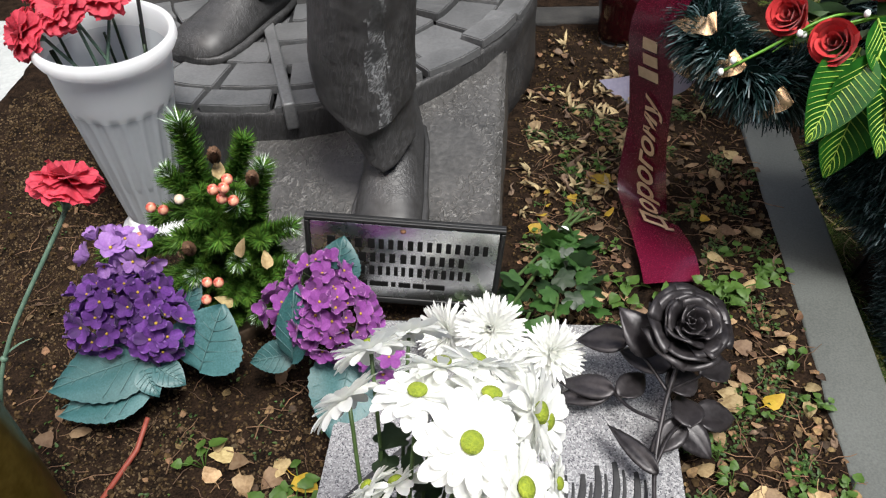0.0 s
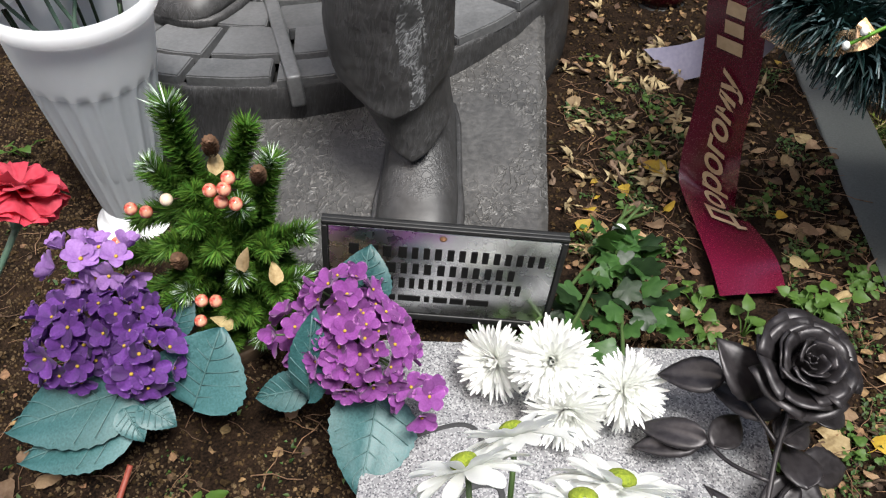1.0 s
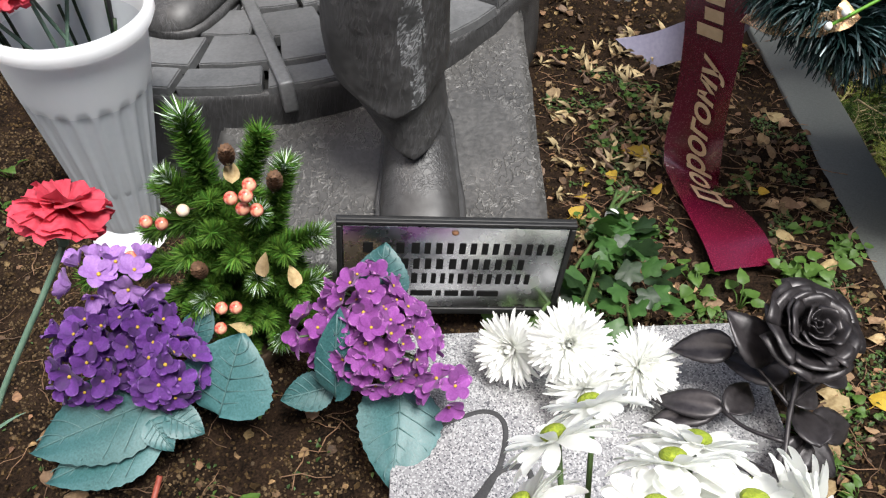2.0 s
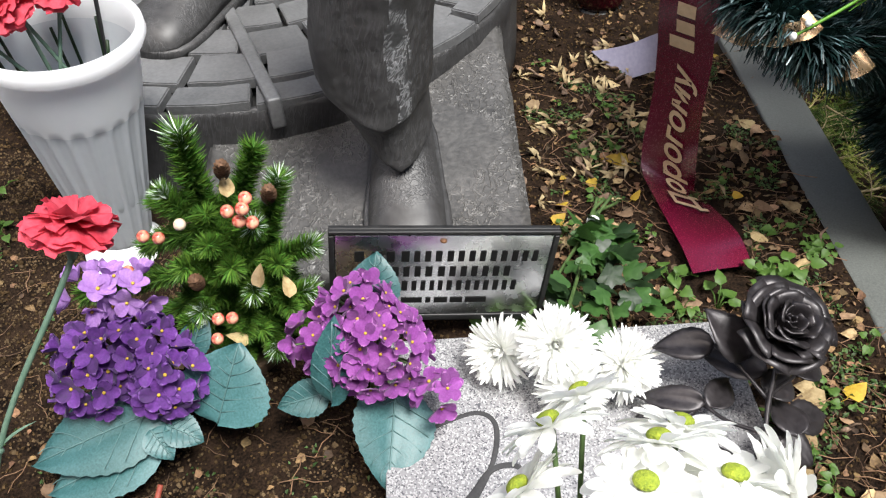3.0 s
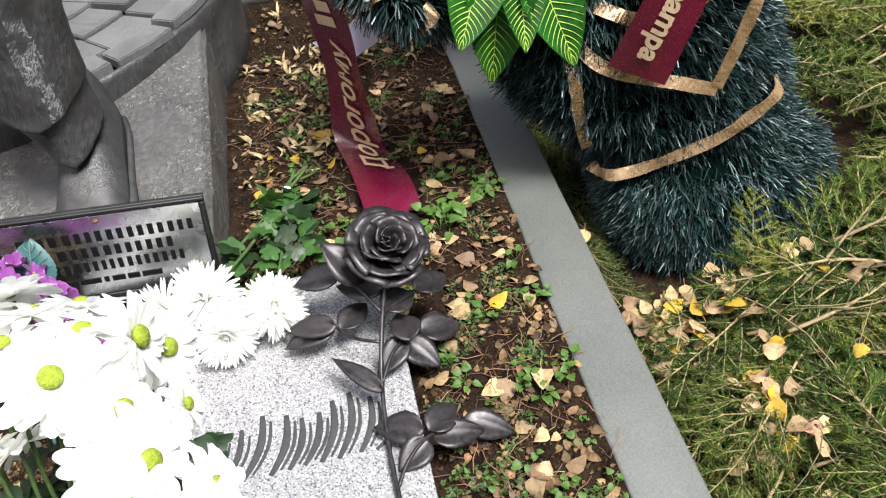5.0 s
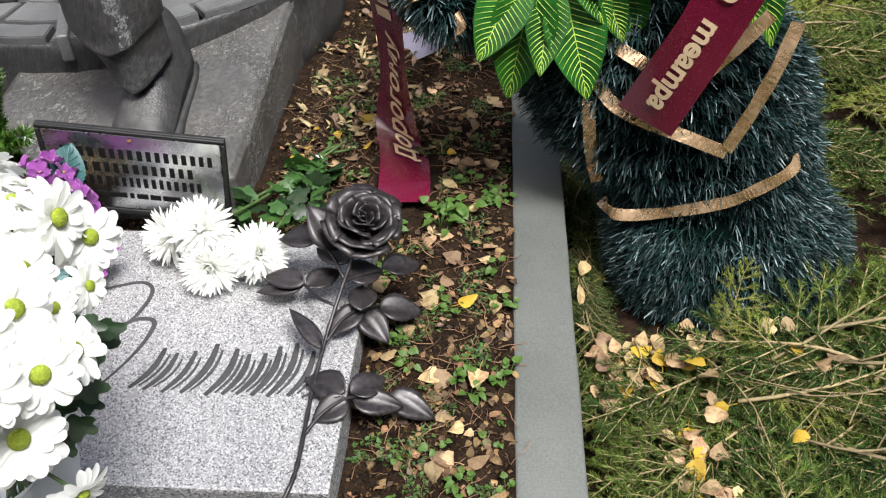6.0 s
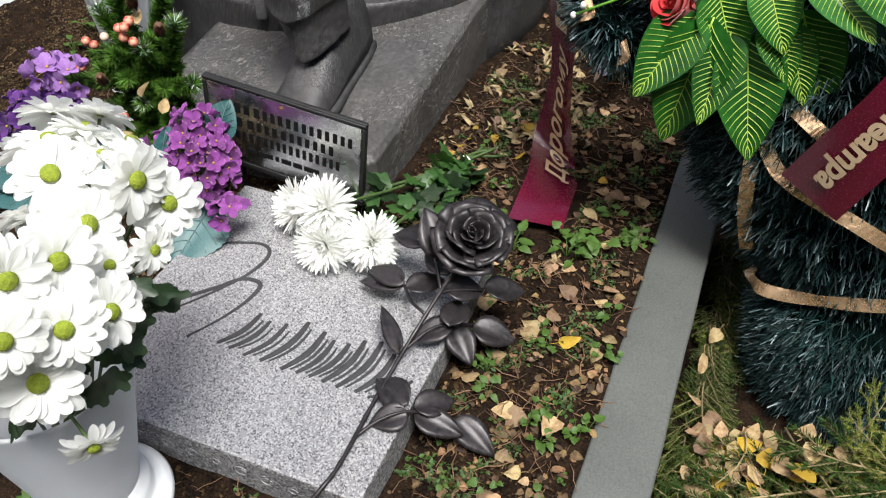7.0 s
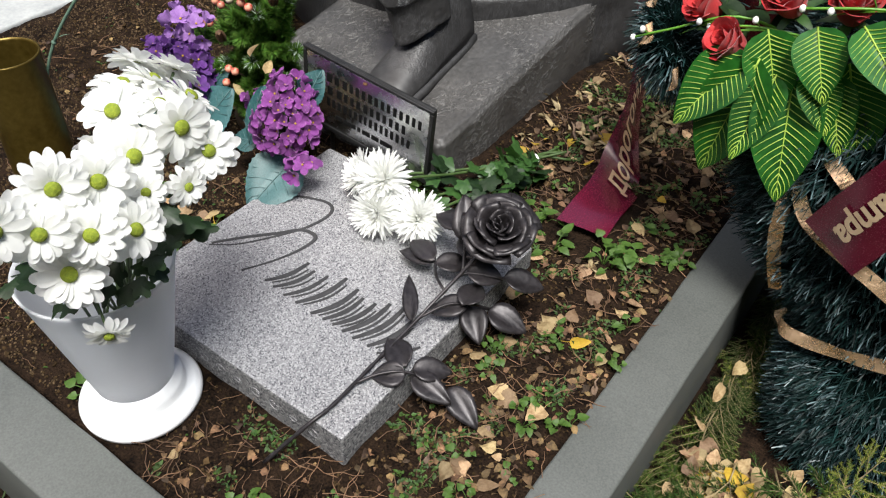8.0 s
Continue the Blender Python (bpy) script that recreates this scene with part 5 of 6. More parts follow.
# ---- wreath outside the kerb ----
def frame_along(points):
    """Arc lengths and points of a polyline, ready to be read by length."""
    p = np.array([tuple(q) for q in points])
    s = np.r_[0, np.cumsum(np.linalg.norm(np.diff(p, axis=0), axis=1))]
    return s, p


class Ribbon:
    """A band along a centre line, with its sideways direction at each point."""

    def __init__(self, centre, sides, width, n=10):
        self.s, self.p = frame_along(spline(centre, n))
        side = np.array([tuple(q) for q in spline(sides, n)])
        self.side = side / np.linalg.norm(side, axis=1)[:, None]
        self.width = width

    def at(self, s, across, lift=0.0):
        c = np.array([np.interp(s, self.s, self.p[:, k]) for k in range(3)])
        w = np.array([np.interp(s, self.s, self.side[:, k]) for k in range(3)])
        e = np.array([np.interp(s + 0.002, self.s, self.p[:, k]) for k in range(3)]) - np.array([np.interp(s - 0.002, self.s, self.p[:, k]) for k in range(3)])
        n = np.cross(w, e)
        n /= np.linalg.norm(n) + 1e-9
        return c + w * across + n * (lift + 0.0035 * math.sin(s * 24 + across * 30))

    def piece(self, steps=90, cols=8, slant=0.0):
        """slant: how far the end is cut askew, as a share of the length."""
        v, f = [], []
        for i in range(steps + 1):
            for j in range(cols + 1):
                s = self.s[-1] * i / steps * (1 - slant * (1 - j / cols))
                v.append(self.at(s, (j / cols - 0.5) * self.width))
        for i in range(steps):
            for j in range(cols):
                a = i * (cols + 1) + j
                f.append((a, a + 1, a + cols + 2, a + cols + 1))
        return np.array(v), f


def lettering(text, size, shear=0.25):
    """Points and faces of a word in the built-in font, from the origin along +x."""
    cu = bpy.data.curves.new("word", "FONT")
    cu.body, cu.size, cu.shear, cu.resolution_u, cu.offset = text, size, shear, 3, 0.0012
    ob = bpy.data.objects.new("word", cu)
    scene.collection.objects.link(ob)
    bpy.context.view_layer.update()
    me = bpy.data.meshes.new_from_object(ob.evaluated_get(bpy.context.evaluated_depsgraph_get()))
    bm = bmesh.new()
    bm.from_mesh(me)
    bmesh.ops.triangulate(bm, faces=bm.faces[:])
    bmesh.ops.subdivide_edges(bm, edges=[e for e in bm.edges if e.calc_length() > 0.008], cuts=2)
    bm.verts.index_update()
    out = from_bm(bm)
    bpy.data.objects.remove(ob)
    bpy.data.curves.remove(cu)
    bpy.data.meshes.remove(me)
    return out


def printed(ribbon, word, start, base, up, face, parent, heavy=1.12):
    """Lays a word on a ribbon, reading towards its start. up: side of the letters' tops; face: which side is printed."""
    v, f = word
    pts = [ribbon.at(start - p[0], base + up * p[1] * heavy, 0.0036 * face) for p in v]
    return part("printed_word", (np.array(pts), f), M_RIBT, parent, "gold printed word", smooth=False)


def bar_on(ribbon, s0, s1, a0, a1, face, parent):
    v = []
    n = 6
    for i in range(n + 1):
        s = s0 + (s1 - s0) * i / n
        v += [ribbon.at(s, a0, 0.0016 * face), ribbon.at(s, a1, 0.0016 * face)]
    f = [(2 * i, 2 * i + 1, 2 * i + 3, 2 * i + 2) for i in range(n)]
    part("printed_bar", (np.array(v), f), M_RIBT, parent, "plain gold bar", smooth=False)


WREATH = Vector((0.82, 0.93, -0.14))


def wreath_ring(z):
    """Centre x, front y, half width of the wreath body at a height."""
    zs = (-0.14, -0.06, 0.0, 0.022, 0.034, 0.08, 0.14, 0.20, 0.27, 0.31, 0.36, 0.44)
    cx = np.interp(z, zs, (0.905, 0.905, 0.895, 0.885, 0.865, 0.835, 0.80, 0.775, 0.75, 0.735, 0.72, 0.71))
    front = np.interp(z, zs, (0.812, 0.818, 0.850, 0.905, 0.905, 0.895, 0.885, 0.885, 0.885, 0.890, 0.93, 1.02))
    half = np.interp(z, zs, (0.175, 0.18, 0.18, 0.165, 0.165, 0.18, 0.20, 0.205, 0.195, 0.18, 0.16, 0.11))
    return cx, front, half


def wreath_point(a, z):
    cx, front, half = wreath_ring(z)
    back = 1.10
    cy, hd = (front + back) / 2, (back - front) / 2
    c, s = math.cos(a), math.sin(a)
    return Vector((cx + half * math.copysign(abs(c) ** 0.8, c), cy + hd * math.copysign(abs(s) ** 0.9, s), z))


def tinsel_blades(roots, length, width=0.0016):
    """Thin flat bristles, bent a little, from (root, direction) pairs."""
    v, f = [], []
    for p, d in roots:
        d = (d + Vector((rnd(-1, 1), rnd(-1, 1), rnd(-1, 1))) * 0.55).normalized()
        n = length * rnd(0.6, 1.15)
        s = d.cross(Vector((rnd(-1, 1), rnd(-1, 1), rnd(-1, 1)))).normalized() * width * 0.5 * rnd(0.7, 1.3)
        m = p + d * n * 0.55 + Vector((0, 0, -0.04 * n))
        e = p + d * n + Vector((0, 0, -0.2 * n))
        b = len(v)
        v += [tuple(p - s), tuple(p + s), tuple(m + s), tuple(m - s), tuple(e + s * 0.6), tuple(e - s * 0.6)]
        f += [(b, b + 1, b + 2, b + 3), (b + 3, b + 2, b + 4, b + 5)]
    return np.array(v), f


def band_piece(points, normals, width, thick=0.002):
    """A flat tape along points, standing on the normals."""
    p = [Vector(q) for q in points]
    v, f = [], []
    for k, q in enumerate(p):
        d = (p[min(k + 1, len(p) - 1)] - p[max(k - 1, 0)]).normalized()
        n = Vector(normals[k]).normalized()
        s = d.cross(n).normalized() * width / 2
        v += [q - s, q + s, q + s + n * thick, q - s + n * thick]
    for k in range(len(p) - 1):
        for i in range(4):
            j = (i + 1) % 4
            f.append((4 * k + i, 4 * k + j, 4 * k + 4 + j, 4 * k + 4 + i))
    f += [(3, 2, 1, 0), tuple(range(4 * len(p) - 4, 4 * len(p)))]
    return np.array([tuple(q) for q in v]), f


def striped_leaf(length, width, bend):
    """A pointed leaf with yellow veins as raised lines."""
    blade = leaf(length, width, 16, 8, bend, 0.42, 0.85)
    veins = [tube([(0, t * length * (1 - 0.12 * bend), 0.0012 - bend * length * t * t) for t in np.linspace(0.0, 0.97, 12)], [0.0011 * (1.15 - t) for t in np.linspace(0, 1, 12)], 5)]
    for t in np.linspace(0.05, 0.88, 15):
        for s in (-1, 1):
            pts = []
            for q in np.linspace(0, 1, 5):
                u = min(0.985, t + 0.16 * q)
                w = width / 2 * math.sin(math.pi * u ** 0.6375) ** 0.8 * 0.93 * q
                pts.append((s * w, u * length * (1 - 0.12 * bend), 0.42 * w - bend * length * u * u + 0.0007))
            veins.append(tube(pts, [0.0007, 0.0006, 0.0005, 0.0003, 0.0002], 4, caps=False))
    return blade, joined(veins)


M_STRIPE = thin(material("glossy_striped_leaf", (0.004, 0.032, 0.005), (0.018, 0.115, 0.013), 18, 0.38, bump=0.25, fine=120, vary=0.25, spec=0.35), (0.05, 0.26, 0.025), 0.15)
M_VEIN = material("yellow_vein", (0.21, 0.36, 0.035), (0.36, 0.50, 0.075), 60, 0.5, bump=0.0)


def cloth_rose(parent, origin, c, way, size):
    m = Matrix.Translation(-Vector(origin)) @ aim(c, way, rnd(0, 6), size)
    ob = part("rose", moved(joined([rose_petal(0.005, 0.052, 1.7, 0.0, 8, 6, 0.001), moved(rose_petal(0.006, 0.050, 1.7, 0.0, 8, 6, 0.001), Matrix.Rotation(math.pi, 4, "Z"))]), m), M_REDROSE, parent, "red cloth rose")
    for k, (r, h, wide, curl, count) in enumerate(((0.010, 0.054, 1.3, 0.002, 3), (0.016, 0.054, 1.2, 0.004, 3), (0.021, 0.052, 1.1, 0.004, 4), (0.024, 0.046, 1.05, 0.006, 4))):
        for i in range(count):
            piece = moved(rose_petal(r, h * rnd(0.93, 1.07), wide, curl, 8, 6, 0.001), Matrix.Rotation(2 * math.pi * (i + 0.41 * k) / count + rnd(-0.15, 0.15), 4, "Z"))
            part("petal", moved(piece, m), M_REDROSE, ob)
    sep = [moved(leaf(0.03, 0.011, 5, 2, 0.5, 0.2), Matrix.Rotation(1.257 * i, 4, "Z") @ pose(0, 0.004, 0, 20, 0, 0)) for i in range(5)]
    part("calyx", moved(joined(sep + [ball(0.009, 10, 6)]), m), M_LEAFM, ob, "green cloth sepals")


def build_wreath():
    random.seed(12)
    o = WREATH
    w = thing("funeral_wreath", o + Vector((-0.003, 0.031, 0)), "dark green tinsel wreath with gold tape, red roses, striped leaves", "wreath")
    # backing body, a near-black solid for the shade between bristles
    v, f = [], []
    zs = list(np.linspace(-0.14, 0.44, 36))
    n = 48
    for z in zs:
        for i in range(n):
            p = wreath_point(2 * math.pi * i / n, z)
            c = Vector((wreath_ring(z)[0], 0.98, z))
            v.append(tuple(c + (p - c) * 0.88 - o))
    f = [(k * n + i, k * n + (i + 1) % n, (k + 1) * n + (i + 1) % n, (k + 1) * n + i) for k in range(len(zs) - 1) for i in range(n)]
    f += [tuple(range(n))[::-1], tuple(range((len(zs) - 1) * n, len(zs) * n))]
    part("backing", (np.array(v), f), M_CORE, w, "near-black filler body that gives the wreath its shade")
    roots, bright = [], []
    for i in range(30000):
        a = rnd(-math.pi * 1.06, 0.06) if i % 6 else rnd(0, 6.283)
        row = -0.12 + 0.036 * random.randrange(16)
        z = max(-0.135, row + 0.008 * math.sin(3 * a + row * 40) + random.gauss(0, 0.0045))
        if i % 5 == 0:
            z = rnd(-0.13, 0.06)
        elif i % 5 == 1:
            z = rnd(-0.13, 0.43)
        p = wreath_point(a, z)
        d = Vector((math.cos(a), math.sin(a) * 0.9, rnd(-0.55, 0.6)))
        q = p - d.normalized() * rnd(0.004, 0.02) - o
        (bright if random.random() < 0.22 else roots).append((q, d))
    # the arm that reaches over the kerb
    arm = [Vector(q) for q in spline([(0.425, 1.17, 0.335), (0.405, 1.10, 0.345), (0.410, 1.02, 0.352), (0.432, 0.965, 0.342), (0.468, 0.948, 0.328), (0.515, 0.968, 0.318), (0.58, 0.99, 0.315)], 10)]
    # near-black core paints the shade between the arm's bristles
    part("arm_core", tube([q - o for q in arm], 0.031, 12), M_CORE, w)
    for i in range(5600):
        t = rnd(0, len(arm) - 1.01)
        k = int(t)
        q = arm[k].lerp(arm[k + 1], t - k)
        d = (arm[k + 1] - arm[k]).normalized()
        s = d.orthogonal().normalized()
        s.rotate(Matrix.Rotation(rnd(0, 6.283), 3, d))
        (bright if random.random() < 0.22 else roots).append((q + s * 0.024 - o, s + d * 0.35))
    part("tinsel", tinsel_blades(roots, 0.033), M_TINSEL, w, "dark blue-green tinsel bristles", kind="stuff", smooth=False)
    # a random share of bristles, painted pale for highlights
    part("tinsel", tinsel_blades(bright, 0.031, 0.0019), M_TINSELGLINT, w, "tinsel bristles coloured pale as glints", kind="stuff", smooth=False)
    # unseen upper mass, standing behind the flowers, added to shade kerb and soil
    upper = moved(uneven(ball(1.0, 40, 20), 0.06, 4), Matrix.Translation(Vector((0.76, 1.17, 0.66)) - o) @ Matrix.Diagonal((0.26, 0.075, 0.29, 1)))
    part("backing", upper, M_CORE, w, "near-black filler body that gives the wreath its shade")
    # gold tape wound round the arm: each turn runs under it and comes up on the near side
    for turn in ([(0.352, 1.12, 0.345), (0.370, 1.08, 0.355), (0.382, 1.02, 0.371), (0.392, 0.985, 0.385), (0.402, 0.975, 0.396)],
                 [(0.372, 1.05, 0.305), (0.387, 1.0, 0.318), (0.404, 0.955, 0.340), (0.415, 0.925, 0.363), (0.424, 0.922, 0.376)],
                 [(0.452, 0.955, 0.285), (0.463, 0.925, 0.306), (0.472, 0.902, 0.330), (0.478, 0.896, 0.343)]):
        line = spline(turn, 10)
        part("gold_tape", band_piece([Vector(p) - o for p in line], [(-0.25, -0.72, 0.65 + 0.25 * math.sin(0.5 * i)) for i in range(len(line))], 0.024), M_GOLD, w, "shiny gold tape wound round the tinsel", smooth=False)

    def tape(points, width):
        pts = [Vector(p) + Vector((0.003, -0.022, 0.004)) for p in spline(points, 8)]
        part("gold_tape", band_piece([p - o for p in pts], [(0.12 * math.sin(0.9 * i), -0.94, 0.34 + 0.30 * math.sin(0.55 * i + points[0][0] * 40)) for i in range(len(pts))], width), M_GOLD, w, "shiny gold tape wound round the tinsel", smooth=False)

    tape([(0.690, 0.96, 0.020), (0.712, 0.918, 0.024), (0.79, 0.911, 0.037), (0.86, 0.900, 0.065), (0.895, 0.89, 0.095), (0.932, 0.885, 0.132), (0.956, 0.925, 0.130)], 0.018)
    tape([(0.640, 0.945, 0.268), (0.668, 0.906, 0.236), (0.70, 0.893, 0.215), (0.775, 0.885, 0.188), (0.836, 0.876, 0.168)], 0.018)
    tape([(0.834, 0.876, 0.170), (0.853, 0.868, 0.24), (0.867, 0.862, 0.305), (0.88, 0.87, 0.36)], 0.018)
    tape([(0.641, 0.940, 0.250), (0.648, 0.915, 0.215), (0.652, 0.910, 0.180), (0.662, 0.922, 0.125), (0.676, 0.932, 0.075)], 0.018)
    tape([(0.640, 0.950, 0.318), (0.670, 0.925, 0.304), (0.705, 0.905, 0.288), (0.735, 0.90, 0.278)], 0.018)
    tape([(0.765, 0.885, 0.255), (0.795, 0.88, 0.295), (0.820, 0.87, 0.335), (0.845, 0.87, 0.37)], 0.018)
    # striped leaves
    leaves = [((0.548, 0.945, 0.385), (0.500, 0.868, 0.305), 0.062), ((0.566, 0.935, 0.388), (0.540, 0.888, 0.240), 0.074), ((0.560, 0.955, 0.415), (0.603, 0.908, 0.341), 0.056),
              ((0.588, 0.945, 0.370), (0.579, 0.862, 0.289), 0.050), ((0.606, 0.950, 0.368), (0.643, 0.867, 0.254), 0.072), ((0.610, 0.960, 0.432), (0.652, 0.894, 0.372), 0.064),
              ((0.625, 0.955, 0.390), (0.668, 0.890, 0.338), 0.054), ((0.655, 0.965, 0.400), (0.718, 0.905, 0.297), 0.078), ((0.655, 0.965, 0.445), (0.735, 0.880, 0.412), 0.062),
              ((0.645, 0.955, 0.385), (0.690, 0.892, 0.315), 0.054), ((0.70, 0.965, 0.450), (0.775, 0.870, 0.425), 0.060), ((0.79, 0.955, 0.43), (0.852, 0.860, 0.345), 0.066),
              ((0.83, 0.955, 0.43), (0.872, 0.868, 0.32), 0.062), ((0.80, 0.955, 0.445), (0.87, 0.87, 0.40), 0.06)]
    for k, (a, t, width) in enumerate(leaves):
        a, t = Vector(a) + Vector((0, -0.034, 0.008)), Vector(t) + Vector((0, -0.010, 0.0))
        y = (t - a).normalized()
        x = y.cross(Vector((0.05, -0.75, 0.65))).normalized()
        z = x.cross(y)
        m = Matrix.Translation(a - o) @ Matrix((x, y, z)).transposed().to_4x4()
        blade, veins = striped_leaf((t - a).length * (1.04 if k < 5 else 0.97), width * (1.14 if k < 5 else 0.92), 0.04 if k < 5 else 0.12)
        ob = part("striped_leaf", moved(blade, m), M_STRIPE, w, "glossy green leaf with yellow veins")
        part("leaf_veining", moved(veins, m), M_VEIN, ob, "thin yellow veins")
    for c, way, size in (((0.535, 0.930, 0.385), (-0.5, -0.6, 0.45), 0.95), ((0.490, 0.955, 0.405), (-0.6, -0.55, 0.5), 0.9), ((0.575, 0.955, 0.435), (-0.25, -0.5, 0.75), 1.05), ((0.635, 0.965, 0.440), (0.0, -0.4, 0.85), 1.05),
                         ((0.695, 0.97, 0.455), (0.15, -0.35, 0.85), 1.05), ((0.60, 1.03, 0.455), (-0.1, -0.3, 0.9), 1.0), ((0.525, 1.02, 0.43), (-0.3, -0.3, 0.8), 0.95), ((0.76, 0.985, 0.46), (0.3, -0.5, 0.8), 1.0), ((0.68, 1.04, 0.47), (0.1, -0.2, 1), 1.0)):
        cloth_rose(w, o, c, way, size)
    # sprays with white buds
    for pts in ([(0.60, 0.965, 0.40), (0.52, 0.935, 0.42), (0.445, 0.92, 0.385), (0.402, 0.915, 0.362)], [(0.62, 0.96, 0.41), (0.55, 0.925, 0.42), (0.49, 0.93, 0.40)],
                [(0.74, 0.98, 0.47), (0.66, 0.93, 0.475), (0.59, 0.915, 0.46)]):
        line = [Vector(q) - o for q in spline(pts, 6)]
        sp = part("bud_spray", tube(line, 0.0018, 6), M_SPRAY, w, "bright green plastic spray")
        for k in (len(line) // 2, len(line) * 4 // 5, len(line) - 1):
            side = Vector((rnd(-0.012, 0.012), rnd(-0.012, 0), rnd(0.0, 0.014))) if k < len(line) - 1 else Vector((0, 0, 0))
            q = line[k] + side
            if side.length:
                part("bud_stalk", tube([line[k], q], 0.0008, 4), M_SPRAY, sp)
            part("bud", moved(ball(0.0037, 10, 7, 1.25), Matrix.Translation(q)), M_BUD, sp, "small white bud")
        blade = leaf(0.075, 0.008, 8, 2, 0.1, 0.3)
        a = line[len(line) // 3]
        part("blade", moved(blade, Matrix.Translation(a) @ (line[-1] - a).to_track_quat("Y", "Z").to_matrix().to_4x4()), M_SPRAY, sp)
    # dark backing leaves among the roses
    for i in range(34):
        p = Vector((rnd(0.50, 0.82), rnd(0.95, 1.06), rnd(0.36, 0.43)))
        d = Vector((rnd(-1, 1), rnd(-1, 0.2), rnd(-0.3, 0.5))).normalized()
        part("backing_leaf", moved(leaf(rnd(0.05, 0.08), rnd(0.025, 0.04), 6, 4, 0.2, 0.25), Matrix.Translation(p - o) @ d.to_track_quat("Y", "Z").to_matrix().to_4x4()), M_LEAFD, w, "dark green cloth leaf")
    for x, y in ((0.72, 1.05), (0.92, 1.05), (0.82, 0.95)):
        part("leg", tube([(x - o.x, y - o.y + 0.05, -0.02), (x - o.x, y - o.y, 0.12), (x - o.x, y - o.y - 0.01, 0.3)], 0.004, 8), M_BLACK, w)
    return w


wreath = build_wreath()


def build_ribbons():
    o = WREATH
    hang = Ribbon([(0.44, 1.00, 0.430), (0.385, 1.075, 0.432), (0.348, 1.085, 0.34), (0.352, 1.090, 0.24), (0.357, 1.096, 0.14), (0.359, 1.094, 0.066), (0.362, 1.080, 0.034), (0.375, 1.035, 0.031), (0.383, 0.955, 0.042), (0.386, 0.900, 0.036)],
                  [(0.7, -0.6, 0), (0.64, -0.76, 0.0), (0.62, -0.79, 0), (0.62, -0.79, 0), (0.70, -0.70, -0.03), (0.86, -0.45, -0.20), (0.95, -0.12, -0.28), (0.99, 0.06, -0.12), (1, 0.12, -0.06), (1, 0.15, -0.10)], 0.082)
    hang.p = hang.p - np.array(tuple(o))
    rb = part("ribbon", hang.piece(260), M_RIB, wreath, "long burgundy satin ribbon with gold lettering")
    word = lettering("Дорогому", 0.048)
    length = word[0][:, 0].max()
    word[0][:, 0] *= 0.262 / length
    printed(hang, word, hang.s[-1] - 0.122, 0.019, -1, -1, rb, 0.95)
    s = hang.s[-1] - 0.122 - word[0][:, 0].max() - 0.022
    for k in range(3):
        bar_on(hang, s, s - 0.018, 0.014, -0.022 if k == 0 else -0.012, -1, rb)
        s -= 0.025
    over = Ribbon([(0.7175, 0.846, 0.232), (0.733, 0.842, 0.273), (0.750, 0.838, 0.315), (0.778, 0.836, 0.380), (0.802, 0.845, 0.445), (0.820, 0.88, 0.485), (0.828, 0.93, 0.49)],
                  [(0.073, -0.008, -0.036), (0.074, -0.006, -0.032), (0.074, -0.005, -0.030), (0.073, 0.0, -0.026), (0.072, 0.0, -0.022), (0.07, 0, -0.02), (0.07, 0, -0.02)], 0.082)
    over.p = over.p - np.array(tuple(o)) + np.array((0.003, 0.0, -0.008))
    rb = part("ribbon", over.piece(), M_RIB, wreath, "broad burgundy satin ribbon across the wreath")
    word = lettering("meampa", 0.039)
    length = word[0][:, 0].max()
    printed(over, word, 0.026 + length, -0.014, 1, 1, rb)
    word = lettering("ого", 0.039)
    printed(over, word, 0.026 + length + 0.024 + word[0][:, 0].max(), -0.014, 1, 1, rb)
    line = [(0.42, 1.15, 0.31), (0.428, 1.22, 0.225), (0.425, 1.285, 0.150), (0.405, 1.365, 0.088), (0.365, 1.405, 0.048), (0.312, 1.436, 0.022)]
    way = [np.subtract(line[min(i + 1, 5)], line[max(i - 1, 0)]) for i in range(6)]
    tail = Ribbon(line, [tuple(np.cross(q, (-0.2, -0.8, 0.55))) for q in way], 0.058)
    tail.p = tail.p - np.array(tuple(o))
    part("ribbon", tail.piece(50, 6, 0.13), M_LILAC, wreath, "pale lilac satin back of a ribbon tail")


build_ribbons()


# ---- small things on the soil ----
def build_lantern():
    g = thing("grave_lantern", (0.365, 1.70, 0.012), "dark red glass grave lantern with a black foot", "lantern")
    part("glass", lathe([(0.0, 0.012), (0.042, 0.012), (0.047, 0.03), (0.047, 0.075), (0.05, 0.10), (0.055, 0.135), (0.052, 0.14), (0.0, 0.14)], 32), M_RED_GLASS, g, "dark red ribbed glass")
    part("foot", lathe([(0.0, 0.0), (0.05, 0.0), (0.048, 0.008), (0.042, 0.014), (0.0, 0.013)], 32), M_BLACK, g, "black foot")


build_lantern()


def build_stick():
    p = Vector((-0.305, 0.635, 0.0))
    s = thing("red_stick", p, "thin reddish painted stick pushed into the soil", "stick")
    part("rod", tube([(-0.045, -0.125, -0.01), (0.0, 0.0, 0.012), (0.012, 0.03, 0.04)], [0.0036, 0.0034, 0.003], 8), M_REDSTICK, s)


build_stick()


def soil_at(x, y):
    return earth_height(x, y)


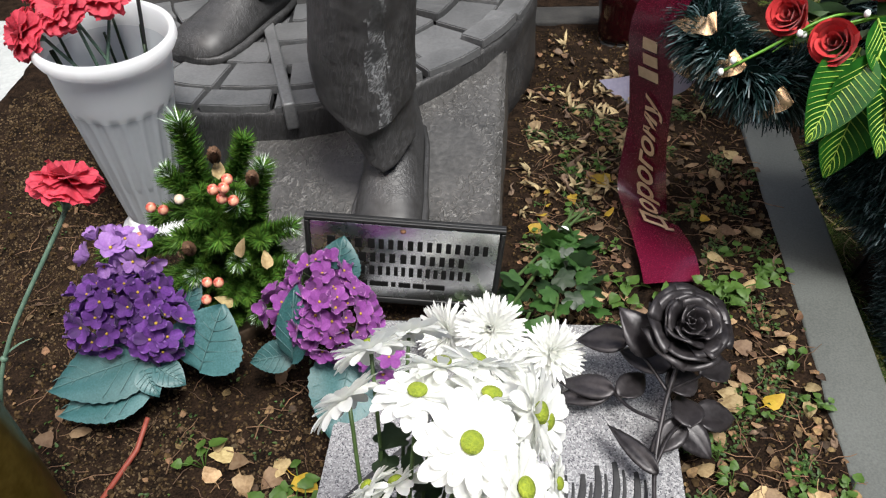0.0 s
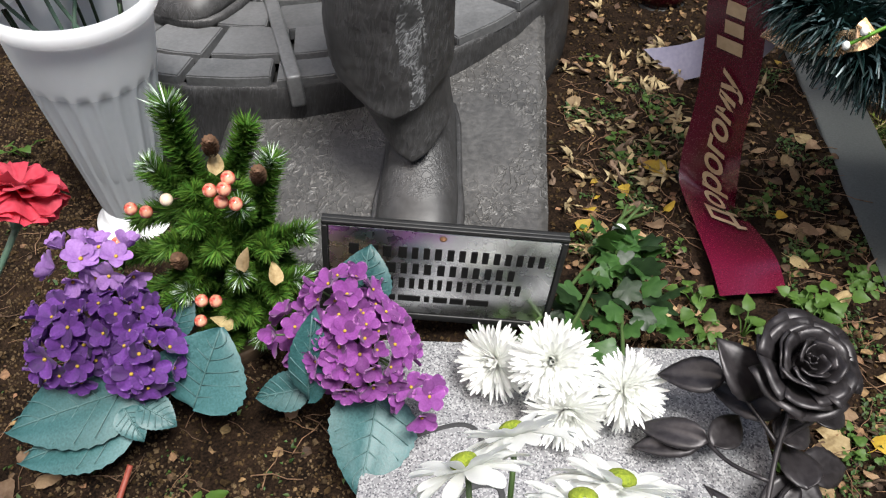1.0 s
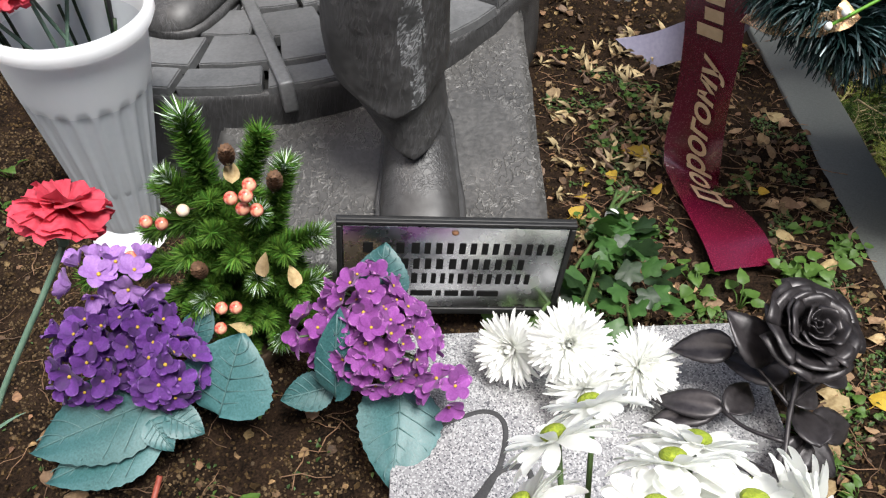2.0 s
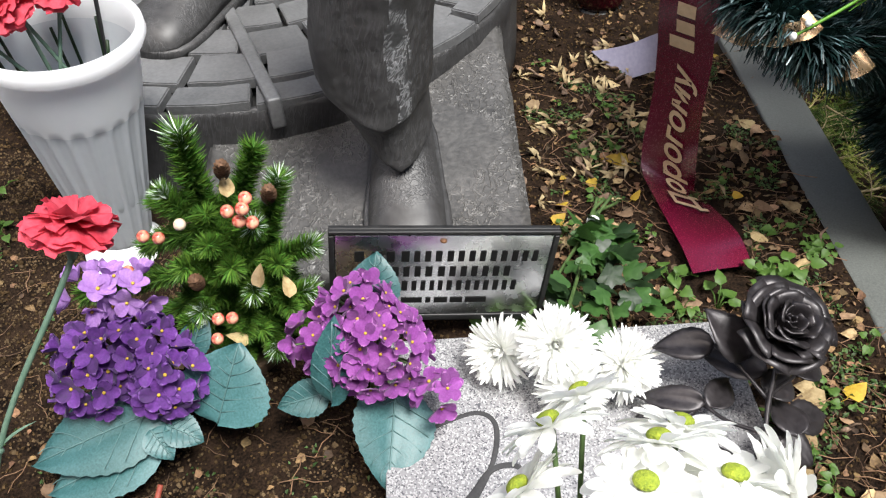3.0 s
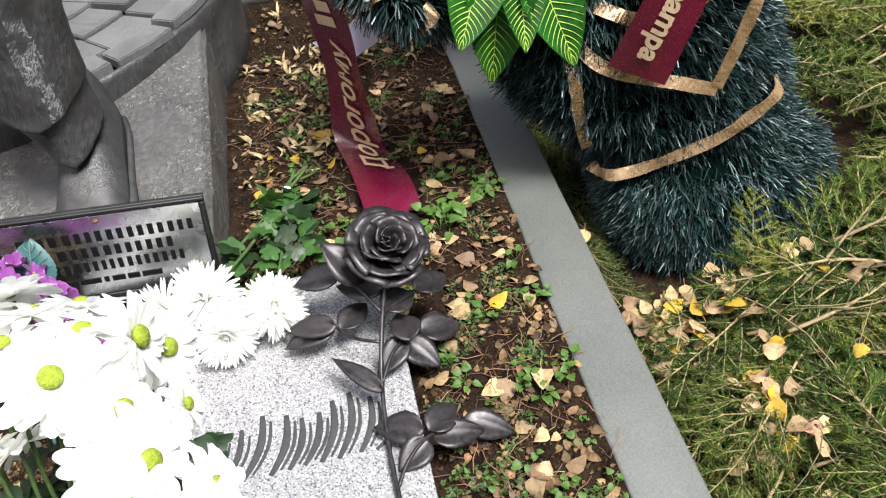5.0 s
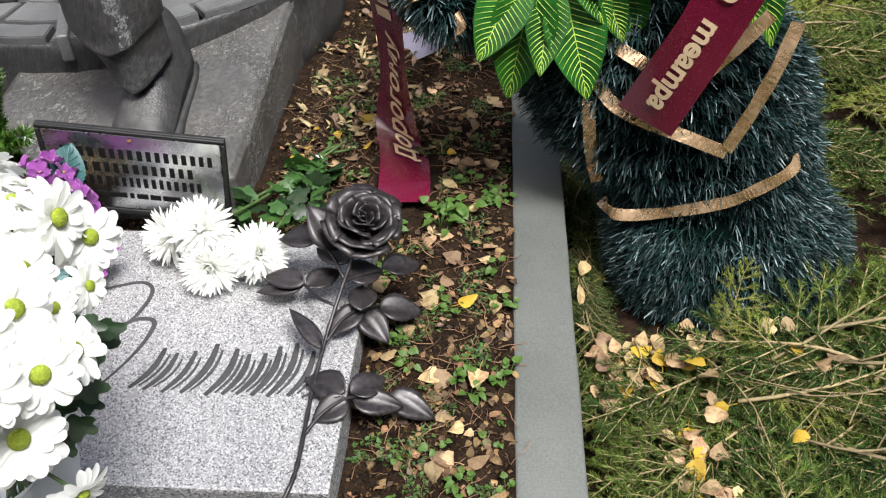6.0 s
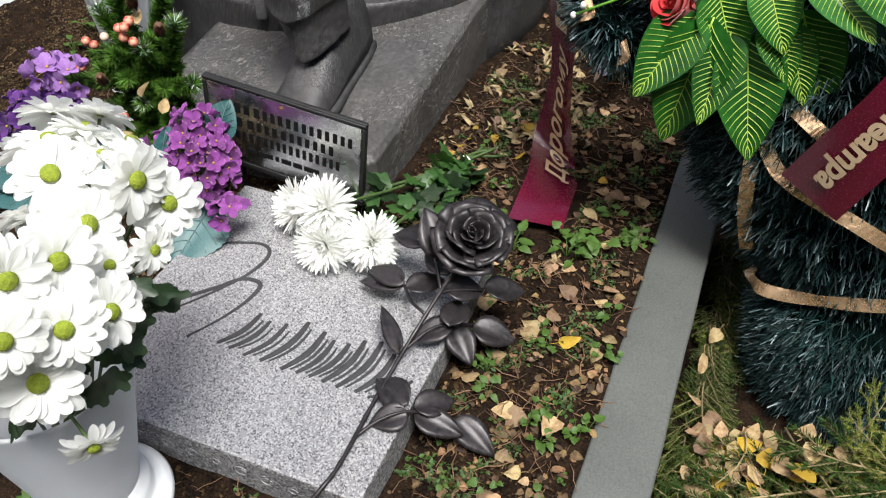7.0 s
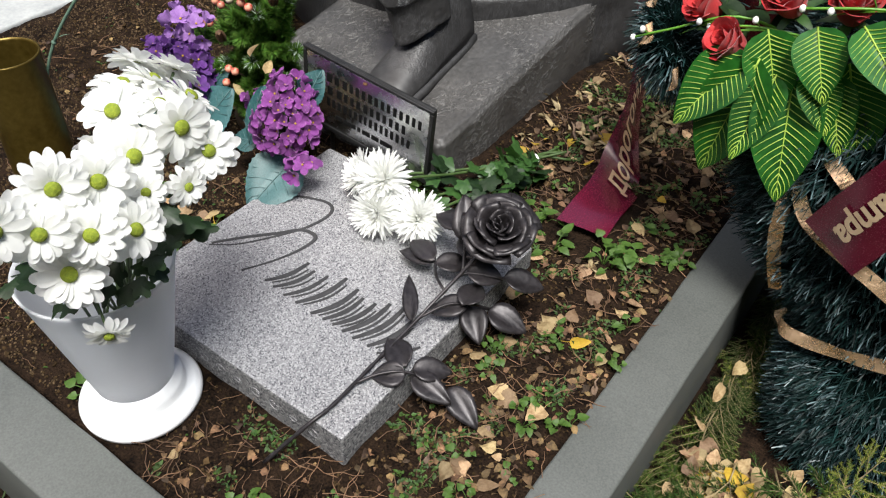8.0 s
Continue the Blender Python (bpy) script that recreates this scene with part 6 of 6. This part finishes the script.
def open_soil(x, y):
    """True where bare soil of the plot can be seen."""
    if not (-0.90 < x < 0.55 and 0.26 < y < 1.74):
        return False
    if -0.05 < x < 0.36 and 0.40 < y < 0.84:
        return False
    if -0.31 < x < 0.145 and 0.89 < y < 1.5:
        return False
    if (x - DAIS[0]) ** 2 + (y - DAIS[1]) ** 2 < 0.475 ** 2:
        return False
    return not (0.325 < x < 0.435 and 0.895 < y < 1.085)


def lie(x, y, z, size=1.0, tilt=18):
    return Matrix.Translation((x, y, z)) @ pose(0, 0, 0, rnd(-tilt, tilt), rnd(-tilt, tilt), rnd(0, 360)) @ Matrix.Scale(size, 4)


def birch_leaf():
    piece = leaf(0.030, 0.024, 8, 6, bend=rnd(-0.15, 0.3), fold=rnd(-0.2, 0.5), point=0.72, curl=rnd(0, 0.9), serr=0.08)
    stalk = tube([(0, -0.012, 0.002), (0.001, -0.005, 0.001), (0, 0.002, 0)], 0.0005, 4)
    v, f = joined([piece, stalk])
    v[:, 1] -= 0.015
    return v, f


random.seed(77)
BIRCH = [mesh("fallen_leaf", birch_leaf(), M_BIRCH) for k in range(7)]
YELLOW = [mesh("fallen_leaf", birch_leaf(), M_BIRCHY) for k in range(2)]


def scatter_leaves():
    known = [(-0.434, 0.648), (-0.392, 0.661), (-0.202, 0.608), (-0.154, 0.594), (-0.167, 0.623), (-0.126, 0.603), (-0.195, 0.634), (-0.119, 0.625), (0.426, 0.867), (0.462, 0.831), (0.431, 0.758),
             (0.505, 0.603), (0.467, 0.490), (0.511, 0.489), (0.386, 0.645), (0.468, 0.555), (0.261, 1.036), (0.451, 1.056), (0.515, 1.053), (0.28, 1.065), (0.48, 1.058), (0.461, 0.604), (0.466, 0.497), (0.434, 0.742)]
    done = 0
    part("fallen_leaf", YELLOW[0], None, ground, "bright yellow fallen leaf", m=Matrix.Translation((0.292, 1.186, soil_at(0.292, 1.186) + 0.010)) @ pose(0, 0, 0, 12, 6, 75) @ Matrix.Scale(1.5, 4))
    part("fallen_leaf", YELLOW[1], None, ground, "bright yellow fallen leaf", m=lie(-0.079, 0.599, soil_at(-0.079, 0.599) + 0.007, 1.25, 10))
    for x, y in known:
        part("fallen_leaf", BIRCH[done % 7], None, ground, m=lie(x, y, soil_at(x, y) + 0.007, rnd(0.9, 1.15)))
        done += 1
    while done < 118:
        x, y = rnd(0.17, 0.55), rnd(0.27, 1.5)
        if random.random() < 0.12:
            x, y = rnd(-0.8, 0.1), rnd(0.3, 1.1)
        if not open_soil(x, y) or (y < 0.42 and x < 0.42 and random.random() < 0.7):
            continue
        kind = YELLOW[done % 2] if random.random() < 0.07 else BIRCH[random.randrange(7)]
        part("fallen_leaf", kind, None, ground, m=lie(x, y, soil_at(x, y) + rnd(0.004, 0.009), rnd(0.4, 1.0), 28))
        done += 1
    for i in range(150):
        if i < 62:
            x, y = random.gauss(0.728, 0.027), random.gauss(0.728, 0.032)
        elif i < 84:
            x, y = random.gauss(0.775, 0.03), random.gauss(0.545, 0.04)
        else:
            x, y = rnd(0.66, 1.35), rnd(0.1, 0.95)
        if x < 0.65 or (0.68 < x < 1.12 and y > 0.79):
            continue
        kind = YELLOW[i % 2] if random.random() < 0.18 else BIRCH[random.randrange(7)]
        part("fallen_leaf", kind, None, ground, m=lie(x, y, pile_height(x, y) + (rnd(0.012, 0.034) if i < 62 else rnd(0.016, 0.030)), rnd(0.75, 1.15), 35))
    # one pair of bright yellow leaves on the heap
    for x, y in ((0.741, 0.745), (0.762, 0.722), (0.80, 0.700)):
        part("fallen_leaf", YELLOW[1], None, ground, "bright yellow fallen leaf", m=lie(x, y, pile_height(x, y) + 0.034, 1.1, 20))


def litter():
    """Crumbs, old leaves, dry stalks and bulbs over the soil."""
    random.seed(61)
    crumbs, old, straw, bulbs = [], [], [], []
    lump = uneven(box(-0.8, -0.8, -0.8, 0.8, 0.8, 0.8, 0), 0.5, 1.3)
    for i in range(27000):
        x, y = rnd(-0.84, 0.555), rnd(0.255, 1.74)
        if open_soil(x, y):
            s = rnd(0.0007, 0.0024) * (1.8 if random.random() < 0.04 else 1)
            crumbs.append(Matrix.Translation((x, y, soil_at(x, y) + s * 0.4)) @ pose(0, 0, 0, rnd(0, 360), rnd(0, 360), rnd(0, 360)) @ Matrix.Diagonal((s, s * rnd(0.6, 1), s * rnd(0.5, 0.9), 1)))
    dry = []
    for i in range(34000):
        x, y = rnd(-0.9, 0.0), rnd(0.25, 1.5)
        if open_soil(x, y) and noise.noise((x * 7, y * 7, 2)) > -0.25:
            s = rnd(0.0006, 0.0020) * (1.9 if random.random() < 0.04 else 1)
            dry.append(Matrix.Translation((x, y, soil_at(x, y) + s * 0.45)) @ pose(0, 0, 0, rnd(0, 360), rnd(0, 360), rnd(0, 360)) @ Matrix.Diagonal((s, s * rnd(0.6, 1), s * rnd(0.5, 0.9), 1)))
    solid("dry_crumbs", tiled(lump, dry), M_DRYCLOD, "dry paler crumbs on the soil", "soil", kind="stuff", smooth=False)
    moss = []
    sprout = leaf(0.008, 0.0045, 3, 2, 0.3, 0.2, 0.8)
    while len(moss) < 5200:
        x, y = rnd(0.17, 0.553), rnd(0.26, 1.45)
        if len(moss) % 9 == 0:
            x, y = rnd(-0.8, -0.05), rnd(0.28, 1.1)
        if open_soil(x, y) and noise.noise((x * 17, y * 17, 8)) > 0.22:
            moss.append(Matrix.Translation((x, y, soil_at(x, y) + rnd(0.0, 0.004))) @ pose(0, 0, 0, rnd(-10, 60), rnd(-20, 20), rnd(0, 360)) @ Matrix.Scale(rnd(0.4, 1.1), 4))
    solid("moss", tiled(sprout, moss), M_MOSS, "low green moss and tiny seedlings on the soil", "moss", kind="stuff", smooth=False)
    flake = leaf(0.022, 0.016, 4, 2, 0.2, 0.3, 0.8, 0.6)
    for i in range(2900):
        x, y = rnd(0.16, 0.555), rnd(0.255, 1.72)
        if random.random() < 0.12:
            x, y = rnd(-0.8, 0.1), rnd(0.3, 1.1)
        if open_soil(x, y) and random.random() < (0.45 if y > 1.2 else 0.4 if y < 0.42 and x < 0.42 else 1):
            old.append(lie(x, y, soil_at(x, y) + rnd(0.001, 0.005), rnd(0.25, 0.8), 35))
    stalk = tube([(0, 0, 0), (0.3, 0.04, 0.02), (0.6, -0.03, 0.03), (1, 0.05, 0)], 0.013, 4)
    for i in range(1900):
        x, y = (rnd(0.16, 0.555), rnd(0.255, 1.5)) if i % 5 > 1 else (rnd(-0.8, 0.5), rnd(0.26, 1.1))
        if open_soil(x, y):
            n = rnd(0.015, 0.055)
            straw.append(Matrix.Translation((x, y, soil_at(x, y) + 0.003)) @ pose(0, 0, 0, rnd(-15, 15), rnd(-15, 15), rnd(0, 360)) @ Matrix.Scale(n, 4))
    bulb = moved(uneven(ball(0.011, 12, 8, 0.6), 0.007, 70), Matrix.Diagonal((1.5, 0.8, 0.8, 1)))
    sprout = tube([(0.008, 0, 0.002), (0.022, 0.003, 0.009), (0.036, -0.002, 0.007)], [0.004, 0.0026, 0.0014], 6)
    bulb = joined([bulb, sprout])
    for i in range(40):
        x, y = random.gauss(0.285, 0.07), random.gauss(1.20, 0.15)
        if i % 6 == 0:
            x, y = rnd(0.38, 0.55), rnd(0.4, 1.0)
        if open_soil(x, y):
            bulbs.append(lie(x, y, soil_at(x, y) + 0.005, rnd(0.35, 0.85), 60))
    solid("soil_crumbs", tiled(lump, crumbs), M_CLOD, "loose crumbs of dark soil", "soil", kind="stuff", smooth=False)
    solid("leaf_litter", tiled(flake, old), M_BIRCHS, "old brown leaf scraps on the soil", "leaf litter", kind="stuff", smooth=False)
    solid("dry_stalks", tiled(stalk, straw), M_STRAW, "dry straw-coloured stalks and roots on the soil", "plant litter", kind="stuff")
    shoots = []
    blade = leaf(0.034, 0.006, 6, 2, 0.5, 0.3, 0.9, 0.6)
    for i in range(44):
        x, y = random.gauss(0.29, 0.08), random.gauss(1.30, 0.17)
        if open_soil(x, y):
            for k in range(5):
                shoots.append(Matrix.Translation((x, y, soil_at(x, y) + 0.002)) @ pose(0, 0, 0, rnd(5, 70), rnd(-30, 30), rnd(0, 360)) @ Matrix.Scale(rnd(0.5, 1.1), 4))
    solid("withered_shoots", tiled(blade, shoots), M_STRAWP, "pale withered shoots standing in the soil", "plant litter", kind="stuff")
    solid("dry_bulbs", tiled(bulb, bulbs), M_BULB, "dry pale bulbs with withered sprouts on the soil", "bulbs", kind="stuff")


def weed_pieces(k):
    """A small weed with a few toothed round leaves on stalks."""
    random.seed(90 + k)
    out = []
    for i in range(5 + k % 3):
        a = rnd(0, 6.28)
        r = rnd(0.006, 0.020)
        h = rnd(0.006, 0.020)
        tip = Vector((r * math.cos(a), r * math.sin(a), h))
        out.append(("stalk", tube([(0, 0, -0.004), tuple(tip * 0.6 + Vector((0, 0, 0.003))), tuple(tip)], 0.0007, 4)))
        blade = leaf(rnd(0.012, 0.021), rnd(0.011, 0.017), 7, 4, 0.25, 0.25, 0.75, 0.3, 0.12)
        out.append(("leaf", moved(blade, Matrix.Translation(tip) @ pose(0, 0, 0, rnd(-5, 25), rnd(-15, 15), math.degrees(a) - 90 + rnd(-25, 25)))))
    return out


def build_weeds():
    made = []
    for k in range(5):
        w = thing("weed", (0, 0, 0), "small bright green weed seedling in the soil", "weed", "weeds on the soil")
        for name, piece in weed_pieces(k):
            part(name, piece, M_WEED, w)
        made.append(w)
    random.seed(70)
    spots = [(0.318, 0.93), (0.312, 0.905), (0.442, 0.90), (0.44, 0.925), (0.455, 0.90), (0.47, 0.93), (0.10, 0.862), (0.125, 0.866), (0.08, 0.86), (0.365, 0.882), (-0.09, 0.60), (-0.075, 0.575), (-0.11, 0.55),
             (-0.215, 0.62), (-0.62, 1.10), (-0.66, 1.2), (-0.50, 1.16), (0.02, 0.29), (0.30, 0.30)]
    while len(spots) < 92:
        x, y = rnd(0.36, 0.555), rnd(0.3, 1.15)
        if random.random() < 0.2:
            x, y = rnd(0.17, 0.36), rnd(0.88, 1.5)
        if open_soil(x, y):
            spots.append((x, y))
    for i, (x, y) in enumerate(spots):
        m = Matrix.Translation((x, y, soil_at(x, y) + 0.001)) @ pose(0, 0, 0, rnd(-8, 8), rnd(-8, 8), rnd(0, 360))
        s = rnd(0.9, 1.35) if i < 19 else rnd(0.35, 0.85)
        if i < 5:
            made[i].matrix_basis = m @ Matrix.Scale(s, 4)
        else:
            t = copy_thing(made[i % 5], m)
            t.scale = (s, s, s)


def pile_height(x, y):
    """Top of the heap of cut branches beyond the kerb."""
    t = max(0.0, min(1.0, (x - 0.67) / 0.20))
    return -0.128 + 0.065 * t * t * (3 - 2 * t) + 0.016 * noise.noise((x * 5, y * 5, 6)) - 0.03 * max(0.0, x - 1.0)


def fir_branch(length, side, lean):
    """A flat spray: needles and wood of one cut branch along +y."""
    pts = [(0.02 * math.sin(4 * t + lean), t * length, 0.012 * math.sin(3 * t) - lean * 0.02 * t * t) for t in np.linspace(0, 1, 9)]
    needles, wood = [needles_on(pts[2:], int(420 * length), 0.013, 0.9, 0.0013)], [tube(pts, [0.0026 * (1.2 - t) for t in np.linspace(0, 1, 9)], 5)]
    for i in range(side):
        t = 0.12 + 0.82 * i / side
        k = min(7, int(t * 8))
        a = Vector(pts[k]).lerp(Vector(pts[k + 1]), t * 8 - k)
        n = length * 0.48 * (1.08 - t) * rnd(0.6, 1.1) + 0.015
        d = Vector(((1 if i % 2 else -1) * rnd(0.7, 1.1), rnd(0.6, 1.1), rnd(-0.12, 0.16))).normalized()
        sub = [a + d * n * q + Vector((0, 0.12 * n * q * q, -0.015 * q * q)) for q in (0.0, 0.25, 0.5, 0.75, 1.0)]
        needles.append(needles_on(sub, int(40 + 900 * n), 0.0125, 0.9, 0.0013))
        wood.append(tube(sub, [0.0014, 0.0013, 0.0012, 0.0010, 0.0007], 4))
        if n > 0.06:
            for e in (-1, 1):
                b = sub[2]
                u = (d + Vector((e * 0.5 * d.y, -e * 0.5 * d.x, 0))).normalized() * n * 0.4
                twig = [b, b + u * 0.5, b + u]
                needles.append(needles_on(twig, int(30 + 350 * n), 0.0115, 0.9, 0.0012))
                wood.append(tube(twig, 0.0008, 4))
    return joined(needles), joined(wood)


def fir_litter():
    """Cut fir branches that cover the ground beyond the kerb."""
    random.seed(44)
    kinds = [fir_branch(0.34, 14, 0.4), fir_branch(0.26, 11, 1.0), fir_branch(0.40, 16, 1.7), fir_branch(0.22, 9, 0.2)]
    green, wood = [[], [], []], []
    for i in range(770):
        x, y = 0.66 + rnd(0.0, 1.0) ** 1.15 * 1.3, rnd(-0.15, 2.1)
        if i % 4 == 0:
            x, y = rnd(0.67, 1.05), rnd(0.15, 0.82)
        if i >= 580:
            x, y = rnd(0.665, 0.74), rnd(0.25, 1.4)
        if i >= 720:
            x, y = rnd(0.662, 0.685), rnd(0.72, 1.15)
        turn = random.gauss(-80 if i < 580 else 0, 32 if i < 580 else 18) + (180 if random.random() < 0.4 else 0)
        size = rnd(0.7, 1.1) if i < 580 else rnd(0.3, 0.5) if i < 720 else rnd(0.22, 0.34)
        m = Matrix.Translation((x, y, pile_height(x, y) + rnd(-0.022, 0.012))) @ pose(0, 0, 0, rnd(-6, 7), rnd(-16, 16), turn) @ Matrix.Scale(size, 4)
        tip = m @ Vector((0, 0.30, 0))
        if tip.x < 0.67:
            m = m @ Matrix.Rotation(math.pi, 4, "Z")
            tip = m @ Vector((0, 0.30, 0))
        if min(tip.x, x) < 0.645 or i < 720 and any(0.69 < p.x < 1.10 and 0.80 < p.y < 1.14 for p in (m.translation, tip, m.translation.lerp(tip, 0.5))):
            continue
        k = random.randrange(4)
        tone = 1 if i >= 720 else 0 if random.random() < 0.5 else 1 if random.random() < 0.6 else 2
        green[tone].append(moved(kinds[k][0], m)), wood.append(moved(kinds[k][1], m))
    # two fresh sprigs that stand up beside the wreath
    for x, y, z, rx, rz in ((0.842, 0.765, -0.03, 28, -40), (0.905, 0.70, -0.035, 18, 35), (0.80, 0.735, -0.06, 12, -70)):
        m = Matrix.Translation((x, y, z)) @ pose(0, 0, 0, rx, 0, rz) @ Matrix.Scale(0.42, 4)
        green[2].append(moved(kinds[1][0], m)), wood.append(moved(kinds[1][1], m))
    for mat, pieces, label in ((M_FIR, green[0], "cut olive-green fir branches covering the ground"), (M_FIRD, green[1], "cut dark green fir branches covering the ground"),
                               (M_FIRY, green[2], "cut yellow-green fir branches covering the ground")):
        solid("fir_branches", joined(pieces), mat, label, "fir branches", kind="stuff", smooth=False)
    # bare sticks that lie on top
    for i in range(24):
        x, y = rnd(0.74, 1.35), rnd(0.05, 0.80)
        n, a = rnd(0.08, 0.26), random.gauss(0.1, 0.5) + (math.pi if i % 2 else 0)
        d = Vector((math.cos(a), math.sin(a), 0))
        pts = [Vector((x, y, pile_height(x, y) + 0.022)) + d * n * t + Vector((0.02 * math.sin(5 * t + i), 0.02 * math.cos(4 * t + i), 0.010 * math.sin(3 * t))) for t in np.linspace(0, 1, 7)]
        if min(p.x for p in pts) < 0.66 or max(p.x for p in pts) > 1.5:
            continue
        r = rnd(0.0009, 0.0019)
        wood.append(tube(pts, [r * (1.15 - 0.6 * t) for t in np.linspace(0, 1, 7)], 6))
        e = Vector((d.x * 0.6 - d.y * 0.8, d.y * 0.6 + d.x * 0.8, 0.1)) * n * 0.45
        wood.append(tube([pts[3], pts[3] + e * 0.5 + Vector((0, 0, 0.004)), pts[3] + e], r * 0.6, 5))
    solid("fir_twigs", joined(wood), M_FIRWOOD, "thin tan-brown twigs of the cut fir branches", "twigs", kind="stuff")


def front_grass():
    random.seed(15)
    mats = []
    blade = leaf(0.03, 0.0022, 4, 1, 0.3, 0.3)
    for i in range(5200):
        x, y = rnd(-0.9, 1.2), rnd(-0.25, 0.165)
        mats.append(Matrix.Translation((x, y, -0.148)) @ pose(0, 0, 0, rnd(30, 85), rnd(-15, 15), rnd(0, 360)) @ Matrix.Scale(rnd(0.6, 1.5), 4))
    solid("grass", tiled(blade, mats), M_GRASS, "short green grass beyond the kerb", "grass", kind="stuff", smooth=False)


litter()
build_weeds()
fir_litter()
front_grass()
scatter_leaves()
